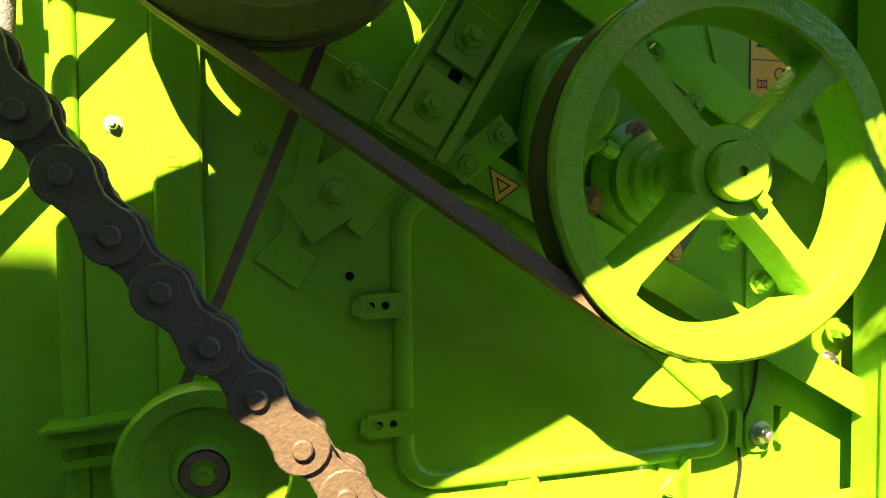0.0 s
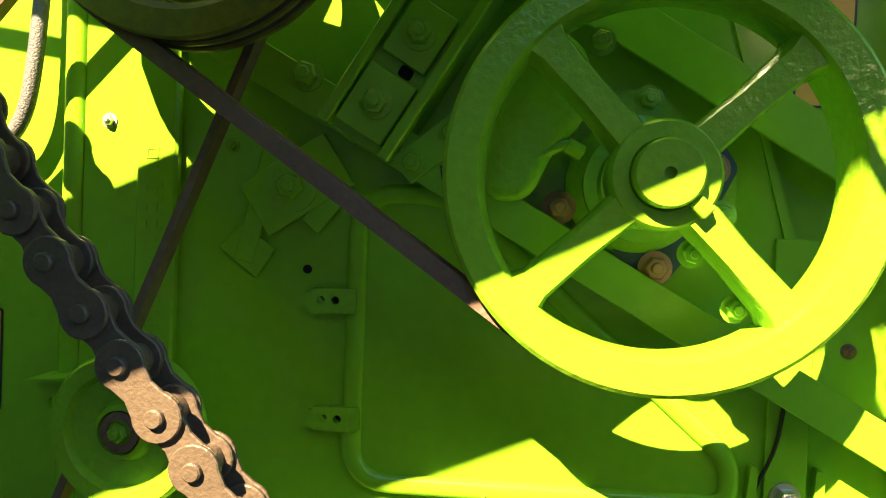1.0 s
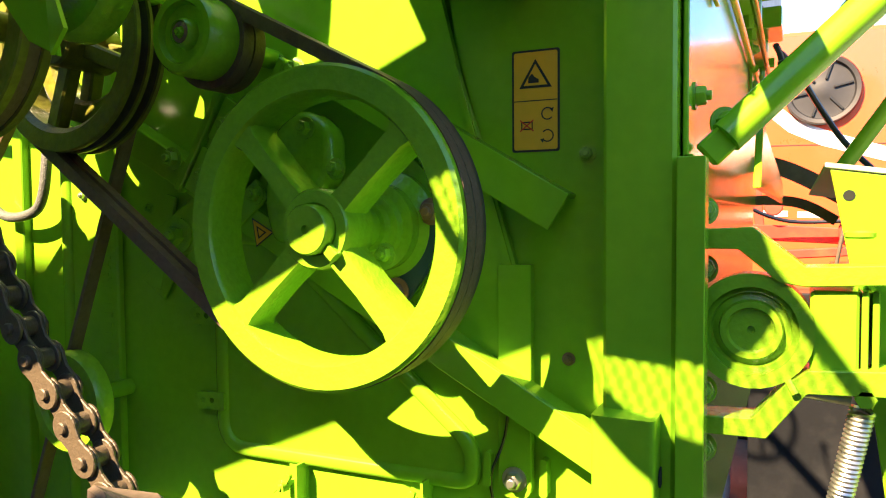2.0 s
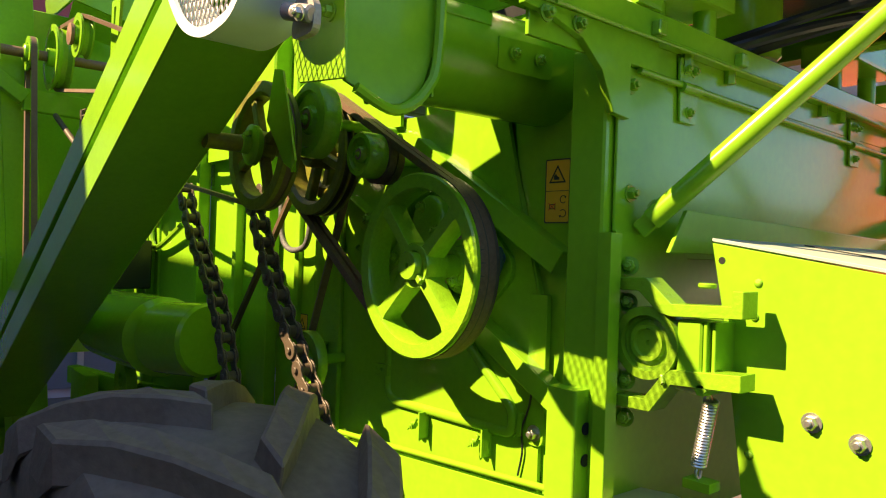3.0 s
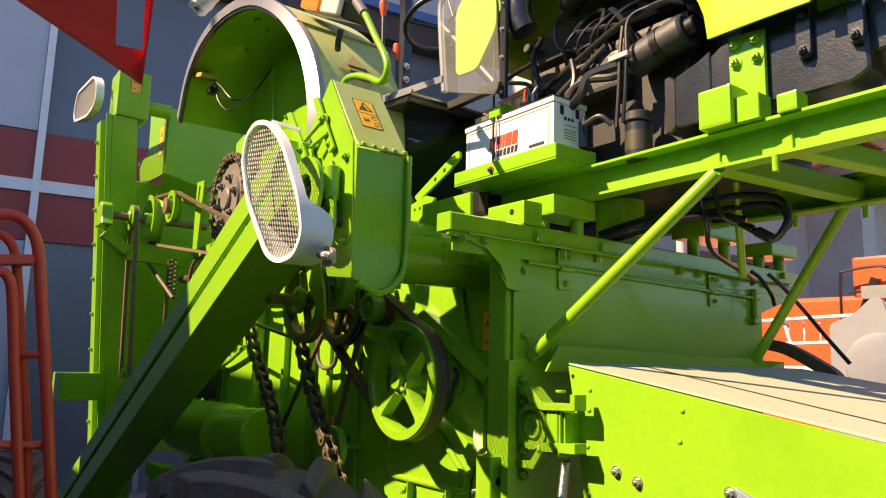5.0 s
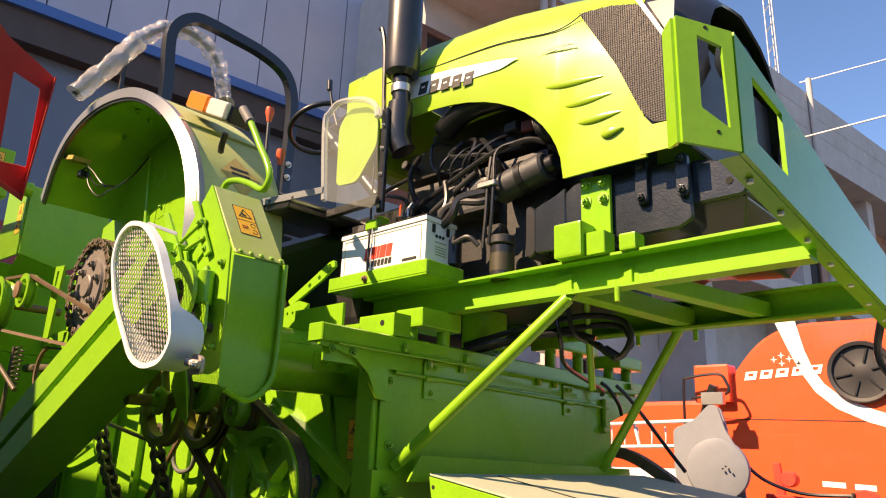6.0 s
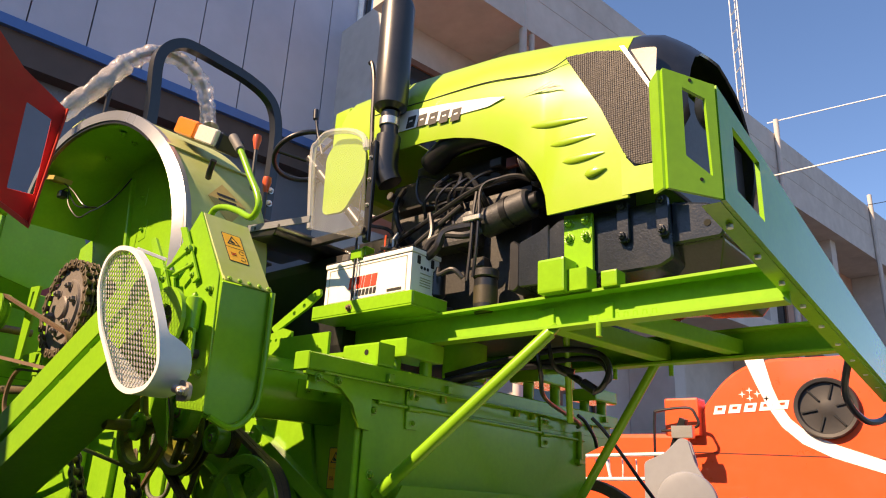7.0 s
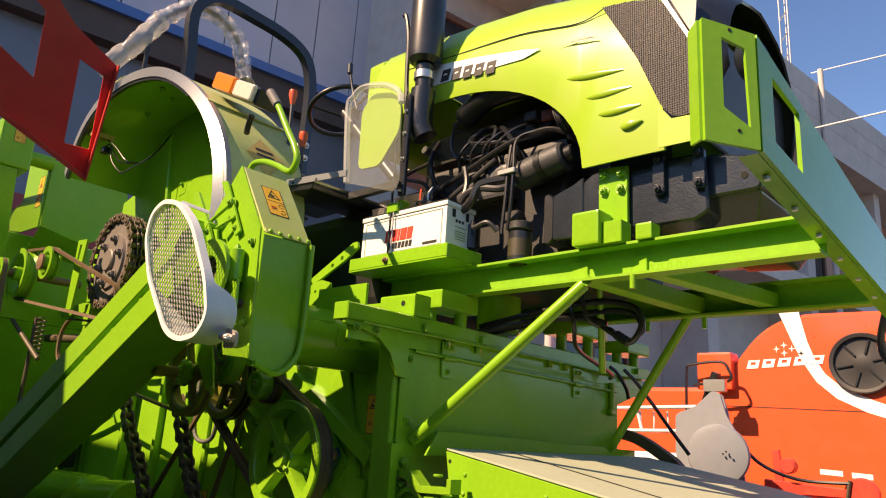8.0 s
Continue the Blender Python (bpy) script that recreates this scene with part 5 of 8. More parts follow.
part("bearing_ring", lathe((1.297, 0.905, 1.392), (0, -1, 0), [(0, 0), (0.036, 0), (0.036, 0.012), (0.028, 0.014), (0.026, 0.006), (0.014, 0.008), (0.012, 0.03), (0, 0.03)], 28), STEEL, shield)
for u, z in ((1.258, 1.468), (1.255, 1.345)):
    bolt(shield, (u, 0.905, z), (0, -1, 0), 0.010, STEEL)
part("top_seam", slab([(0.80, 1.20), (2.5, 1.05), (2.5, 1.056), (0.80, 1.206)], lambda u, v, d: (u, v, 1.7365 - 0.158 * (u - 0.775) + d), 0.002), INK, shield)

# raised casting marks down the strip beside the panel, illegible
strip_marks = random.Random(5)
for k in range(15):
    z = 1.665 - 0.0165 * k - (0.012 if k > 6 else 0)
    w = strip_marks.uniform(0.004, 0.006)
    part("embossed_bar", flank_plate([(-0.284, z), (-0.267, z), (-0.267, z + w), (-0.284, z + w)], 0.0138, 0.0014), GREEN, body)

# ---- hopper box details ----
for y, z in ((0.868, 1.998), (0.876, 1.811)):
    bolt(hopper, (X0 + 0.006, y, z), (1, 0, 0), 0.011, GREEN_CAST, 7)
for y in (1.04, 1.83):
    h = part("strap_hinge", slab(rounded([(y - 0.028, 1.955), (y + 0.028, 1.955), (y + 0.032, 2.075), (y - 0.032, 2.075)], 0.006), at_x(X0 + 0.008), 0.006, bevel=0.001), GREEN_CAST, frame_ob)
    part("hinge_barrel", rod((0.652, y - 0.03, 2.022 - 0.016 * (y - 0.88)), (0.652, y + 0.03, 2.022 - 0.016 * (y - 0.88)), 0.010, 12), GREEN_CAST, h)
    for dy, dz in ((-0.013, 2.055), (0.013, 2.055), (0.0, 1.975)):
        bolt(h, (X0 + 0.014, y + dy, dz), (1, 0, 0), 0.008)
for y in (0.604, 0.679):
    bolt(frame_ob, (0.655, y + 0.028, 2.064), (1, 0, 0), 0.010, GREEN_CAST, 20)
for y in (1.03, 1.19, 1.63, 1.74, 2.2):
    part("under_bolt", rod((0.648, y, 2.083), (0.648, y, 2.056), 0.012, 6), GREEN_CAST, frame_ob)
part("beam_lip", box(0.6625, 0.668, 0.90, 2.43, 2.078, 2.088, 0.001), GREEN, frame_ob)
part("beam_end_cap", box(0.602, 0.668, 0.580, 0.588, 2.080, 2.133, 0.003), GREEN, frame_ob)
part("wiring_loom", tube([(0.668, 0.64, 2.080), (0.668, 0.80, 2.079), (0.669, 1.0, 2.080), (0.669, 1.18, 2.079), (0.669, 1.45, 2.080), (0.669, 1.75, 2.080), (0.668, 2.05, 2.074), (0.668, 2.35, 2.082)], 0.0035, 7), GREEN_CAST, frame_ob)
for y, z in ((0.905, 2.100), (1.19, 2.100), (2.30, 2.112)):
    part("cable_clip", box(0.662, 0.680, y - 0.012, y + 0.012, z - 0.014, z + 0.012, 0.002), GREEN_CAST, frame_ob)
part("rear_brace_plate", slab([(2.17, 1.95), (2.40, 2.02), (2.40, 2.082), (2.17, 2.082)], at_x(0.630), 0.008), GREEN, frame_ob)
part("drain_stub", rod((0.652, 2.10, 2.04), (0.652, 2.10, 1.90), 0.012, 12), GREEN_CAST, frame_ob)
part("drain_nut", box(0.638, 0.666, 2.075, 2.125, 1.905, 1.925, 0.002), GREEN_CAST, frame_ob)
# seats for the tractor on the beam
def mount_block(x0, x1, y0, y1, z0, z1, legs, name="mounting_block"):
    m = thing(name, ((x0 + x1) / 2, (y0 + y1) / 2, z0), "lime green welded channel mounting block on the top beam", "mounting block", "mounting blocks")
    part("cap", box(x0, x1, y0, y1, z0, z1, 0.008, 2), GREEN, m)
    for lx, ly in legs:
        part("leg", rod((lx, ly, 2.12), (lx, ly, z0 + 0.004), 0.022, 16), GREEN, m)
    return m


mount_block(0.50, 0.665, 0.850, 0.925, 2.133, 2.206, ())
part("seat_face", box(0.36, 0.60, 0.70, 0.71, 2.130, 2.215, 0.001), GREEN, frame_ob)
part("seat_hole", rod((0.612, 0.8495, 2.176), (0.612, 0.8485, 2.176), 0.009, 12), DARKHOLE, frame_ob)
mount_block(0.555, 0.680, 0.958, 1.145, 2.178, 2.240, ((0.60, 0.99), (0.64, 1.10)))
mount_block(0.56, 0.70, 1.70, 1.98, 2.20, 2.26, ((0.62, 1.75), (0.64, 1.92)))
mount_block(0.57, 0.70, 2.16, 2.36, 2.18, 2.235, ((0.62, 2.20), (0.64, 2.32)))
solid("oil_tank", rod((0.55, 1.42, 2.16), (0.55, 1.42, 2.31), 0.085, 28, bevel=0.01), GREEN, "green round tank on the hopper roof under the rails", "tank")
part("inspection_plate", slab(rounded([(0.69, -0.34), (0.82, -0.34), (0.82, 0.26), (0.69, 0.26)], [0.03, 0.03, 0.03, 0.03]), lambda u, v, d: (0.363 + 0.1 * u * 0.5 + (0.0965 + d) * math.cos(v), u, 2.053 + (0.0965 + d) * math.sin(v)), 0.004), GREEN, frame_ob)
for y in (0.725, 0.785):
    bolt(frame_ob, (0.363 + 0.05 * y + 0.101, y, 2.050), (1, 0, 0), 0.009)
part("tube_weld", tube([(0.388 + 0.05 * (y - 0.53) + 0.0965 * math.cos(0.45), y, 2.053 + 0.0965 * math.sin(0.45)) for y in (0.55, 0.62, 0.68)], 0.0025, 6), GREEN_CAST, frame_ob)


# ---- braces ----
def brace(p, q, r, label):
    b = thing("brace_tube", q, label, "brace", "brace tubes")
    part("tube", rod(p, q, r, 24), GREEN, b)
    e = (Vector(q) - Vector(p)).normalized()
    part("flattened_end", bar(Vector(p) - e * 0.03, Vector(p) + e * 0.02, 0.012, 0.028, (0, 0, 1), 0.003), GREEN, b)
    part("flattened_end", bar(Vector(q) - e * 0.01, Vector(q) + e * 0.03, 0.012, 0.032, (0, 0, 1), 0.003), GREEN, b)
    return b


brace((1.135, 1.09, 2.235), (0.672, 0.898, 1.766), 0.0195, "lime green tube brace between rail and hopper")
brace((1.143, 1.80, 2.255), (0.83, 1.80, 1.78), 0.0165, "shaded green tube brace under the far rail")
bolt(frame_ob, (0.668, 0.92, 1.785), (0.6, -0.8, 0), 0.013)
for x, y in ((1.20, 1.80), (1.30, 1.08), (0.98, 1.80)):
    part("rail_stud", rod((x, y, 2.245), (x, y, 2.205), 0.009, 10), GREEN_CAST, tractor)
part("cross_member", bar((1.30, 1.12, 2.285), (1.44, 1.79, 2.285), 0.05, 0.05, (0, 0, 1), 0.002), RAILGREEN, tractor)
part("cross_member", bar((1.10, 1.12, 2.285), (1.18, 1.79, 2.285), 0.06, 0.06, (0, 0, 1), 0.002), RAILGREEN, tractor)
# rolled mill mark on the rail web
for k in range(8):
    x = 1.24 + 0.028 * k
    part("rolled_mark", slab([(x, 2.262), (x + 0.018, 2.262), (x + 0.016, 2.280), (x + 0.002, 2.280)], at_y(1.1258), 0.0015, [[(x + 0.004, 2.265), (x + 0.013, 2.265), (x + 0.012, 2.277), (x + 0.005, 2.277)]]), GREEN, tractor)

# ---- front guard ----
part("guard_gusset", slab([(0.622, 2.336), (0.64, 2.336), (2.30, 2.160), (2.28, 2.150)], at_x(1.772), 0.038), GREEN, tractor)
for k in range(9):
    y = 0.72 + 0.17 * k
    # drain holes as white discs: the daylight through them is put into the colour
    part("drain_hole", rod((1.792, y, 2.3335 - 0.105 * (y - 0.622)), (1.792, y, 2.3255 - 0.105 * (y - 0.622)), 0.007, 12), WHITEINK, tractor)

# ---- battery ----
bat = thing("battery", (0.45, 1.04, 2.38), "white plastic truck battery with black top edge and red print", "battery")
BX0, BX1, BY0, BY1 = 0.235, 0.668, 0.968, 1.112
case = part("case", box(BX0, BX1, BY0, BY1, 2.372, 2.535, 0.006, 2), PLASTIC_WHITE, bat)
part("lid", box(BX0 - 0.004, BX1 + 0.004, BY0 - 0.004, BY1 + 0.004, 2.536, 2.552, 0.004, 2), PLASTIC_WHITE, bat)
part("lid_edge", box(BX0 - 0.002, BX1 + 0.002, BY0 - 0.002, BY1 + 0.002, 2.5525, 2.558, 0.001), BLACK, bat)
fy = lambda u, v, d: (u, BY0 - 0.001 - d, v)
fx = lambda u, v, d: (BX1 + 0.001 + d, u, v)
part("face_frame", slab([(BX0 + 0.02, 2.400), (BX1 - 0.02, 2.400), (BX1 - 0.02, 2.526), (BX0 + 0.02, 2.526)], fy, 0.0006, [[(BX0 + 0.022, 2.402), (BX1 - 0.022, 2.402), (BX1 - 0.022, 2.524), (BX0 + 0.022, 2.524)]]), GREYINK, bat)
# maker's name as plain slanted red and dark shapes
for k, (x, w, m) in enumerate(((0.365, 0.026, REDINK), (0.395, 0.030, REDINK), (0.429, 0.010, REDINK), (0.443, 0.030, REDINK), (0.477, 0.026, REDINK))):
    part("brand_shape", slab([(x, 2.440), (x + w, 2.440), (x + w + 0.006, 2.484), (x + 0.006, 2.484)], fy, 0.0008), m, bat)
for k in range(7):
    x = 0.380 + 0.0185 * k
    part("brand_shape", slab([(x, 2.412), (x + 0.013, 2.412), (x + 0.016, 2.434), (x + 0.003, 2.434)], fy, 0.0008), INK, bat)
part("print_bar", slab([(0.560, 2.408), (0.628, 2.408), (0.628, 2.417), (0.560, 2.417)], fy, 0.0008), INK, bat)
for k in range(3):
    part("print_sign", slab(circle(BY0 + 0.050 + 0.016 * k, 2.490, 0.006, 12), fx, 0.0008), INK, bat)
for z in (2.468, 2.452, 2.443, 2.434, 2.425):
    part("print_bar", slab([(BY0 + 0.045, z), (BY0 + 0.098, z), (BY0 + 0.098, z + 0.003), (BY0 + 0.045, z + 0.003)], fx, 0.0008), GREYINK, bat)
for y in (BY0 + 0.035, BY0 + 0.105):
    part("grip_slot", slab(rounded([(y - 0.008, 2.500), (y + 0.008, 2.500), (y + 0.008, 2.530), (y - 0.008, 2.530)], 0.004), fx, 0.001), INK, bat)
tray = thing("battery_tray", (0.45, 1.04, 2.34), "lime green folded steel battery tray", "battery tray")
part("base", box(0.200, 0.700, 0.945, 1.125, 2.340, 2.346, 0.001), GREEN, tray)
part("front_lip", box(0.200, 0.700, 0.945, 0.951, 2.3465, 2.392, 0.002), GREEN, tray)
part("end_lip", box(0.694, 0.700, 0.9515, 1.125, 2.3465, 2.392, 0.002), GREEN, tray)
part("end_lip", box(0.200, 0.206, 0.9515, 1.125, 2.3465, 2.392, 0.002), GREEN, tray)
part("clamp_rod", rod((0.395, 0.958, 2.37), (0.395, 0.958, 2.95), 0.004, 8), BLACK, tray)
part("clamp_rod", rod((0.410, 0.958, 2.37), (0.410, 0.958, 2.60), 0.003, 8), STEEL, tray)
part("clamp_hook", box(0.372, 0.430, 0.954, 0.972, 2.548, 2.586, 0.003), GREEN, tray)
part("clamp_hook", box(0.412, 0.430, 0.972, 1.02, 2.562, 2.600, 0.003), GREEN, tray)
bolt(tray, (0.402, 0.944, 2.365), (0, -1, 0), 0.009, RUSTY)

# ---- tractor: bonnet trim ----
HY = 1.058
hy = lambda u, v, d: (u, HY - d, v)
MESH = [(1.211, 3.128), (1.320, 3.108), (1.412, 3.074), (1.494, 2.914), (1.496, 2.679), (1.440, 2.684), (1.405, 2.730), (1.333, 2.903)]
part("side_grille", slab(rounded(MESH, 0.02), hy, 0.004), MESHGREY, bonnet_part, "dusty grey mesh side grille")


def side_strands(poly, y, pitch):
    bm = strands(poly, y, pitch, (0, 90), 0.0009, 0.0009)
    return bm


part("grille_weave", side_strands([tuple(p) for p in MESH], HY - 0.0055, 0.0072), MESHGREY, bonnet_part)
part("bonnet_skirt", slab([(1.395, 2.60), (1.504, 2.598), (1.504, 2.676), (1.436, 2.680), (1.395, 2.735)], hy, 0.003), HOOD, bonnet_part)
part("grille_trim", slab([(1.404, 3.090), (1.420, 3.086), (1.502, 2.918), (1.494, 2.910)], hy, 0.009), GREYTRIM, bonnet_part)
part("lamp_panel", slab(rounded([(1.422, 3.092), (1.47, 3.080), (1.508, 3.065), (1.508, 2.915)], [0.004, 0.02, 0.01, 0.004]), lambda u, v, d: (u, 1.060 + 0.18 * (v - 2.9) - d, v), 0.006), BLACK, bonnet_part, "glossy black lamp panel")


mat("polished lime ridge", (0.315, 0.50, 0.018), 0.16, grain=0.03, size=10, bump=0.0, coat=0.8)


def ridge(p, q, w, h):
    """A tapered pressed ridge on the bonnet side."""
    p, q = Vector(p), Vector(q)
    bm = bmesh.new()
    rows = []
    for i in range(9):
        t = i / 8
        c = p + (q - p) * t
        ww, hh = w * math.sin(math.pi * (0.06 + 0.88 * t ** 0.7)), h * math.sin(math.pi * (0.05 + 0.9 * t ** 0.7))
        rows.append([bm.verts.new((c.x, HY + 0.004 - (hh * math.cos(a) if abs(a) < 1.5 else 0), c.y + ww * math.sin(a))) for a in (-1.57, -0.9, -0.3, 0.3, 0.9, 1.57)])
    for lo, hi in zip(rows, rows[1:]):
        for i in range(5):
            bm.faces.new((lo[i], lo[i + 1], hi[i + 1], hi[i]))
    bmesh.ops.recalc_face_normals(bm, faces=bm.faces)
    part("vent_ridge", bm, MATS["polished lime ridge"], bonnet_part, smooth=80)


for p, q in (((1.076, 2.920), (1.283, 2.888)), ((1.151, 2.830), (1.310, 2.822)), ((1.196, 2.760), (1.338, 2.755)), ((1.272, 2.698), (1.342, 2.704))):
    ridge(p, q, 0.016, 0.0085)
part("white_flash", slab(rounded([(0.43, 3.085), (0.80, 3.060), (0.90, 3.052), (0.975, 3.066), (0.90, 3.088), (0.70, 3.130), (0.43, 3.175)], 0.01), hy, 0.0012), WHITEINK, bonnet_part)
for k in range(5):
    x = 0.505 + 0.056 * k
    z = 3.106 - 0.010 * k
    part("brand_shape", slab([(x, z - 0.021), (x + 0.042, z - 0.024), (x + 0.053, z + 0.023), (x + 0.011, z + 0.026)], lambda u, v, d: hy(u, v, 0.0014 + d), 0.001, [[(x + 0.015, z + 0.002), (x + 0.034, z + 0.001), (x + 0.036, z + 0.009), (x + 0.017, z + 0.010)]]), INK, bonnet_part)
part("model_bar", slab([(0.27, 3.07), (0.33, 3.066), (0.335, 3.10), (0.275, 3.104)], hy, 0.0012), GREYINK, bonnet_part)
for k in range(5):
    part("decal_stroke", slab([(1.04 + 0.03 * k, 3.046 - 0.002 * k), (1.10 + 0.022 * k, 3.052 - 0.004 * k), (1.16 + 0.01 * k, 3.060 - 0.010 * k), (1.10 + 0.022 * k, 3.047 - 0.004 * k)], hy, 0.001), GREYINK, bonnet_part)
part("bonnet_seam", tube([(0.30, 1.0725, 3.215), (0.55, 1.0705, 3.19), (0.87, 1.0705, 3.164), (1.11, 1.0725, 3.118), (1.21, 1.074, 3.138)], 0.0022, 6), INK, bonnet_part)
part("rear_cowl", box(-0.02, 0.10, 1.12, 1.80, 2.95, 3.36, 0.04, 3), HOOD, tractor)
part("lamp_pod", rod((1.60, 1.20, 2.86), (1.64, 1.19, 2.86), 0.07, 24, bevel=0.01), GLASSDARK, tractor)
part("radiator_screen", box(1.50, 1.515, 1.13, 1.79, 2.62, 3.0, 0.005), MESHGREY, tractor)

# front support casting
cast = part("front_casting", slab(rounded([(1.06, 2.43), (1.06, 2.56), (1.13, 2.606), (1.49, 2.596), (1.50, 2.42), (1.46, 2.40), (1.36, 2.40), (1.27, 2.405), (1.25, 2.39)], 0.012), at_y(1.78), 0.64, bevel=0.006), CASTING, tractor, "dark slate front axle support casting")
part("casting_nose", slab(rounded([(1.49, 2.465), (1.49, 2.595), (1.60, 2.57), (1.645, 2.50), (1.63, 2.465)], 0.012), at_y(1.76), 0.60, bevel=0.006), CASTING, tractor)
nose_bm = bmesh.new()
nv = [nose_bm.verts.new(p) for p in ((1.30, 1.18, 2.472), (1.63, 1.17, 2.466), (1.56, 1.30, 2.36), (1.40, 1.30, 2.372), (1.30, 1.74, 2.472), (1.63, 1.74, 2.466), (1.56, 1.70, 2.36), (1.40, 1.70, 2.372))]
for f in ((0, 1, 2, 3), (4, 7, 6, 5), (0, 4, 5, 1), (1, 5, 6, 2), (2, 6, 7, 3), (3, 7, 4, 0)):
    nose_bm.faces.new([nv[i] for i in f])
bmesh.ops.recalc_face_normals(nose_bm, faces=nose_bm.faces)
part("casting_underside", bevelled(nose_bm, 0.008, 2), CASTING, tractor)
for dz in (0.0, 0.035):
    part("casting_hole", rod((1.600 - dz * 0.2, 1.158, 2.545 - dz), (1.600 - dz * 0.2, 1.162, 2.545 - dz), 0.010, 12), DARKHOLE, tractor)
part("flange_joint", slab(rounded([(0.945, 2.40), (0.945, 2.565), (0.962, 2.57), (0.985, 2.55), (0.985, 2.41), (0.965, 2.395)], 0.01), at_y(1.75), 0.61, bevel=0.004), BLACK, tractor)
part("clutch_cone", slab(rounded([(0.985, 2.405), (0.985, 2.555), (1.06, 2.58), (1.10, 2.60), (1.10, 2.40)], 0.01), at_y(1.76), 0.625, bevel=0.008), CASTING, tractor)
for x0, x1, z0, z1 in ((1.342, 1.378, 2.484, 2.612), (1.463, 1.498, 2.482, 2.606)):
    s = part("strap_plate", slab(rounded([(x0, z0), (x1, z0), (x1, z1), (x0, z1)], 0.015), at_y(1.138), 0.016, bevel=0.001), CASTING, tractor)
    for z in (z0 + 0.018, z1 - 0.018):
        bolt(s, ((x0 + x1) / 2, 1.122, z), (0, -1, 0), 0.0115, CASTING)
pl = part("mount_plate", slab([(1.165, 2.34), (1.262, 2.34), (1.262, 2.598), (1.165, 2.606)], at_y(1.134), 0.014, bevel=0.001), GREEN, tractor)
for x, z in ((1.184, 2.576), (1.242, 2.574), (1.184, 2.528), (1.242, 2.526)):
    bolt(pl, (x, 1.120, z), (0, -1, 0), 0.0125, GREEN_CAST)
part("pedestal", box(1.12, 1.212, 1.04, 1.119, 2.342, 2.446, 0.008, 2), GREEN, tractor)
part("pedestal", box(1.212, 1.275, 1.06, 1.119, 2.342, 2.41, 0.002), GREEN, tractor)
part("pedestal", box(1.316, 1.366, 1.065, 1.12, 2.342, 2.390, 0.006, 2), GREEN, tractor)

# silencer and its pipes
sil = part("silencer", lathe((0.475, 0.995, 3.14), (0, 0, 1), [(0, 0), (0.044, 0.0), (0.064, 0.018), (0.067, 0.045), (0.067, 0.47), (0.060, 0.495), (0.030, 0.50), (0.030, 1.1), (0, 1.1)], 36), BLACK, tractor, "tall satin black exhaust silencer")
part("silencer_neck", rod((0.475, 0.995, 3.135), (0.475, 1.0, 3.04), 0.034, 24), BLACK, sil)
part("clamp_ring", lathe((0.475, 0.997, 3.075), (0, 0, 1), [(0.036, 0), (0.039, 0.002), (0.039, 0.032), (0.036, 0.034)], 28, closed=True), STEEL, sil)
part("heat_shield", tube([(0.474, 1.0, 3.035), (0.470, 1.0, 2.96), (0.472, 1.003, 2.89), (0.486, 1.015, 2.845)], 0.047, 18), BLACK, sil)
part("rain_cap_pipe", tube([(0.40, 0.99, 2.95), (0.385, 0.99, 3.12), (0.375, 0.99, 3.30), (0.352, 0.99, 3.40), (0.335, 0.99, 3.405)], 0.009, 8), BLACK, sil)
for dx in (-0.035, 0.0, 0.03):
    part("thin_mast", rod((0.40 + dx, 1.05, 3.3), (0.40 + dx, 1.05, 5.2), 0.008, 8), BLACK, sil)
part("bracket_post", box(0.442, 0.472, 0.938, 0.956, 2.60, 3.00, 0.003), BLACK, tractor)
for z in (2.62, 2.74, 2.84, 2.93):
    bolt(tractor, (0.457, 0.937, z), (0, -1, 0), 0.006, STEEL)
# clear plastic screen
scr = [(0.186, 2.69), (0.150, 3.01), (0.175, 3.055), (0.225, 3.082), (0.31, 3.068), (0.39, 3.04), (0.445, 3.00), (0.462, 2.95), (0.488, 2.64), (0.465, 2.60)]
part("splash_screen", slab(rounded(scr, 0.03), at_y(0.905), 0.004), CLEAR, tractor, "hazy clear plastic splash screen")
part("screen_edge", tube([(x, 0.902, z) for x, z in scr[:8]], 0.012, 8), mat("milky edge trim", (0.62, 0.63, 0.60), 0.25, grain=0.05, alpha=0.42), tractor)
part("cowl_side", slab(rounded([(0.21, 2.75), (0.20, 3.00), (0.26, 3.06), (0.38, 3.03), (0.43, 2.96), (0.43, 2.86), (0.33, 2.74)], 0.03), at_y(0.945), 0.012), HOOD, tractor)
part("battery_bracket", box(0.20, 0.47, 0.906, 0.93, 2.62, 2.65, 0.002), BLACK, tractor)

# platform, steering wheel and seat area
part("foot_platform", slab(rounded([(-0.10, 2.712), (0.13, 2.684), (0.15, 2.66), (0.13, 2.638), (-0.10, 2.665)], 0.01), at_y(1.20), 0.42, bevel=0.003), BLACK, tractor)
part("platform_box", box(-0.10, 0.42, 1.14, 1.50, 2.54, 2.70, 0.01), BLACK, tractor)
part("platform_edge", slab([(-0.075, 2.712), (0.345, 2.668), (0.345, 2.645), (-0.075, 2.684)], at_y(0.779), 0.006), GREYTRIM, tractor)
for x in (0.02, 0.17):
    part("edge_hole", rod((x, 0.7725, 2.687 - 0.123 * (x - 0.0)), (x, 0.7715, 2.687 - 0.123 * x), 0.007, 10), INK, tractor)
part("gearbox", box(-0.8, 0.25, 1.06, 1.77, 2.22, 2.64, 0.05, 2), BLACK, tractor)
part("axle_housing", rod((-1.2, 0.95, 2.45), (-1.2, 1.97, 2.45), 0.14, 28, bevel=0.02), BLACK, tractor)
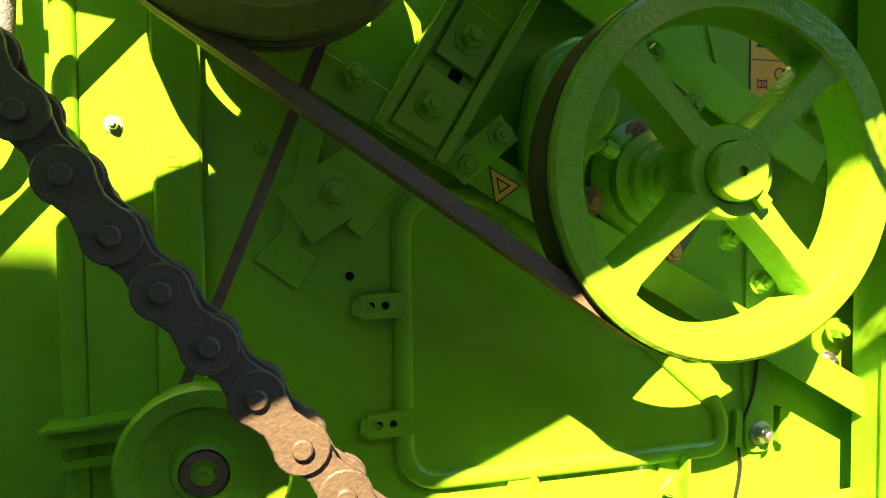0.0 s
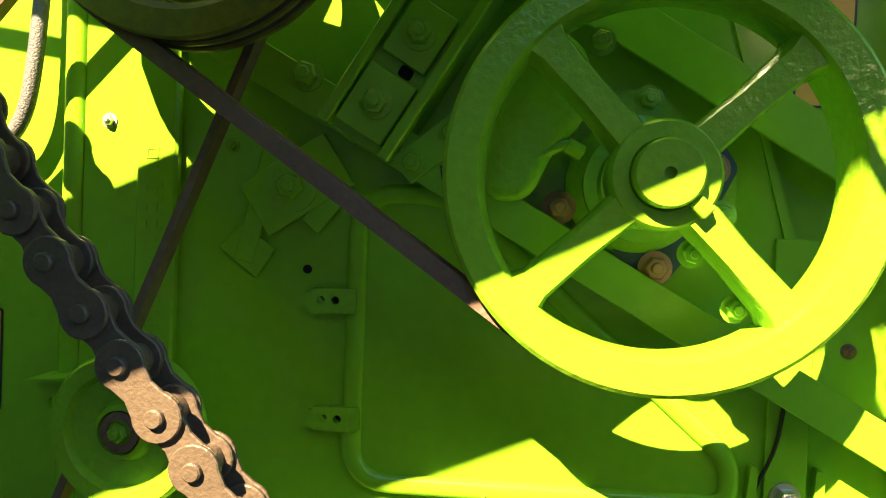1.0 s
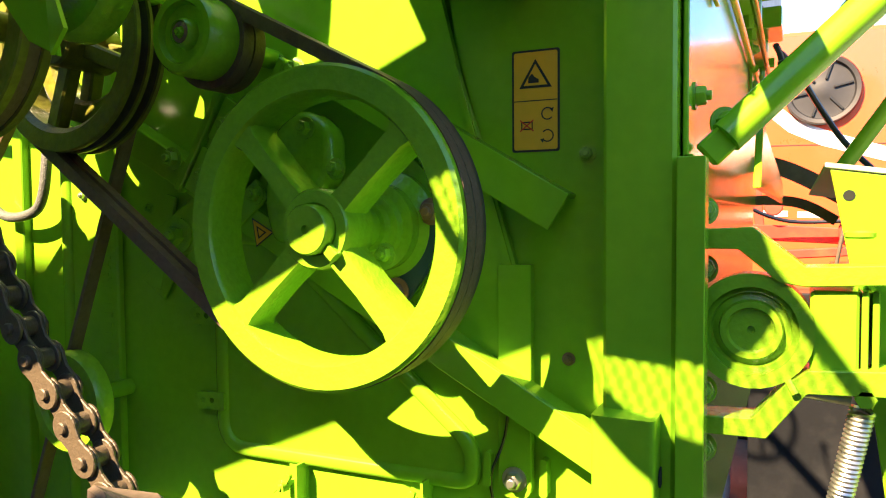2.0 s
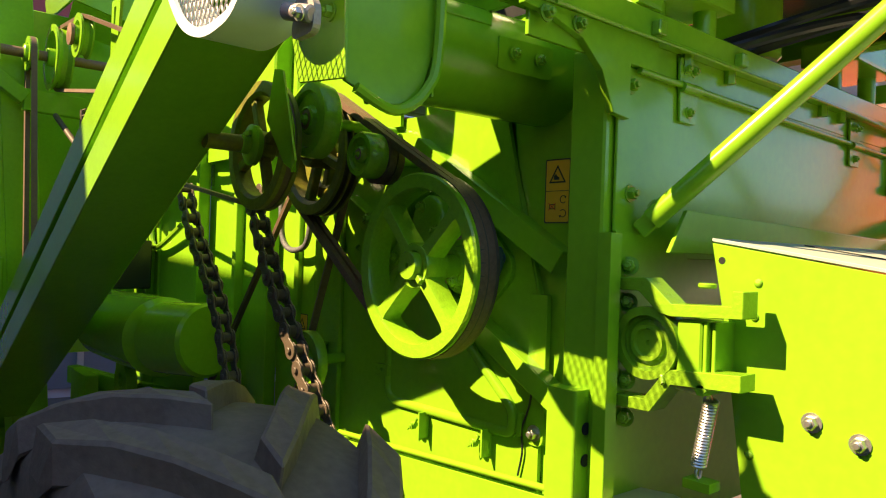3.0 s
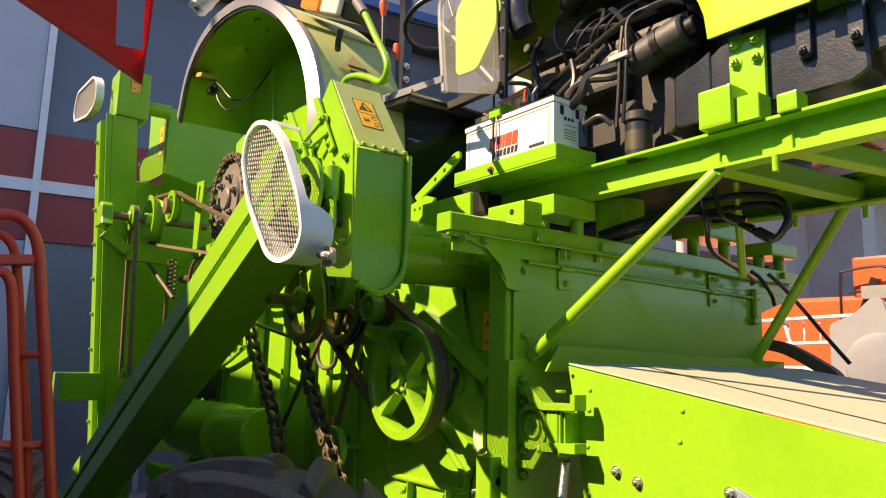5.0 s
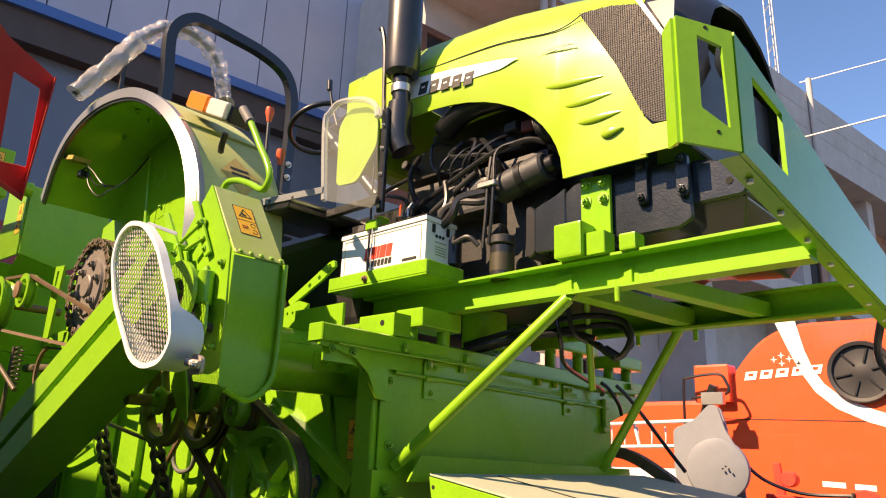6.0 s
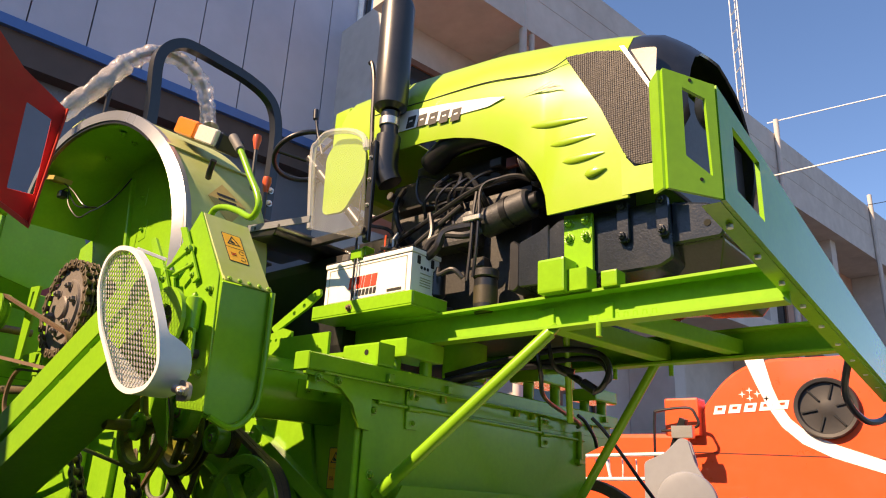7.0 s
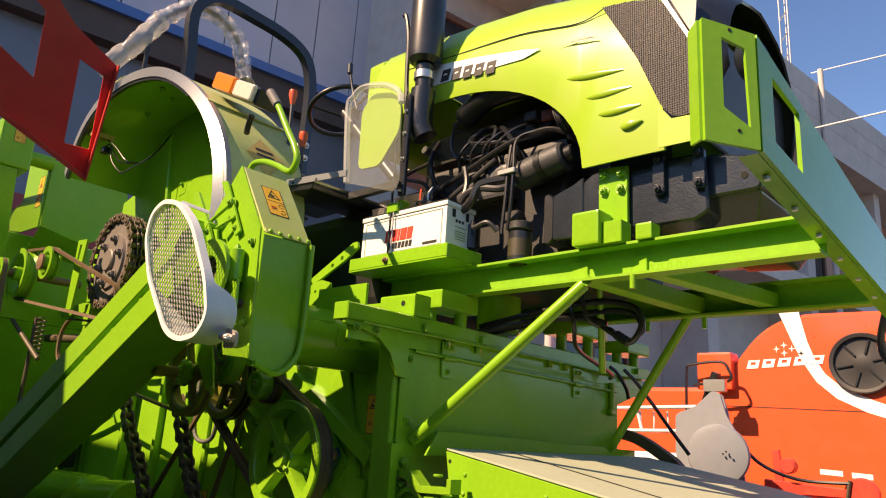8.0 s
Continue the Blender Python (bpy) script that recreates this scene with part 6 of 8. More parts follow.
sw = part("steering_wheel", lathe((-0.62, 1.46, 3.44), (-0.45, 0, 1), [(0.185 + 0.014 * math.cos(radians(a)), 0.014 * math.sin(radians(a))) for a in range(0, 360, 36)], 48, closed=True), BLACK, tractor)
for a in (90, 210, 330):
    aa, bb_, nn = basis((-0.45, 0, 1))
    c = Vector((-0.62, 1.46, 3.44))
    part("wheel_spoke", rod(c - nn * 0.04, c + (aa * math.cos(radians(a)) + bb_ * math.sin(radians(a))) * 0.18, 0.009, 8), BLACK, sw)
part("steering_column", rod((-0.60, 1.46, 3.42), (-0.15, 1.46, 2.95), 0.03, 16), BLACK, tractor)
part("throttle_lever", tube([(-0.30, 1.30, 3.30), (-0.34, 1.29, 3.42), (-0.36, 1.28, 3.52)], 0.007, 8), BLACK, tractor)
part("lever_knob", rod((-0.36, 1.28, 3.50), (-0.365, 1.28, 3.56), 0.014, 12, bevel=0.004), BLACK, tractor)
part("seat", box(-1.05, -0.72, 1.25, 1.68, 2.95, 3.06, 0.04, 3), BLACK, tractor)

# roll bar, a flat-topped hoop of square tube
rb = thing("roll_bar", (-1.1, 1.17, 2.9), "satin black square-tube roll bar behind the seat", "roll bar")
hoop = [(-1.1, 0.79, 3.37), (-1.1, 0.785, 3.60), (-1.1, 0.765, 3.84), (-1.1, 0.80, 3.95), (-1.1, 0.88, 4.02), (-1.1, 0.97, 4.035), (-1.1, 1.13, 4.03), (-1.1, 1.29, 4.02), (-1.1, 1.43, 3.985), (-1.1, 1.51, 3.92), (-1.1, 1.55, 3.80), (-1.1, 1.56, 3.62), (-1.1, 1.555, 3.30), (-1.1, 1.55, 2.95)]
part("hoop", sweep_along(curve_points(hoop, 4), [(-0.027, -0.027), (0.027, -0.027), (0.027, 0.027), (-0.027, 0.027)], up=(1, 0, 0)), mat("dark slate roll bar paint", (0.016, 0.019, 0.024), 0.35, grain=0.1, bump=0.05, coat=0.3), rb)
part("foot_plate", box(-1.16, -1.04, 0.74, 0.86, 3.362, 3.374, 0.002), BLACK, rb)
part("foot_plate", box(-1.16, -1.04, 1.49, 1.61, 2.93, 2.945, 0.002), BLACK, rb)
for z in (3.30, 3.38):
    bolt(rb, (-1.066, 1.55, z), (1, 0, 0), 0.014, STEEL)

# hand rail wrapped in film
hr = thing("hand_rail", (-1.2, 0.8, 3.4), "hand rail wrapped in crumpled clear packing film", "hand rail")
line = [(-1.2, 0.40, 3.40), (-1.2, 0.50, 3.56), (-1.2, 0.575, 3.68), (-1.2, 0.64, 3.80), (-1.2, 0.72, 3.90), (-1.2, 0.80, 3.965), (-1.19, 0.884, 3.985), (-1.17, 0.97, 3.96), (-1.15, 1.05, 3.89), (-1.13, 1.09, 3.79), (-1.10, 1.10, 3.68), (-1.07, 1.105, 3.60)]
part("rail_tube", tube(line, 0.014, 10), BLACK, hr)


def crumpled(pts, r, seed):
    """A loose sleeve of film round a line: folds along and across it."""
    bm = tube(pts, r, 28, 26)
    rng = random.Random(seed)
    bm.normal_update()
    waves = [(Vector((rng.uniform(-1, 1), rng.uniform(-1, 1), rng.uniform(-1, 1))).normalized() * rng.uniform(18, 70), rng.uniform(0, 6.28)) for _ in range(9)]
    for v in bm.verts:
        h = sum(abs(math.sin(v.co.dot(k) + p)) for k, p in waves) / len(waves) - 0.62
        g = sum(math.sin(v.co.dot(k) * 0.3 + p) for k, p in waves[:4]) / 4
        v.co += v.normal * (h * 0.045 + g * 0.008)
    return bm


for seg_pts, seed in ((line[:4], 3), (line[3:], 8)):
    bm = crumpled(seg_pts, 0.044, seed)
    bm.normal_update()
    part("film_wrap", bm, FILM, hr, "crumpled cling film", smooth=35)
part("support_post", rod((-1.2, 0.60, 3.40), (-1.2, 0.605, 3.72), 0.012, 10), BLACK, hr)

# fender furniture
ind = thing("indicator_lamp", (-0.30, 0.60, 3.10), "amber and clear indicator lamp on the fender", "indicator lamp")
iu, iv = Vector((0.395, -0.02, -0.195)).normalized(), Vector((0.195, 0.0, 0.395)).normalized()
io = Vector((-0.385, 0.60, 3.155))
place_i = lambda u, v, d: io + iu * u + iv * v + Vector((0, -d, 0))
part("lamp_body", slab([(0.0, -0.022), (0.42, -0.022), (0.42, 0.048), (0.0, 0.048)], lambda u, v, d: place_i(u, v, d - 0.10), 0.10, bevel=0.006), BLACK, ind)
part("amber_lens", slab(rounded([(0.03, -0.016), (0.23, -0.016), (0.23, 0.055), (0.03, 0.055)], 0.01), lambda u, v, d: place_i(u, v, d), 0.03, bevel=0.006), AMBER, ind)
part("clear_lens", slab(rounded([(0.235, -0.016), (0.41, -0.016), (0.41, 0.050), (0.235, 0.050)], 0.01), lambda u, v, d: place_i(u, v, d), 0.022, bevel=0.005), mat("dusty clear lens", (0.62, 0.60, 0.52), 0.25, grain=0.1, size=120, bump=0.2, coat=0.4), ind)
lev = thing("hand_lever", (0.1, 0.55, 2.66), "bent lime green hand lever with black grip", "lever")
part("rod", tube([(0.07, 0.55, 2.645), (0.10, 0.55, 2.672), (0.17, 0.55, 2.662), (0.25, 0.55, 2.630), (0.33, 0.55, 2.592), (0.362, 0.55, 2.625), (0.34, 0.55, 2.68), (0.285, 0.55, 2.755), (0.215, 0.55, 2.855), (0.17, 0.55, 2.905)], 0.0115, 12), GREEN, lev)
part("grip", rod((0.205, 0.55, 2.868), (0.140, 0.55, 2.942), 0.017, 16, bevel=0.004), mat("worn grey rubber grip", (0.12, 0.12, 0.12), 0.6, grain=0.1, bump=0.3), lev)
for k, (p, q, m) in enumerate((((-0.165, 0.85, 2.90), (-0.175, 0.85, 3.11), REDKNOB), ((-0.085, 0.87, 2.70), (-0.09, 0.87, 2.90), REDKNOB))):
    gl = thing("gear_lever", p, "gear lever with a red plastic knob", "lever", "gear levers")
    part("stick", rod(p, q, 0.008, 8), BLACK, gl)
    part("knob", lathe(q, Vector(q) - Vector(p), [(0, -0.012), (0.009, -0.006), (0.013, 0.015), (0.019, 0.040), (0.017, 0.060), (0, 0.068)], 20), m, gl)
part("fender_handle", tube([(-0.075, 0.60, 2.855), (-0.045, 0.585, 2.868), (-0.01, 0.575, 2.90)], 0.012, 10), BLACK, fender)
def on_fender(a, y, d=0.0):
    t = radians(a)
    return Vector((FC[0] + (arch_r(a) - 0.007 + d) * math.cos(t), y, FC[1] + (arch_r(a) - 0.007 + d) * math.sin(t)))
part("round_decal", slab([(0.085 * math.cos(radians(k * 90)), 5.0 * math.sin(radians(k * 90))) for k in range(4)], lambda u, v, d: on_fender(20 + v, 0.69 + u, 0.001 + d), 0.001), mat("faded tan decal", (0.42, 0.33, 0.10), 0.5, grain=0.15, bump=0), fender, "faded diamond decal")
for k, z in enumerate((-1.4, 0.0, 1.4)):
    part("decal_bar", slab([(-0.04, z - 0.3), (0.04, z - 0.3), (0.04, z + 0.3), (-0.04, z + 0.3)], lambda u, v, d: on_fender(20 + v, 0.69 + u, 0.0022 + d), 0.0006), INK, fender)
part("fender_rib", slab([(0.0, 33), (0.36, 33), (0.36, 34), (0.0, 34)], lambda u, v, d: on_fender(v, 0.50 + u, d), 0.010), DUSTY, fender)
part("fender_rib", slab([(0.0, 88), (0.36, 88), (0.36, 95), (0.0, 95)], lambda u, v, d: on_fender(v, 0.50 + u, d), 0.05), DUSTY, fender)
part("lamp_bracket", slab([(-1.56, 3.19), (-1.41, 3.15), (-1.40, 3.17), (-1.55, 3.21)], at_y(0.60), 0.09), mat("ochre primer patch", (0.42, 0.30, 0.06), 0.6, grain=0.1), fender)
for pts in ([(-1.606, 0.58, 3.267), (-1.53, 0.58, 3.20), (-1.43, 0.58, 3.152), (-1.33, 0.59, 3.09), (-1.22, 0.61, 3.00), (-1.22, 0.67, 3.01)],
            [(-1.43, 0.60, 3.121), (-1.40, 0.60, 3.05), (-1.335, 0.61, 2.985), (-1.268, 0.62, 2.951), (-1.236, 0.65, 2.985), (-1.219, 0.68, 3.011), (-1.201, 0.74, 3.087), (-1.242, 0.82, 3.226)],
            [(-1.47, 0.58, 3.12), (-1.42, 0.59, 3.13), (-1.36, 0.60, 3.06), (-1.29, 0.61, 3.01), (-1.225, 0.66, 3.005)]):
    part("wire", tube(pts, 0.0038, 6), BLACK, fender)
part("connector", box(-1.495, -1.455, 0.57, 0.61, 3.09, 3.13, 0.006), BLACK, fender)
part("wall_rib", bar((-1.29, 0.858, 3.25), (-1.17, 0.858, 2.60), 0.02, 0.045, (0, 1, 0), 0.006), GREEN, fender)
for x, z in ((-1.137, 3.109), (-1.08, 2.925)):
    q = part("wall_plate", slab(rounded([(x - 0.04, z - 0.06), (x + 0.025, z - 0.05), (x + 0.025, z + 0.05), (x - 0.04, z + 0.06)], 0.006), at_y(0.864), 0.006, bevel=0.001), GREEN, fender)
    bolt(q, (x - 0.01, 0.858, z), (0, -1, 0), 0.010)
for x in (-0.62, -0.47):
    part("liner_rib", box(x, x + 0.035, 0.80, 0.862, 2.0, 3.2 if x < -0.5 else 2.95, 0.006), GREEN, fender)
for p in ((-1.0, 0.70, 3.37), (-0.75, 0.70, 3.28), (-0.55, 0.70, 3.13), (-1.3, 0.7, 3.36), (-0.9, 0.60, 3.36), (-0.62, 0.6, 3.19)):
    d = Vector((p[0] - FC[0], 0, p[2] - FC[1])).normalized()
    q = Vector((FC[0], p[1], FC[1])) + d * (arch_r(math.degrees(math.atan2(d.z, d.x))) - 0.043)
    bolt(fender, q, -d, 0.011)

# chute details
for u, v in ((0.445, 2.29), (0.455, 2.05)):
    bolt(chute, (u, 0.378, v), (0, -1, 0), 0.010)
part("cover_strip", slab([(0.385, -0.008), (0.548, -0.008), (0.548, 0.012), (0.385, 0.012)], lambda u, v, d: (0.4945 - v * 0.58 + d * 0.8, u, 2.318 + v * 0.82 + d * 0.58), 0.004), DUSTY, chute)
for k in range(5):
    rivet(chute, (0.499, 0.400 + 0.034 * k, 2.321), (0.8, 0, 0.58), 0.008)
strap = part("strap_plate", slab(rounded([(0.233, 2.518), (0.268, 2.513), (0.389, 2.329), (0.361, 2.317)], 0.004), at_y(0.372), 0.008, bevel=0.001), GREEN, chute)
bolt(strap, (0.312, 0.372, 2.432), (0, -1, 0), 0.013)
bolt(strap, (0.356, 0.372, 2.344), (0, -1, 0), 0.010)
part("adjuster_rod", rod((0.222, 0.345, 2.372), (0.306, 0.362, 2.424), 0.006, 10), GREEN_CAST, chute)
part("adjuster_rod", rod((0.283, 0.345, 2.349), (0.352, 0.362, 2.378), 0.006, 10), GREEN_CAST, chute)
part("lever_arm", slab(rounded([(0.118, 2.495), (0.150, 2.49), (0.245, 2.37), (0.322, 2.25), (0.295, 2.245), (0.195, 2.36)], 0.006), at_y(0.342), 0.010, bevel=0.001), GREEN, chute)
part("lever_arm", slab(rounded([(0.238, 2.352), (0.278, 2.346), (0.300, 2.285), (0.322, 2.235), (0.285, 2.225)], 0.006), at_y(0.355), 0.008, bevel=0.001), GREEN, chute)
part("pivot_pin", rod((0.235, 0.33, 2.362), (0.235, 0.38, 2.362), 0.014, 14, bevel=0.003), GREEN_CAST, chute)
boss = part("pivot_boss", rod((0.408, 0.356, 2.165), (0.404, 0.356, 2.266), 0.0235, 24, bevel=0.003), GREEN, chute)
bolt(boss, (0.404, 0.356, 2.266), (0, 0, 1), 0.010)
for (x, z), R in (((0.385, 2.165), 0.038), ((0.425, 2.105), 0.030), ((0.345, 2.235), 0.024)):
    w = part("small_sprocket", slab([(x + R * (1 + 0.14 * (k % 4 < 2)) * math.cos(k * math.pi / 22), z + R * (1 + 0.14 * (k % 4 < 2)) * math.sin(k * math.pi / 22)) for k in range(44)], at_y(0.318), 0.012), CHAIN, chute, "oily dark toothed wheel")
    part("hub", rod((x, 0.305, z), (x, 0.384, z), R * 0.45, 16, bevel=0.002), CHAIN, w)
part("bracket", slab(rounded([(0.36, 2.18), (0.455, 2.172), (0.462, 2.09), (0.435, 2.045), (0.40, 2.10)], 0.012), at_y(0.348), 0.010, bevel=0.001), GREEN_CAST, chute)
c0 = Vector((0.488, 0.50, 2.315))
cu, cv, cn = Vector((0, 1, 0)), Vector((-0.577, 0, 0.817)), Vector((0.817, 0, 0.577))
warning_label(lambda u, v, d: c0 + cu * (u - 0.038) + cv * (0.155 + v) + cn * (0.0062 + d), 0.070, 0.130, "yellow warning label on the dusty chute cover")
ctl = thing("control_arm", (0.3, 0.8, 2.24), "lime green drilled adjusting arm beside the auger tube", "lever arm")
part("arm", slab(rounded([(0.18, 2.285), (0.20, 2.265), (0.36, 2.332), (0.43, 2.372), (0.425, 2.395), (0.40, 2.392)], 0.008), at_y(0.80), 0.010, [circle(0.30, 2.324, 0.008, 10), circle(0.35, 2.345, 0.008, 10), circle(0.40, 2.377, 0.008, 10)]), GREEN, ctl)
part("base_bracket", slab(rounded([(0.15, 2.16), (0.31, 2.16), (0.31, 2.26), (0.26, 2.275), (0.15, 2.25)], 0.006), at_y(0.79), 0.010, [circle(0.20 + 0.03 * k, 2.235, 0.006, 8) for k in range(3)]), GREEN, ctl)
part("grease_hub", lathe((0.12, 0.80, 2.27), (0.2, -1, 0), [(0, 0), (0.035, 0), (0.035, 0.02), (0.05, 0.022), (0.05, 0.036), (0.03, 0.04), (0.03, 0.06), (0, 0.06)], 20), RUSTY, ctl)

# ---- engine under the bonnet arch ----
def engine_bits():
    eng = thing("engine", (0.65, 1.4, 2.30), "grimy dark diesel engine with pipes and filters", "engine")
    part("cylinder_head", box(0.28, 1.08, 1.24, 1.60, 2.84, 2.96, 0.02, 2), ENGINE, eng)
    part("block_face", box(0.30, 0.98, 1.22, 1.30, 2.36, 2.80, 0.02, 2), ENGINE, eng)
    part("rocker_cover", box(0.34, 1.02, 1.30, 1.54, 2.96, 3.06, 0.03, 3), BLACK, eng)
    part("intake_duct", tube([(0.55, 1.16, 2.96), (0.70, 1.13, 3.00), (0.88, 1.14, 2.99), (1.02, 1.17, 2.92), (1.08, 1.2, 2.80)], 0.045, 14), BLACK, eng)
    part("starter", rod((0.82, 1.16, 2.66), (1.02, 1.16, 2.70), 0.052, 24, bevel=0.008), mat("dull grey cast metal", (0.07, 0.073, 0.077), 0.45, 0.4, grain=0.2, size=120, bump=0.3), eng)
    part("starter_band", lathe((0.93, 1.16, 2.682), (1, 0, 0.2), [(0.053, -0.012), (0.056, -0.012), (0.056, 0.012), (0.053, 0.012)], 24, closed=True), BLACK, eng)
    part("starter_cap", rod((1.02, 1.16, 2.70), (1.05, 1.16, 2.706), 0.030, 20, bevel=0.004), BLACK, eng)
    part("alternator", rod((1.00, 1.15, 2.83), (1.09, 1.15, 2.85), 0.055, 20, bevel=0.01), ENGINE, eng)
    for k in range(6):
        part("fin", rod((1.005 + 0.015 * k, 1.15, 2.831 + 0.003 * k), (1.009 + 0.015 * k, 1.15, 2.832 + 0.003 * k), 0.058, 20), ENGINE, eng)
    part("injection_pump", box(0.52, 0.78, 1.14, 1.23, 2.60, 2.72, 0.015, 2), MATS["dull grey cast metal"], eng)
    for k in range(4):
        part("injector_pipe", tube([(0.55 + 0.06 * k, 1.16, 2.72), (0.56 + 0.06 * k, 1.13, 2.79), (0.60 + 0.07 * k, 1.15, 2.85), (0.58 + 0.10 * k, 1.25, 2.90)], 0.006, 7), BLACK, eng)
    part("fuel_filter", rod((0.86, 1.13, 2.33), (0.86, 1.13, 2.45), 0.040, 24, bevel=0.006), BLACK, eng)
    part("filter_head", rod((0.86, 1.13, 2.45), (0.86, 1.13, 2.48), 0.044, 24, bevel=0.004), ENGINE, eng)
    part("filter_label", lathe((0.86, 1.13, 2.36), (0, 0, 1), [(0.0405, 0), (0.0408, 0), (0.0408, 0.06), (0.0405, 0.06)], 24, closed=True), mat("yellowed label", (0.045, 0.04, 0.02), 0.5, grain=0.2, size=200), eng)
    part("filter_bowl", rod((0.66, 1.11, 2.40), (0.66, 1.11, 2.50), 0.032, 18, bevel=0.01), BLACK, eng)
    hoses = [
        [(0.64, 1.06, 2.50), (0.66, 1.05, 2.58), (0.72, 1.06, 2.61), (0.80, 1.08, 2.60), (0.84, 1.12, 2.62)],
        [(0.50, 1.04, 2.55), (0.56, 1.03, 2.54), (0.63, 1.05, 2.53), (0.70, 1.05, 2.56), (0.73, 1.06, 2.62), (0.82, 1.09, 2.635)],
        [(0.60, 1.03, 2.38), (0.60, 1.03, 2.44), (0.585, 1.03, 2.52), (0.52, 1.04, 2.58), (0.44, 1.05, 2.61)],
        [(0.81, 1.09, 2.44), (0.825, 1.085, 2.56), (0.83, 1.085, 2.66), (0.83, 1.10, 2.76)],
        [(0.835, 1.09, 2.45), (0.85, 1.085, 2.56), (0.855, 1.085, 2.66), (0.85, 1.10, 2.77), (0.90, 1.12, 2.80), (1.0, 1.14, 2.79)],
        [(0.30, 1.14, 2.62), (0.45, 1.12, 2.66), (0.62, 1.12, 2.72), (0.80, 1.12, 2.78), (0.95, 1.13, 2.80), (1.02, 1.15, 2.78)],
        [(0.32, 1.13, 2.55), (0.48, 1.12, 2.60), (0.60, 1.12, 2.66), (0.74, 1.13, 2.74)],
        [(0.40, 1.18, 2.90), (0.42, 1.12, 2.80), (0.44, 1.14, 2.70), (0.50, 1.2, 2.62)],
        [(0.62, 1.10, 2.72), (0.65, 1.08, 2.64), (0.64, 1.06, 2.55), (0.62, 1.08, 2.46)],
        [(0.69, 1.08, 2.50), (0.71, 1.06, 2.47), (0.77, 1.06, 2.48), (0.80, 1.08, 2.45)],
    ]
    for k, h in enumerate(hoses):
        part("hose", tube(h, (0.013, 0.016, 0.013, 0.006, 0.006, 0.010, 0.009, 0.011, 0.010, 0.008)[k], 8), BLACK if k % 3 else mat("grey rubber hose", (0.035, 0.036, 0.038), 0.45, grain=0.15, bump=0.15), eng)
    part("pipe_clip", box(0.795, 0.87, 1.07, 1.095, 2.645, 2.665, 0.003), STEEL, eng)
    part("red_tag", box(0.90, 0.95, 1.17, 1.19, 2.86, 2.90, 0.004), mat("dull red tag", (0.20, 0.05, 0.04), 0.6), eng)
    for k in range(4):
        part("battery_wire", tube([(0.46 + 0.012 * k, 1.05, 2.56), (0.46 + 0.02 * k, 1.04, 2.61), (0.44 + 0.02 * k, 1.06, 2.66 - 0.01 * k), (0.40 + 0.03 * k, 1.10, 2.68)], 0.004, 6), (REDKNOB, BLACK, WHITE, BLACK)[k], eng)
    rng2 = random.Random(11)
    for k in range(34):
        x, z, y = rng2.uniform(0.30, 1.05), rng2.uniform(2.36, 2.90), rng2.uniform(1.17, 1.24)
        s = rng2.uniform(0.015, 0.045)
        if k % 2:
            part("engine_fitting", box(x, x + s * 1.6, y, y + 0.09, z, z + s, 0.004), ENGINE if k % 4 else BLACK, eng)
        else:
            part("engine_fitting", rod((x, y + 0.08, z), (x + rng2.uniform(-0.02, 0.02), y - 0.01, z + rng2.uniform(-0.02, 0.02)), s * 0.5, 12, bevel=0.003), ENGINE if k % 4 else MATS["dull grey cast metal"], eng)
    for k in range(10):
        x, z = rng2.uniform(0.30, 0.7), rng2.uniform(2.5, 2.95)
        part("hose", tube([(x, 1.2, z), (x + rng2.uniform(-0.1, 0.12), 1.15, z - rng2.uniform(0, 0.1)), (x + rng2.uniform(-0.1, 0.2), 1.14, z - 0.12), (x + rng2.uniform(0, 0.2), 1.2, z - rng2.uniform(0.1, 0.25))], rng2.uniform(0.005, 0.011), 7), BLACK, eng)
    part("far_side_cover", box(0.15, 1.10, 1.60, 1.80, 2.40, 2.98, 0.02), BLACK, eng)


engine_bits()

# hydraulic hoses under the rails
hyd = thing("hydraulic_lines", (0.95, 1.45, 2.1), "bundle of black hydraulic hoses looping below the rails", "hoses")
for k, pts in enumerate((
        [(0.60, 1.25, 2.16), (0.80, 1.35, 2.22), (0.95, 1.45, 2.26), (1.06, 1.5, 2.25), (1.11, 1.5, 2.20), (1.09, 1.5, 2.14), (1.05, 1.5, 2.12), (0.99, 1.5, 2.16), (0.93, 1.5, 2.20)],
        [(0.58, 1.3, 2.14), (0.80, 1.4, 2.20), (0.98, 1.5, 2.235), (1.07, 1.52, 2.22), (1.10, 1.52, 2.17), (1.085, 1.52, 2.15)],
        [(0.62, 1.2, 2.13), (0.78, 1.32, 2.18), (0.92, 1.42, 2.20), (1.0, 1.46, 2.18)],
        [(0.90, 1.36, 2.34), (0.92, 1.35, 2.24), (0.93, 1.36, 2.16), (0.86, 1.5, 2.10), (0.76, 1.9, 2.06), (0.70, 2.0, 2.05)],
        [(0.94, 1.38, 2.34), (0.95, 1.38, 2.25), (0.96, 1.40, 2.19), (0.98, 1.44, 2.17)],
        [(0.70, 2.12, 2.10), (0.74, 2.15, 2.05), (0.80, 2.2, 1.95), (0.86, 2.22, 1.86), (0.95, 2.2, 1.76)],
        [(0.69, 2.02, 2.10), (0.70, 2.06, 2.08), (0.71, 2.12, 2.02), (0.70, 2.16, 1.98)])):
    part("hose", tube(pts, 0.011 if k < 3 else 0.008, 8), BLACK, hyd)
part("coupling", rod((1.06, 1.5, 2.118), (1.01, 1.5, 2.150), 0.017, 8, bevel=0.002), BLACK, hyd)
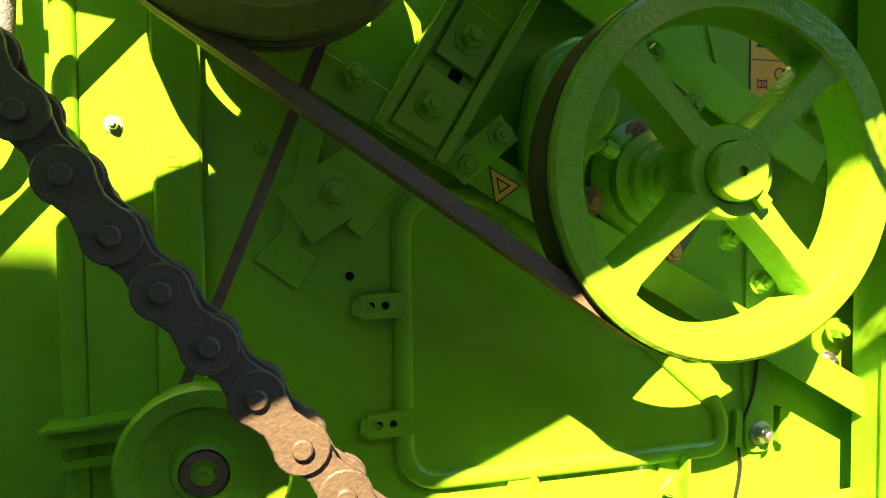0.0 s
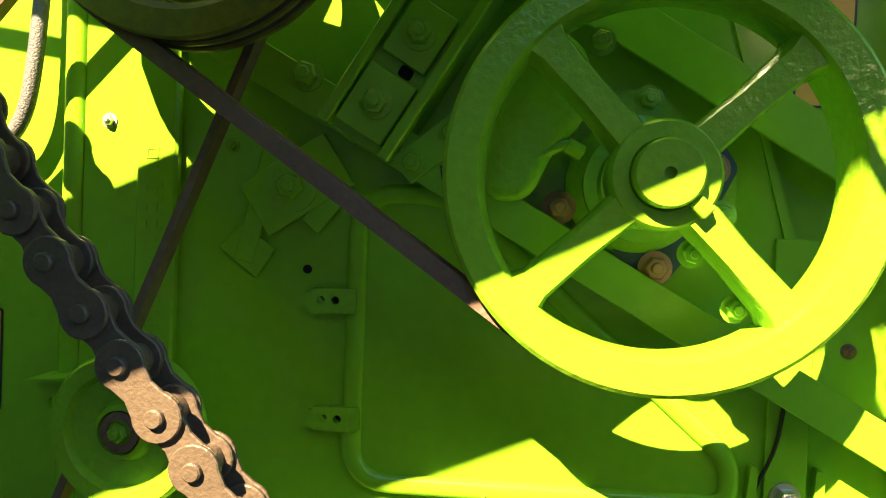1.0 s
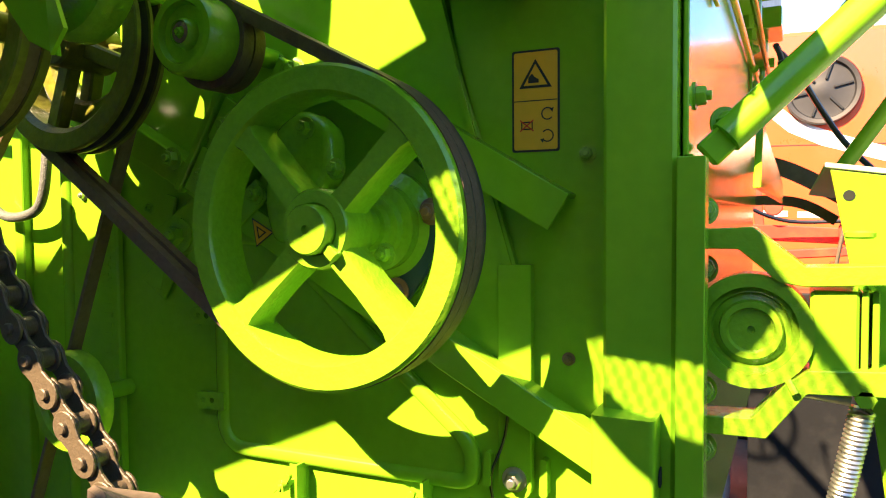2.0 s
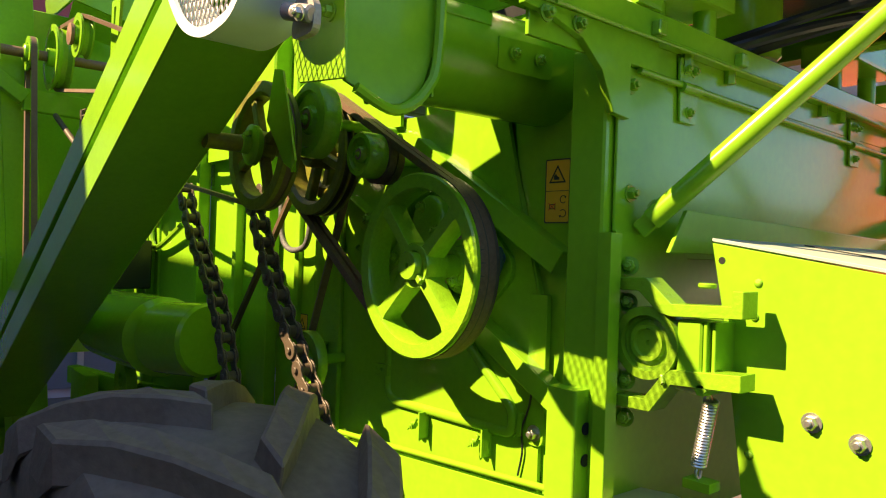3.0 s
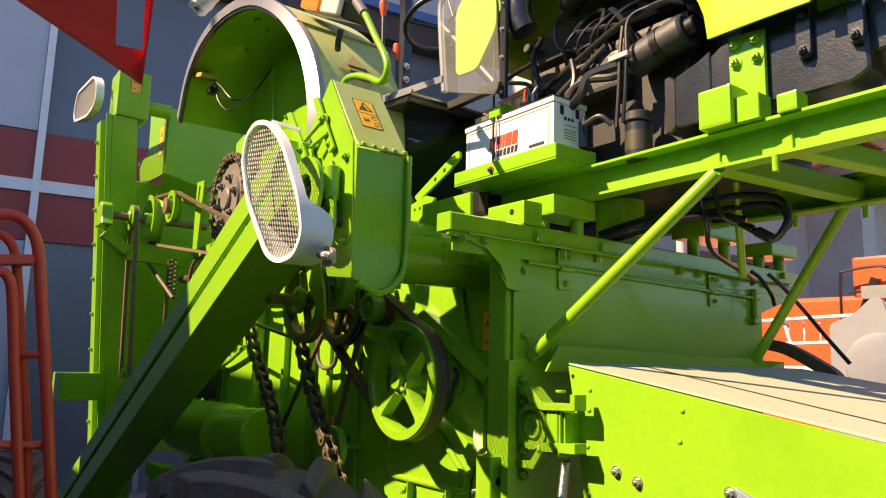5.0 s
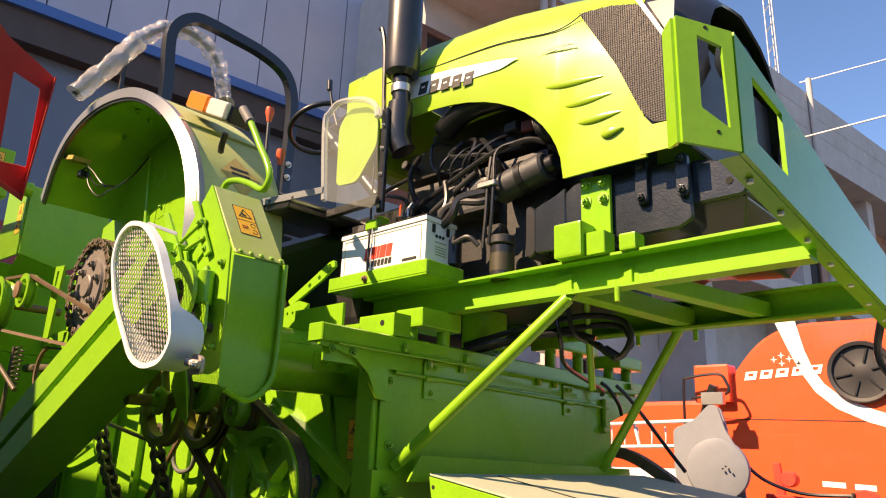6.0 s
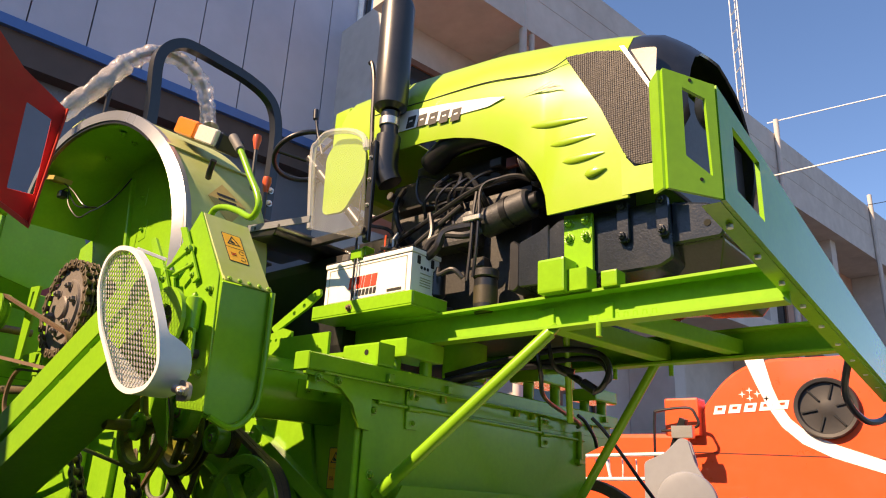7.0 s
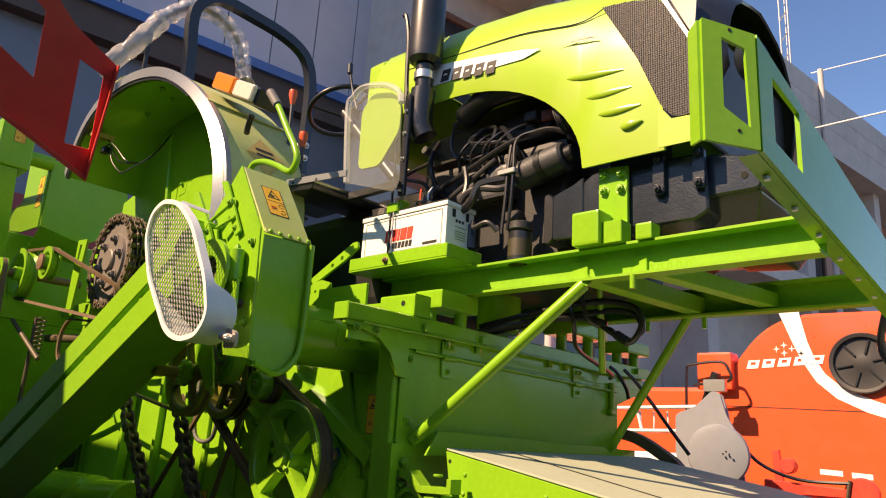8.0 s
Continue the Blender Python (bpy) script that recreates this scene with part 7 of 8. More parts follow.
part("coupling", rod((1.00, 1.5, 2.156), (0.98, 1.5, 2.168), 0.013, 8, bevel=0.002), BLACK, hyd)
part("drop_pipe", rod((0.98, 1.44, 2.33), (0.90, 1.60, 2.03), 0.012, 10), GREEN, hyd)
part("hanging_cable", tube([(1.745, 1.95, 2.26), (1.70, 2.05, 2.15), (1.72, 2.2, 2.08), (1.76, 2.35, 2.10), (1.79, 2.5, 2.2)], 0.012, 8), BLACK, hyd)
# bent guard bars of the feeder behind the hopper
fb = thing("curved_guard_bar", (0.9, 2.25, 1.70), "bent green guard bar behind the hopper, coloured dark for its shade", "guard bar")
# green bars lying in shade; the dark rubber colour stands in for that shade
part("bar", sweep_along(curve_points([(0.40, 2.25, 1.80), (0.54, 2.25, 1.83), (0.684, 2.25, 1.815), (0.826, 2.25, 1.742), (0.888, 2.25, 1.692), (0.96, 2.25, 1.58)], 8), [(-0.022, -0.022), (0.022, -0.022), (0.022, 0.022), (-0.022, 0.022)], up=(0, 1, 0)), RUBBER, fb)
part("bar", sweep_along(curve_points([(0.55, 2.3, 1.70), (0.64, 2.3, 1.72), (0.75, 2.3, 1.71), (0.84, 2.3, 1.66)], 8), [(-0.014, -0.014), (0.014, -0.014), (0.014, 0.014), (-0.014, 0.014)], up=(0, 1, 0)), RUBBER, fb)

# ---- rear tower and its drive ----
tower = thing("rear_elevator_tower", (-2.5, 0.4, 0.0), "tall lime green upright elevator tower with bolted edge", "elevator")


def leaning(x0, x1, y0, y1, z0, z1, lean=0.065, bevel=0.003):
    bm = box(x0, x1, y0, y1, z0, z1, bevel)
    for v in bm.verts:
        v.co.y += lean * (3.1 - v.co.z)
    return bm


part("leg", leaning(-2.47, -2.30, 0.276, 0.42, 0.15, 3.13), GREEN, tower)
part("edge_flange", leaning(-2.58, -2.47, 0.246, 0.276, 0.15, 3.13, bevel=0.001), GREEN, tower)
part("edge_flange", leaning(-2.31, -2.30, 0.244, 0.275, 0.15, 3.13, bevel=0.001), GREEN, tower)
for k in range(11):
    z = 0.9 + 0.21 * k
    bolt(tower, (-2.525, 0.245 + 0.065 * (3.1 - z), z), (0, -1, 0), 0.011)
part("head_box", box(-2.50, -2.28, 0.29, 0.475, 3.13, 3.42, 0.015, 2), GREEN, tower)
part("head_duct", rod((-2.38, 0.47, 3.24), (-2.38, 0.62, 3.24), 0.045, 24), GREEN, tower)
warning_label(lambda u, v, d: Vector((-2.279 + d, 0.390 + u, 3.335 + v)), 0.062, 0.11, "yellow warning label on the tower head")
mesh_guard([(-3.215, 3.36), (-3.18, 3.45), (-3.106, 3.49), (-2.57, 3.437), (-2.44, 3.36), (-2.409, 3.251), (-2.49, 3.20), (-2.678, 3.194), (-3.15, 3.28)], 0.20, lambda z: 0.24, 0.016, (50, 112), "small white guard with expanded mesh on the tower head")

tdrive = thing("tower_drive", (-2.2, 0.5, 2.3), "set of oily green pulleys on a shaft beside the tower", "pulley drive")
sx, sz = -2.20, 2.505
part("shaft", rod((sx, 0.27, sz), (sx, 0.85, sz), 0.022, 16), RUSTY, tdrive)
part("pillow_block", slab(rounded([(sx - 0.10, sz - 0.07), (sx + 0.10, sz - 0.07), (sx + 0.07, sz - 0.03), (sx + 0.055, sz + 0.05), (sx, sz + 0.075), (sx - 0.055, sz + 0.05), (sx - 0.07, sz - 0.03)], 0.015), at_y(0.30), 0.06, bevel=0.004), GREEN_CAST, tdrive)


def plain_pulley(parent, x, y, z, R, w, name="pulley"):
    p = part(name, lathe((x, y, z), (0, -1, 0), [(R - 0.03, 0), (R, 0), (R, 0.008), (R - 0.014, w * 0.35), (R - 0.014, w * 0.65), (R, w - 0.008), (R, w), (R - 0.03, w)], 40, closed=True), GREEN_CAST, parent)
    for k in range(3):
        d = Vector((math.cos(radians(30 + 120 * k)), 0, math.sin(radians(30 + 120 * k))))
        part("spoke", bar(Vector((x, y - w / 2, z)) + d * 0.02, Vector((x, y - w / 2, z)) + d * (R - 0.02), 0.03, 0.02, (0, 1, 0), 0.003), GREEN_CAST, p)
    part("hub", rod((x, y + 0.01, z), (x, y - w - 0.015, z), 0.04, 20, bevel=0.004), GREEN_CAST, p)
    return p


plain_pulley(tdrive, sx, 0.440, sz, 0.075, 0.032)
plain_pulley(tdrive, sx, 0.570, sz, 0.147, 0.07)
plain_pulley(tdrive, -1.816, 0.570, 2.528, 0.09, 0.05, "tension_pulley")
part("bearing_cap", lathe((-1.816, 0.505, 2.528), (0, -1, 0), [(0, 0), (0.045, 0), (0.045, 0.012), (0.02, 0.014), (0, 0.02)], 24), RUSTY, tdrive)
part("support_angle", bar((sx, 0.272, 2.40), (sx, 0.406, 2.305), 0.07, 0.06, (0, 0, 1), 0.003), GREEN, tdrive)
part("support_beam", bar((sx, 0.40, 2.30), (sx, 0.95, 2.285), 0.05, 0.095, (0, 0, 1), 0.003), GREEN, tdrive)
part("slotted_arm", slab(rounded([(-1.665, 2.65), (-1.545, 2.64), (-1.59, 2.275), (-1.66, 2.27)], 0.006), at_y(0.625), 0.012, [[(-1.63, 2.62), (-1.60, 2.618), (-1.61, 2.54), (-1.635, 2.54)]]), GREEN, tdrive)
part("body_panel", box(-2.73, -2.70, 0.46, 1.45, 1.10, 2.84, 0.004), GREEN, tdrive)
part("body_panel", box(-2.69, -1.10, 1.45, 1.48, 1.10, 2.84, 0.004), GREEN, tdrive)
spring_pts = [Vector((-1.92 + 0.022 * math.cos(k * 0.9), 0.60 + 0.022 * math.sin(k * 0.9), 2.03 + 0.0035 * k)) for k in range(64)]
part("spring", tube(spring_pts, 0.004, 5, 1), CHAIN, tdrive)
part("tie_rod", rod((-2.15, 0.52, 2.24), (-1.75, 0.56, 2.02), 0.012, 10), CHAIN, tdrive)
part("tie_rod", rod((-2.02, 0.60, 2.26), (-2.02, 0.60, 1.70), 0.011, 10), CHAIN, tdrive)
part("cross_shaft", rod((-2.1, 0.70, 2.16), (-1.3, 0.66, 2.12), 0.022, 14), CHAIN, tdrive)
part("support_beam", bar((-2.2, 0.80, 2.32), (-1.2, 0.86, 2.38), 0.05, 0.06, (0, 0, 1), 0.003), GREEN, tdrive)
part("support_leg", box(-2.03, -1.98, 0.84, 0.90, 1.2, 2.75, 0.003), GREEN, tdrive)
part("support_leg", box(-1.75, -1.70, 0.84, 0.90, 1.2, 2.85, 0.003), GREEN, tdrive)
belt([(-0.95, 2.25, 0.08, 1), (-1.816, 2.528, 0.083, 1), (-2.20, 2.505, 0.140, 1)], 0.545, 0.026, "dark rubber belt from the tower pulleys to the sprocket shaft", 0.014)
belt([(-2.20, 2.505, 0.068, 1), (-2.05, 1.55, 0.09, 1)], 0.424, 0.024, "dark rubber belt hanging down beside the tower", 0.014)
plain_pulley(tdrive, -2.05, 0.45, 1.55, 0.10, 0.035)
for k in range(14):
    rr = random.Random(40 + k)
    x, y, z = rr.uniform(-2.05, -1.4), rr.uniform(0.70, 0.84), rr.uniform(1.75, 2.40)
    if k % 3 == 0:
        part("drive_fitting", tube([(x, y, z), (x + rr.uniform(0, 0.25), y, z - 0.1), (x + rr.uniform(0.1, 0.4), y, z + rr.uniform(-0.2, 0.1))], 0.012, 8), GREEN_CAST, tdrive)
    else:
        part("drive_fitting", box(x, x + rr.uniform(0.05, 0.22), y, y + 0.06, z, z + rr.uniform(0.03, 0.12), 0.004), GREEN if k % 2 else GREEN_CAST, tdrive)

SPROCKET = mat("dusty sprocket steel", (0.19, 0.17, 0.155), 0.5, 0.1, grain=0.2, size=120, bump=0.3, dirt=(0.12, 0.10, 0.085), dirt_amount=0.5, dirt_size=14)
spk = thing("chain_sprocket", (-1.45, 0.72, 2.53), "oily dark steel sprocket wrapped by a heavy roller chain", "sprocket")
sc = Vector((-1.45, 0.72, 2.535))
part("disc", lathe(sc, (0, -1, 0), [(0.05, -0.02), (0.215, -0.02), (0.215, 0.0), (0.15, 0.0), (0.145, 0.012), (0.05, 0.012)], 48, closed=True), SPROCKET, spk)
part("hub", rod(sc + Vector((0, 0.12, 0)), sc + Vector((0, -0.03, 0)), 0.06, 24, bevel=0.006), SPROCKET, spk)
for k in range(6):
    t = radians(60 * k + 15)
    bolt(spk, sc + Vector((math.cos(t), 0, math.sin(t))) * 0.115 + Vector((0, -0.012, 0)), (0, -1, 0), 0.019, SPROCKET)
N = 27
for k in range(N):
    t0, t1 = 2 * math.pi * k / N, 2 * math.pi * (k + 1) / N
    a, b = sc + Vector((math.cos(t0), 0, math.sin(t0))) * 0.232, sc + Vector((math.cos(t1), 0, math.sin(t1))) * 0.232
    d = (b - a).normalized()
    m = Matrix.Translation((a + b) / 2) @ Matrix((d, Vector((0, 1, 0)), d.cross(Vector((0, 1, 0))))).transposed().to_4x4()
    placed("link", "link_in" if k % 2 else "link_out", chain_link_inner if k % 2 else chain_link_outer, CHAIN, spk, m)
    placed("link", "link_in" if k % 2 else "link_out", chain_link_inner if k % 2 else chain_link_outer, CHAIN, spk, Matrix.Translation((0, 0.055, 0)) @ m)

hood2 = thing("feeder_hood", (-1.6, 0.8, 2.6), "lime green folded hood below the fender with a label", "machine hood")
part("side_sheet", slab(rounded([(-2.956, 2.865), (-2.42, 2.844), (-2.425, 3.278), (-2.842, 3.383), (-2.813, 3.07), (-3.07, 3.053)], [0.01, 0.004, 0.01, 0.02, 0.06, 0.01]), at_y(0.63), 0.012, bevel=0.002), GREEN, hood2)
part("front_sheet", slab(rounded([(0.628, 2.85), (0.628, 3.28), (1.07, 3.285), (1.18, 3.01), (0.90, 2.79)], [0.004, 0.004, 0.05, 0.05, 0.05]), at_x(-2.42), 0.012, bevel=0.002), GREEN, hood2)
part("lower_lip", slab([(0.63, 0.0), (0.92, 0.0), (0.92, 0.2), (0.63, 0.2)], lambda u, v, d: (-2.425 - v * 0.7 + d, u, 2.84 - 0.19 * (u - 0.63) - v * 0.5 + d), 0.008), GREEN, hood2)
warning_label(lambda u, v, d: Vector((-2.50 + u, 0.6175 - d, 3.085 + v)), 0.09, 0.20, "yellow warning label on the feeder hood")

# transverse drum and its mounts
dr = thing("axle_drum", (-1.4, 0.85, 1.2), "dark green round axle drum behind the tyre", "axle")
part("drum", rod((-1.6, 0.63, 1.372), (-0.94, 0.63, 1.388), 0.130, 36, bevel=0.03), GREEN, dr)
part("sleeve", rod((-0.96, 0.63, 1.388), (-0.74, 0.69, 1.40), 0.115, 32, bevel=0.01), GREEN, dr)
part("mount_arm", bar((-2.3, 0.66, 1.06), (-1.2, 0.80, 1.10), 0.05, 0.08, (0, 0, 1), 0.003), GREEN, dr)
part("mount_lug", slab(rounded([(-1.62, 1.05), (-1.46, 1.05), (-1.46, 1.17), (-1.50, 1.22), (-1.58, 1.22), (-1.62, 1.17)], 0.02), at_y(0.70), 0.04, [circle(-1.54, 1.15, 0.03, 14)]), GREEN_CAST, dr)
for x in (-1.58, -1.50, -1.42):
    bolt(dr, (x, 0.655, 1.07), (0, -1, 0), 0.016)
part("leg_plate", slab([(-2.1, 0.3), (-1.85, 0.3), (-1.85, 1.12), (-2.1, 1.12)], at_y(0.66), 0.05), GREEN, dr)
part("step_box", box(-2.34, -2.10, 0.115, 0.335, 1.467, 1.61, 0.004), GREEN, tower)
part("dark_hatch", box(-2.0, -1.65, 0.60, 0.80, 1.50, 1.70, 0.006), BLACK, tower)


lug_tyre((-4.6, 0.45), 0.45, 0.05, 0.43, "smaller dusty tractor tyre standing beyond the elevator foot")

# elevator flange bolts
for k in range(19):
    s = 0.10 + 0.2 * k
    p = elev_pt(s, 0.0, 0.292)
    bolt(elev, p, (0, -1, 0), 0.008)
part("foot_box", elev_box(LEN - 0.30, LEN + 0.02, -0.135, 0.118, 0.255, 0.49), GREEN, elev)

# ---- red machine parts near by ----
rp = thing("red_machine_panel", (1.0, -0.33, 2.0), "weathered red sheet frame with window cut-outs of another machine", "machine panel")
RO = Vector((1.062, -0.299, 2.352))
ru, rv = (Vector((1.062, -0.375, 2.393)) - RO), (Vector((0.988, -0.291, 2.166)) - RO)
RN = ru.cross(rv).normalized()
rpl = lambda u, v, d: RO + ru * u + rv * v + RN * d
part("face_sheet", slab(rounded([(0.0, 0.0), (1.0, 0.0), (1.7, -0.10), (6.0, -0.75), (6.0, 1.17), (0.424, 1.012), (0.0, 1.0)], 0.03), rpl, 0.006, [rounded([(0.22, 0.16), (0.76, 0.20), (0.60, 0.88), (0.09, 0.77)], 0.02), rounded([(1.62, 0.10), (2.9, 0.02), (2.8, 0.60), (1.50, 0.62)], 0.02)]), RED, rp)
part("side_flange", slab([(0.0, 0.0), (0.0, 1.0), (0.03, 1.0), (0.03, 0.0)], lambda u, v, d: rpl(u, v, d * 1.0), 0.035), RED, rp)
part("bottom_flange", slab([(0.0, 0.98), (6.0, 1.15), (6.0, 1.19), (0.0, 1.02)], rpl, 0.03), RED, rp)
part("support_arm", bar(rpl(3.0, 0.4, 0.01), (0.95, -1.6, 2.2), 0.03, 0.05, (0, 0, 1), 0.002), RED, rp)
part("support_leg", bar((0.95, -1.6, 2.25), (0.95, -1.6, 0.0), 0.05, 0.05, (1, 0, 0), 0.002), RED, rp)
ht = thing("hand_truck", (0.30, -0.33, 0.0), "worn red tubular hand truck standing upright", "hand truck")
for pts, rr in (([(0.335, -0.454, 1.980), (0.335, -0.431, 2.018), (0.335, -0.405, 2.030), (0.335, -0.371, 2.022), (0.335, -0.345, 1.988), (0.335, -0.332, 1.943), (0.335, -0.321, 1.868), (0.335, -0.290, 1.659), (0.335, -0.250, 1.374), (0.335, -0.071, 0.100)], 0.0125),
                ([(0.300, -0.434, 1.965), (0.300, -0.413, 1.986), (0.300, -0.399, 1.984), (0.300, -0.380, 1.960), (0.300, -0.366, 1.900), (0.300, -0.335, 1.691), (0.300, -0.310, 1.527), (0.300, -0.292, 1.371), (0.300, -0.145, 0.100)], 0.0105),
                ([(0.340, -0.428, 1.882), (0.340, -0.412, 1.900), (0.340, -0.394, 1.899), (0.340, -0.380, 1.874), (0.340, -0.371, 1.819), (0.340, -0.355, 1.691), (0.340, -0.313, 1.382), (0.340, -0.139, 0.100)], 0.0115)):
    part("frame_tube", tube(pts, rr, 12), RED, ht)
part("top_plate", bar((0.320, -0.449, 1.924), (0.320, -0.341, 1.935), 0.05, 0.022, (0, 0, 1), 0.002), RED, ht)
for p, q in (((0.315, -0.355, 1.723), (0.335, -0.305, 1.724)), ((0.340, -0.372, 1.533), (0.320, -0.283, 1.525))):
    part("cross_tube", rod(p, q, 0.009, 10), RED, ht)
part("toe_plate", box(0.26, 0.46, -0.46, -0.26, 0.0, 0.012, 0.002), RED, ht)
part("foot_bar", box(0.29, 0.34, -0.45, -0.27, 0.012, 0.14, 0.004), RED, ht)

# ---- concrete building: windows, piers and roof ----
for u in (4.5, 8.5, 12.5, 16.5, 20.5, 24.5):
    part("pier", slab([(u, 0.0), (u + 0.35, 0.0), (u + 0.35, 8.4), (u, 8.4)], lambda a, v, d: cplace(a, v, -1.19 + d), 0.9), CONCRETE, conc)
for u in (2.9, 5.5, 9.5, 13.5, 17.5, 21.5):
    for z in (1.5, 5.9):
        w = part("window", slab([(u, z), (u + 2.0, z), (u + 2.0, z + 1.9), (u, z + 1.9)], lambda a, v, d: cplace(a, v, -1.195 + d), 0.06, [[(u + 0.1, z + 0.1), (u + 0.93, z + 0.1), (u + 0.93, z + 1.8), (u + 0.1, z + 1.8)], [(u + 1.07, z + 0.1), (u + 1.9, z + 0.1), (u + 1.9, z + 1.8), (u + 1.07, z + 1.8)]]), WOODFRAME, conc)
        part("pane", slab([(u + 0.05, z + 0.05), (u + 1.95, z + 0.05), (u + 1.95, z + 1.85), (u + 0.05, z + 1.85)], lambda a, v, d: cplace(a, v, -1.193 + d), 0.02), GLASSDARK, w)
part("salmon_wall", slab([(4.9, 5.3), (26, 5.3), (26, 8.4), (4.9, 8.4)], lambda a, v, d: cplace(a, v, -1.1985 + d), 0.002), SALMON, conc)
part("rain_pipe", rod(cplace(4.3, 0, -0.05), cplace(4.3, 9.8, -0.05), 0.06, 12), CONCRETE, conc)
part("rain_pipe", rod(cplace(4.5, 0, -0.05), cplace(4.5, 9.8, -0.05), 0.045, 12), CONCRETE, conc)
for z in (9.05, 9.5):
    part("board_mark", slab([(2.4, z), (26.5, z), (26.5, z + 0.02), (2.4, z + 0.02)], lambda a, v, d: cplace(a, v, d), 0.006), CONCRETE, conc)
for u in (13.0, 19.0):
    part("roof_pipe", rod(cplace(u, 0.3, 0.06), cplace(u, 10.35, 0.06), 0.06, 10), CONCRETE, conc)
mast = thing("radio_mast", cplace(18.0, 10.0, -3.0), "thin grey lattice radio mast on the roof", "mast")
for dx, dy in ((0, 0), (0.25, 0), (0.12, 0.2)):
    p = Vector(cplace(18.0, 9.2, -3.0)) + Vector((dx, dy, 0))
    part("mast_leg", rod(p, p + Vector((0, 0, 12)), 0.03, 6), STEEL, mast)
for k in range(14):
    p = Vector(cplace(18.0, 10.0, -3.0)) + Vector((0, 0, 0.75 * k))
    part("mast_rung", rod(p, p + Vector((0.25, 0, 0.35)), 0.02, 5), STEEL, mast)
# corner of the clad building with pipes
part("corner_column", slab([(4.90, 0), (5.25, 0), (5.25, 12.9), (4.90, 12.9)], lambda u, v, d: place(u, v, -0.5 + d), 0.45), SLATEWALL, clad)
for k, m in enumerate((WHITE, BLACK, WHITE)):
    part("service_pipe", rod(place(5.02 + 0.16 * k, 0.0, 0.06), place(5.02 + 0.16 * k, 12.8, 0.06), 0.05, 10), m, clad)
PALEPANEL = mat("pale grey wall panel", (0.42, 0.45, 0.52), 0.5, grain=0.04, size=4, bump=0.03)
for k in range(4):
    for z0, z1 in ((0.0, 2.93), (4.22, 6.39)):
        u = -1.72 - 0.77 * k
        part("wall_panel", slab([(u + 0.005, z0), (u + 0.765, z0), (u + 0.765, z1), (u + 0.005, z1)], lambda a, v, d: place(a, v, -0.26 + d), 0.06, bevel=0.004), PALEPANEL, clad)
part("jamb", slab([(-0.95, 0), (-0.87, 0), (-0.87, 6.39), (-0.95, 6.39)], lambda a, v, d: place(a, v, -0.26 + d), 0.12), WHITE, clad)
for k in range(6):
    part("mullion", slab([(-6 + 1.6 * k, 0.1), (-5.94 + 1.6 * k, 0.1), (-5.94 + 1.6 * k, 2.93), (-6 + 1.6 * k, 2.93)], lambda a, v, d: place(a, v, -0.26 + d), 0.05), mat("bare aluminium", (0.4, 0.41, 0.43), 0.4, 0.6, grain=0.05), clad)
# overhead wires
for k, (a, b, r) in enumerate((((-2.0, 16.0, 10.6), (14.0, 12.0, 8.6), 0.030), ((-1.6, 14.0, 8.3), (14.0, 9.0, 6.9), 0.035), ((-0.9, 21.0, 9.9), (20.0, 22.0, 11.0), 0.02))):
    mid = (Vector(a) + Vector(b)) / 2 - Vector((0, 0, 0.25))
    solid("overhead_wire", tube([a, mid, b], r * 0.5, 6, 8), WHITE if k < 2 else BLACK, "thin overhead cable strung between the buildings", "cable", "overhead wires")

# ---- orange combine details ----
oy = lambda u, v, d: (u, 5.5 - d, v)
fan = part("fan_cover", lathe((0.88, 5.495, 2.51), (0, -1, 0), [(0, 0.012), (0.05, 0.014), (0.07, 0.008), (0.19, 0.014), (0.20, 0.04), (0.225, 0.045), (0.235, 0.03), (0.235, -0.01)], 48), mat("dark grey fan plastic", (0.024, 0.024, 0.026), 0.5, grain=0.1, size=20, bump=0.1), comb, "round dark grey fan cover")
for k in range(6):
    t = radians(60 * k + 12)
    d = Vector((math.cos(t), 0, math.sin(t)))
    part("fan_rib", bar(Vector((0.88, 5.482, 2.51)) + d * 0.07, Vector((0.88, 5.478, 2.51)) + d * 0.185, 0.014, 0.02, (0, 1, 0), 0.002), BLACK, fan)
SW = [(0.28, 2.955), (0.44, 2.945), (0.49, 2.70), (0.54, 2.55), (0.61, 2.43), (0.73, 2.32), (0.93, 2.23), (1.25, 2.115), (2.2, 1.80), (3.55, 1.36), (3.55, 1.16), (2.2, 1.66), (1.25, 2.02), (0.88, 2.14), (0.68, 2.24), (0.54, 2.37), (0.44, 2.54), (0.37, 2.71)]
part("white_swoosh", slab(SW, oy, 0.003), WHITEINK, comb, "broad white swoosh stripe")
for k in range(5):
    x = 0.0 + 0.125 * k
    z = 2.515 + 0.007 * k
    part("brand_shape", slab([(x, z - 0.035), (x + 0.095, z - 0.032), (x + 0.115, z + 0.038), (x + 0.02, z + 0.035)], lambda u, v, d: oy(u, v, 0.0035 + d), 0.002, [[(x + 0.035, z - 0.004), (x + 0.075, z - 0.003), (x + 0.082, z + 0.020), (x + 0.04, z + 0.019)]]), WHITEINK, comb)
for x, z in ((0.25, 2.64), (0.31, 2.67), (0.37, 2.64), (0.44, 2.60), (0.31, 2.605)):
    part("star_shape", slab([(x + (0.030 if k % 2 == 0 else 0.008) * math.cos(radians(45 * k)), z + (0.030 if k % 2 == 0 else 0.008) * math.sin(radians(45 * k))) for k in range(8)], oy, 0.003), WHITEINK, comb)
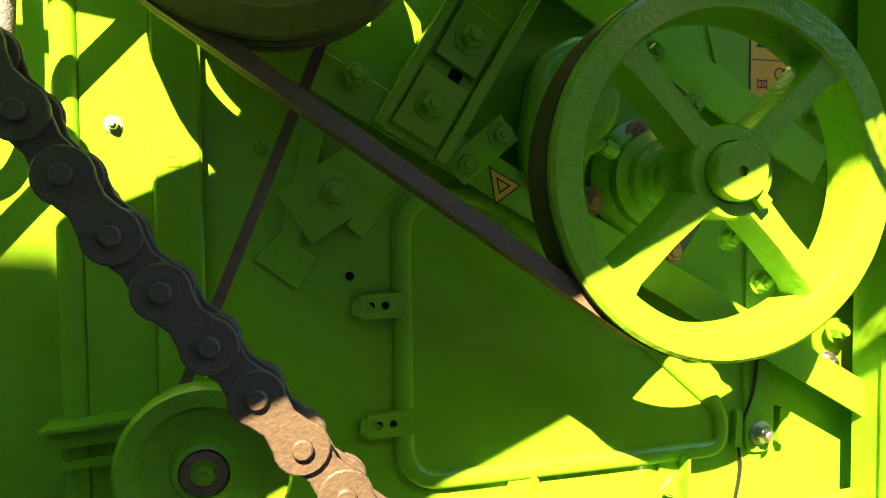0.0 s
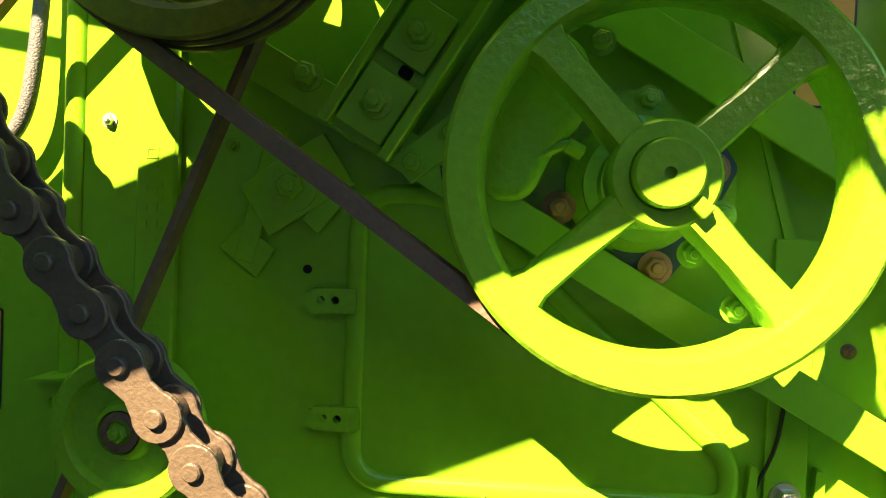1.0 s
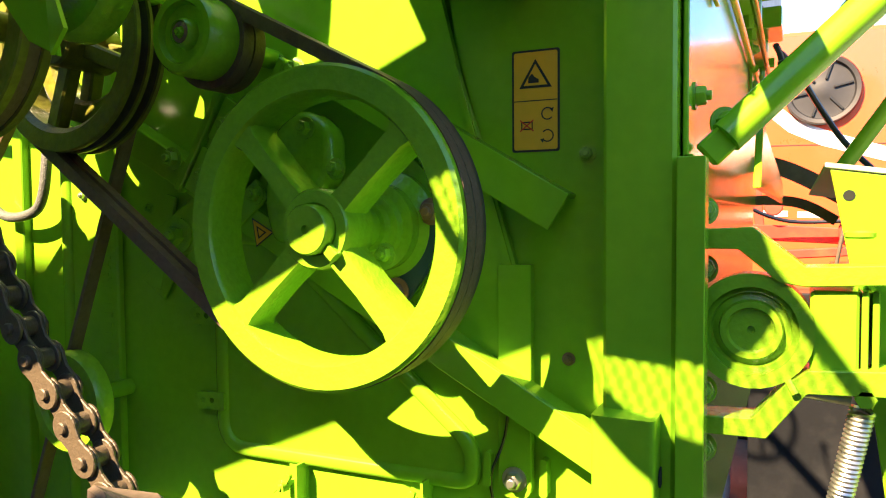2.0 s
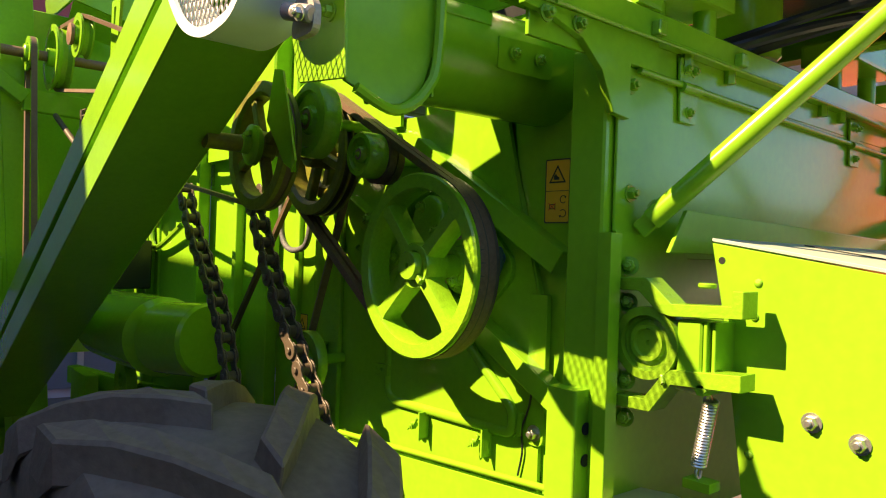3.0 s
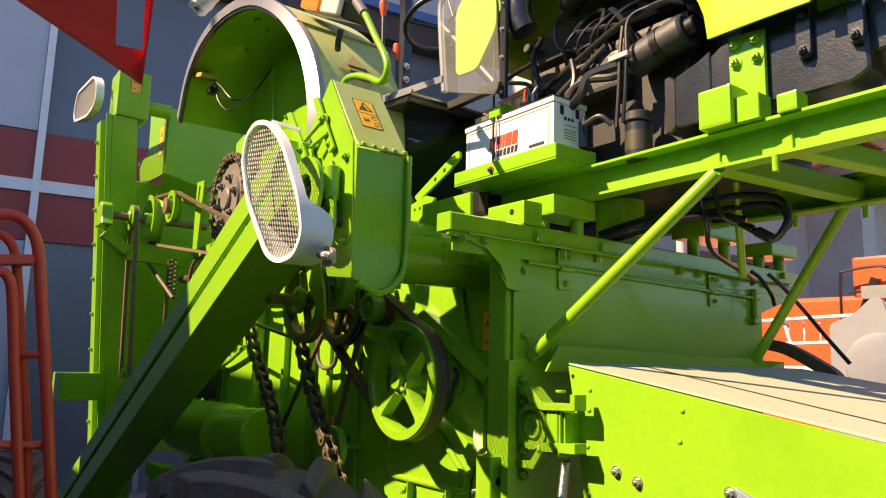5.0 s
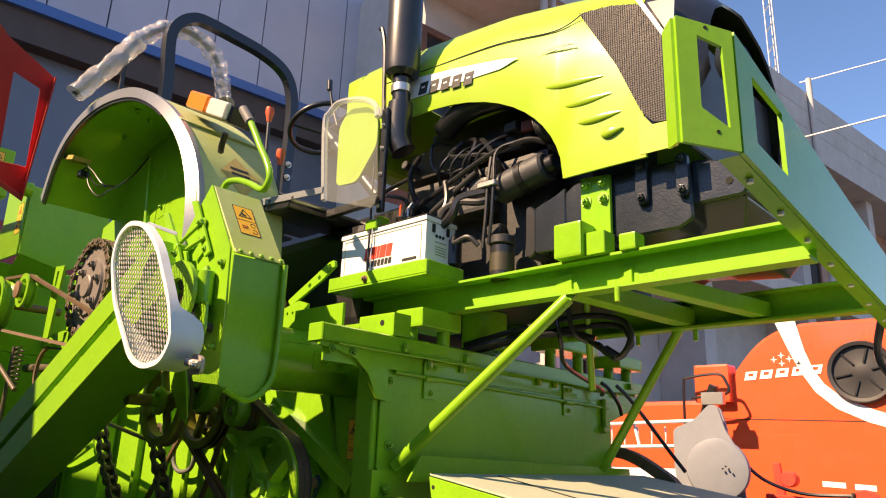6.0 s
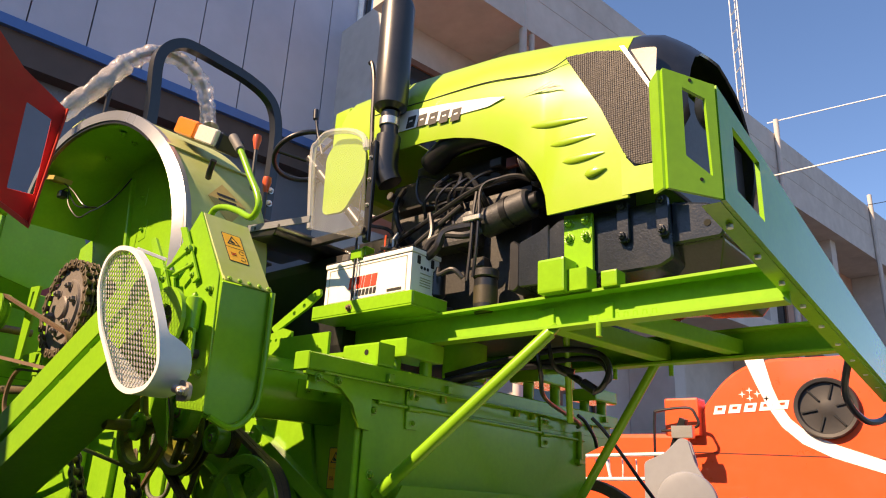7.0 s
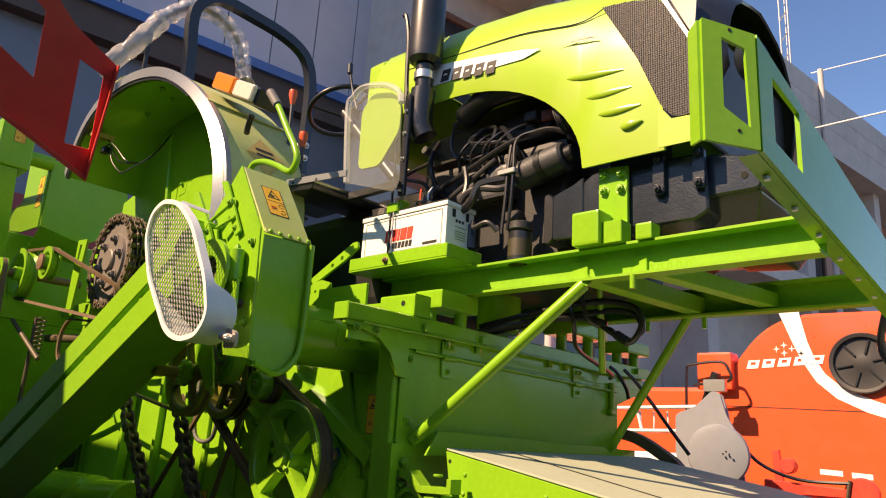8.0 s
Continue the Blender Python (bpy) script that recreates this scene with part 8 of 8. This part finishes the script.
part("panel_gap", slab([(-0.24, 2.168), (3.58, 2.075), (3.58, 2.082), (-0.24, 2.175)], oy, 0.002), INK, comb)
for k in range(2):
    part("slogan_bar", slab([(0.52 + 0.22 * k, 1.665 - 0.01 * k), (0.68 + 0.20 * k, 1.660 - 0.01 * k), (0.68 + 0.20 * k, 1.70 - 0.01 * k), (0.52 + 0.22 * k, 1.705 - 0.01 * k)], oy, 0.002), WHITEINK, comb)
part("rear_door", box(-0.40, -0.10, 5.42, 5.60, 2.30, 2.62, 0.02, 2), ORANGE, comb)
part("ladder_rail", tube([(-0.45, 5.3, 2.10), (-0.44, 5.3, 2.45), (-0.40, 5.3, 2.50), (-0.15, 5.3, 2.52), (-0.08, 5.3, 2.46), (-0.08, 5.3, 2.36), (-0.38, 5.3, 2.33)], 0.012, 8), BLACK, comb)
part("black_lift", bar((-0.32, 5.25, 2.02), (-0.14, 5.2, 2.42), 0.06, 0.06, (0, 1, 0), 0.004), BLACK, comb)
part("grey_bracket", box(-0.24, -0.06, 5.16, 5.22, 2.26, 2.36, 0.004), STEEL, comb)
part("base", box(-0.9, 1.9, 5.7, 6.9, 0.0, 0.95, 0.02), BLACK, comb)
for k in range(10):
    x = -2.1 + 0.19 * k
    part("rear_brand_shape" if k < 4 else "rear_spot", slab([(x, 2.02), (x + 0.08, 2.02), (x + 0.09, 2.07), (x + 0.01, 2.07)], lambda u, v, d: (u, 5.749 - d, v), 0.003), WHITEINK, comb) if k < 4 else None

reel = thing("grey_reel_drive", (0.2, 4.3, 0.0), "light grey reel drive box with a round cover and white tines", "reel drive")
GREYPAINT = mat("light grey machine paint", (0.25, 0.27, 0.31), 0.42, grain=0.05, size=20, bump=0.08, dirt=(0.20, 0.215, 0.25), dirt_amount=0.4)
part("side_plate", slab(rounded([(0.235, 2.185), (0.29, 2.17), (0.33, 2.02), (0.42, 1.86), (0.44, 1.45), (0.02, 1.45), (-0.03, 1.78), (-0.03, 2.02), (0.12, 2.08)], 0.03), at_y(4.2), 0.02, bevel=0.002), GREYPAINT, reel)
part("side_plate_back", slab(rounded([(0.20, 2.18), (0.26, 2.17), (0.30, 2.02), (0.30, 1.45), (-0.05, 1.45), (-0.09, 1.78), (-0.08, 2.02), (0.08, 2.07)], 0.03), at_y(4.32), 0.02, bevel=0.002), GREYPAINT, reel)
part("round_cover", lathe((0.295, 4.12, 1.765), (0.25, -1, 0), [(0, 0.06), (0.150, 0.06), (0.186, 0.052), (0.194, 0.04), (0.194, 0.0), (0.180, -0.01), (0, -0.01)], 56), GREYPAINT, reel)
for k in range(3):
    part("cover_bolt", rod((0.35 + 0.02 * k, 4.055, 1.77 + 0.015 * (k % 2)), (0.352 + 0.02 * k, 4.045, 1.77 + 0.015 * (k % 2)), 0.006, 8), INK, reel)
for k, z in enumerate((2.085, 1.915)):
    part("reel_bar", rod((-1.4, 4.45, z - 0.04), (0.05, 4.35, z), 0.014, 10), WHITE, reel)
part("reel_tube", rod((-1.5, 4.6, 1.68), (0.05, 4.5, 1.70), 0.06, 20), WHITE, reel)
for k in range(11):
    x = -1.2 + 0.11 * k
    part("tine", tube([(x, 4.43, 2.05), (x + 0.01, 4.42, 1.98), (x, 4.43, 1.91)], 0.006, 6), WHITE, reel)
for x in (-0.9, -0.45, 0.0):
    part("reel_stay", rod((x, 4.42, 2.06), (x + 0.05, 4.4, 1.90), 0.012, 8), WHITE, reel)
part("stand", box(-0.1, 0.4, 4.22, 4.6, 0.0, 1.46, 0.01), GREYPAINT, reel)
rdrv = thing("red_header_drive", (1.0, 4.6, 0.0), "dark red header drive with chain sprocket", "header drive")
part("beam", bar((0.45, 4.5, 1.58), (1.05, 4.6, 1.55), 0.08, 0.09, (0, 0, 1), 0.006), RED, rdrv)
part("beam", bar((0.45, 4.4, 1.44), (1.10, 4.5, 1.48), 0.06, 0.05, (0, 0, 1), 0.006), RED, rdrv)
part("upright", bar((0.55, 4.5, 1.60), (0.53, 4.5, 1.82), 0.05, 0.03, (0, 1, 0), 0.004), RED, rdrv)
part("round_boss", rod((0.62, 4.5, 1.72), (0.62, 4.42, 1.72), 0.05, 20, bevel=0.006), RED, rdrv)
part("sprocket", rod((1.04, 4.5, 1.58), (1.04, 4.46, 1.58), 0.10, 24, bevel=0.008), RED, rdrv)
part("chain_run", tube([(0.98, 4.45, 1.66), (0.95, 4.45, 1.5), (0.93, 4.45, 1.38)], 0.012, 6), CHAIN, rdrv)
part("black_cutter", box(0.9, 2.0, 4.3, 4.8, 1.22, 1.40, 0.02), BLACK, rdrv)
part("stand", box(0.5, 1.9, 4.45, 4.75, 0.0, 1.24, 0.01), BLACK, rdrv)
part("feed_cable", tube([(0.36, 4.3, 1.86), (0.50, 4.3, 1.72), (0.70, 4.4, 1.64), (0.98, 4.45, 1.64)], 0.012, 6), BLACK, rdrv)
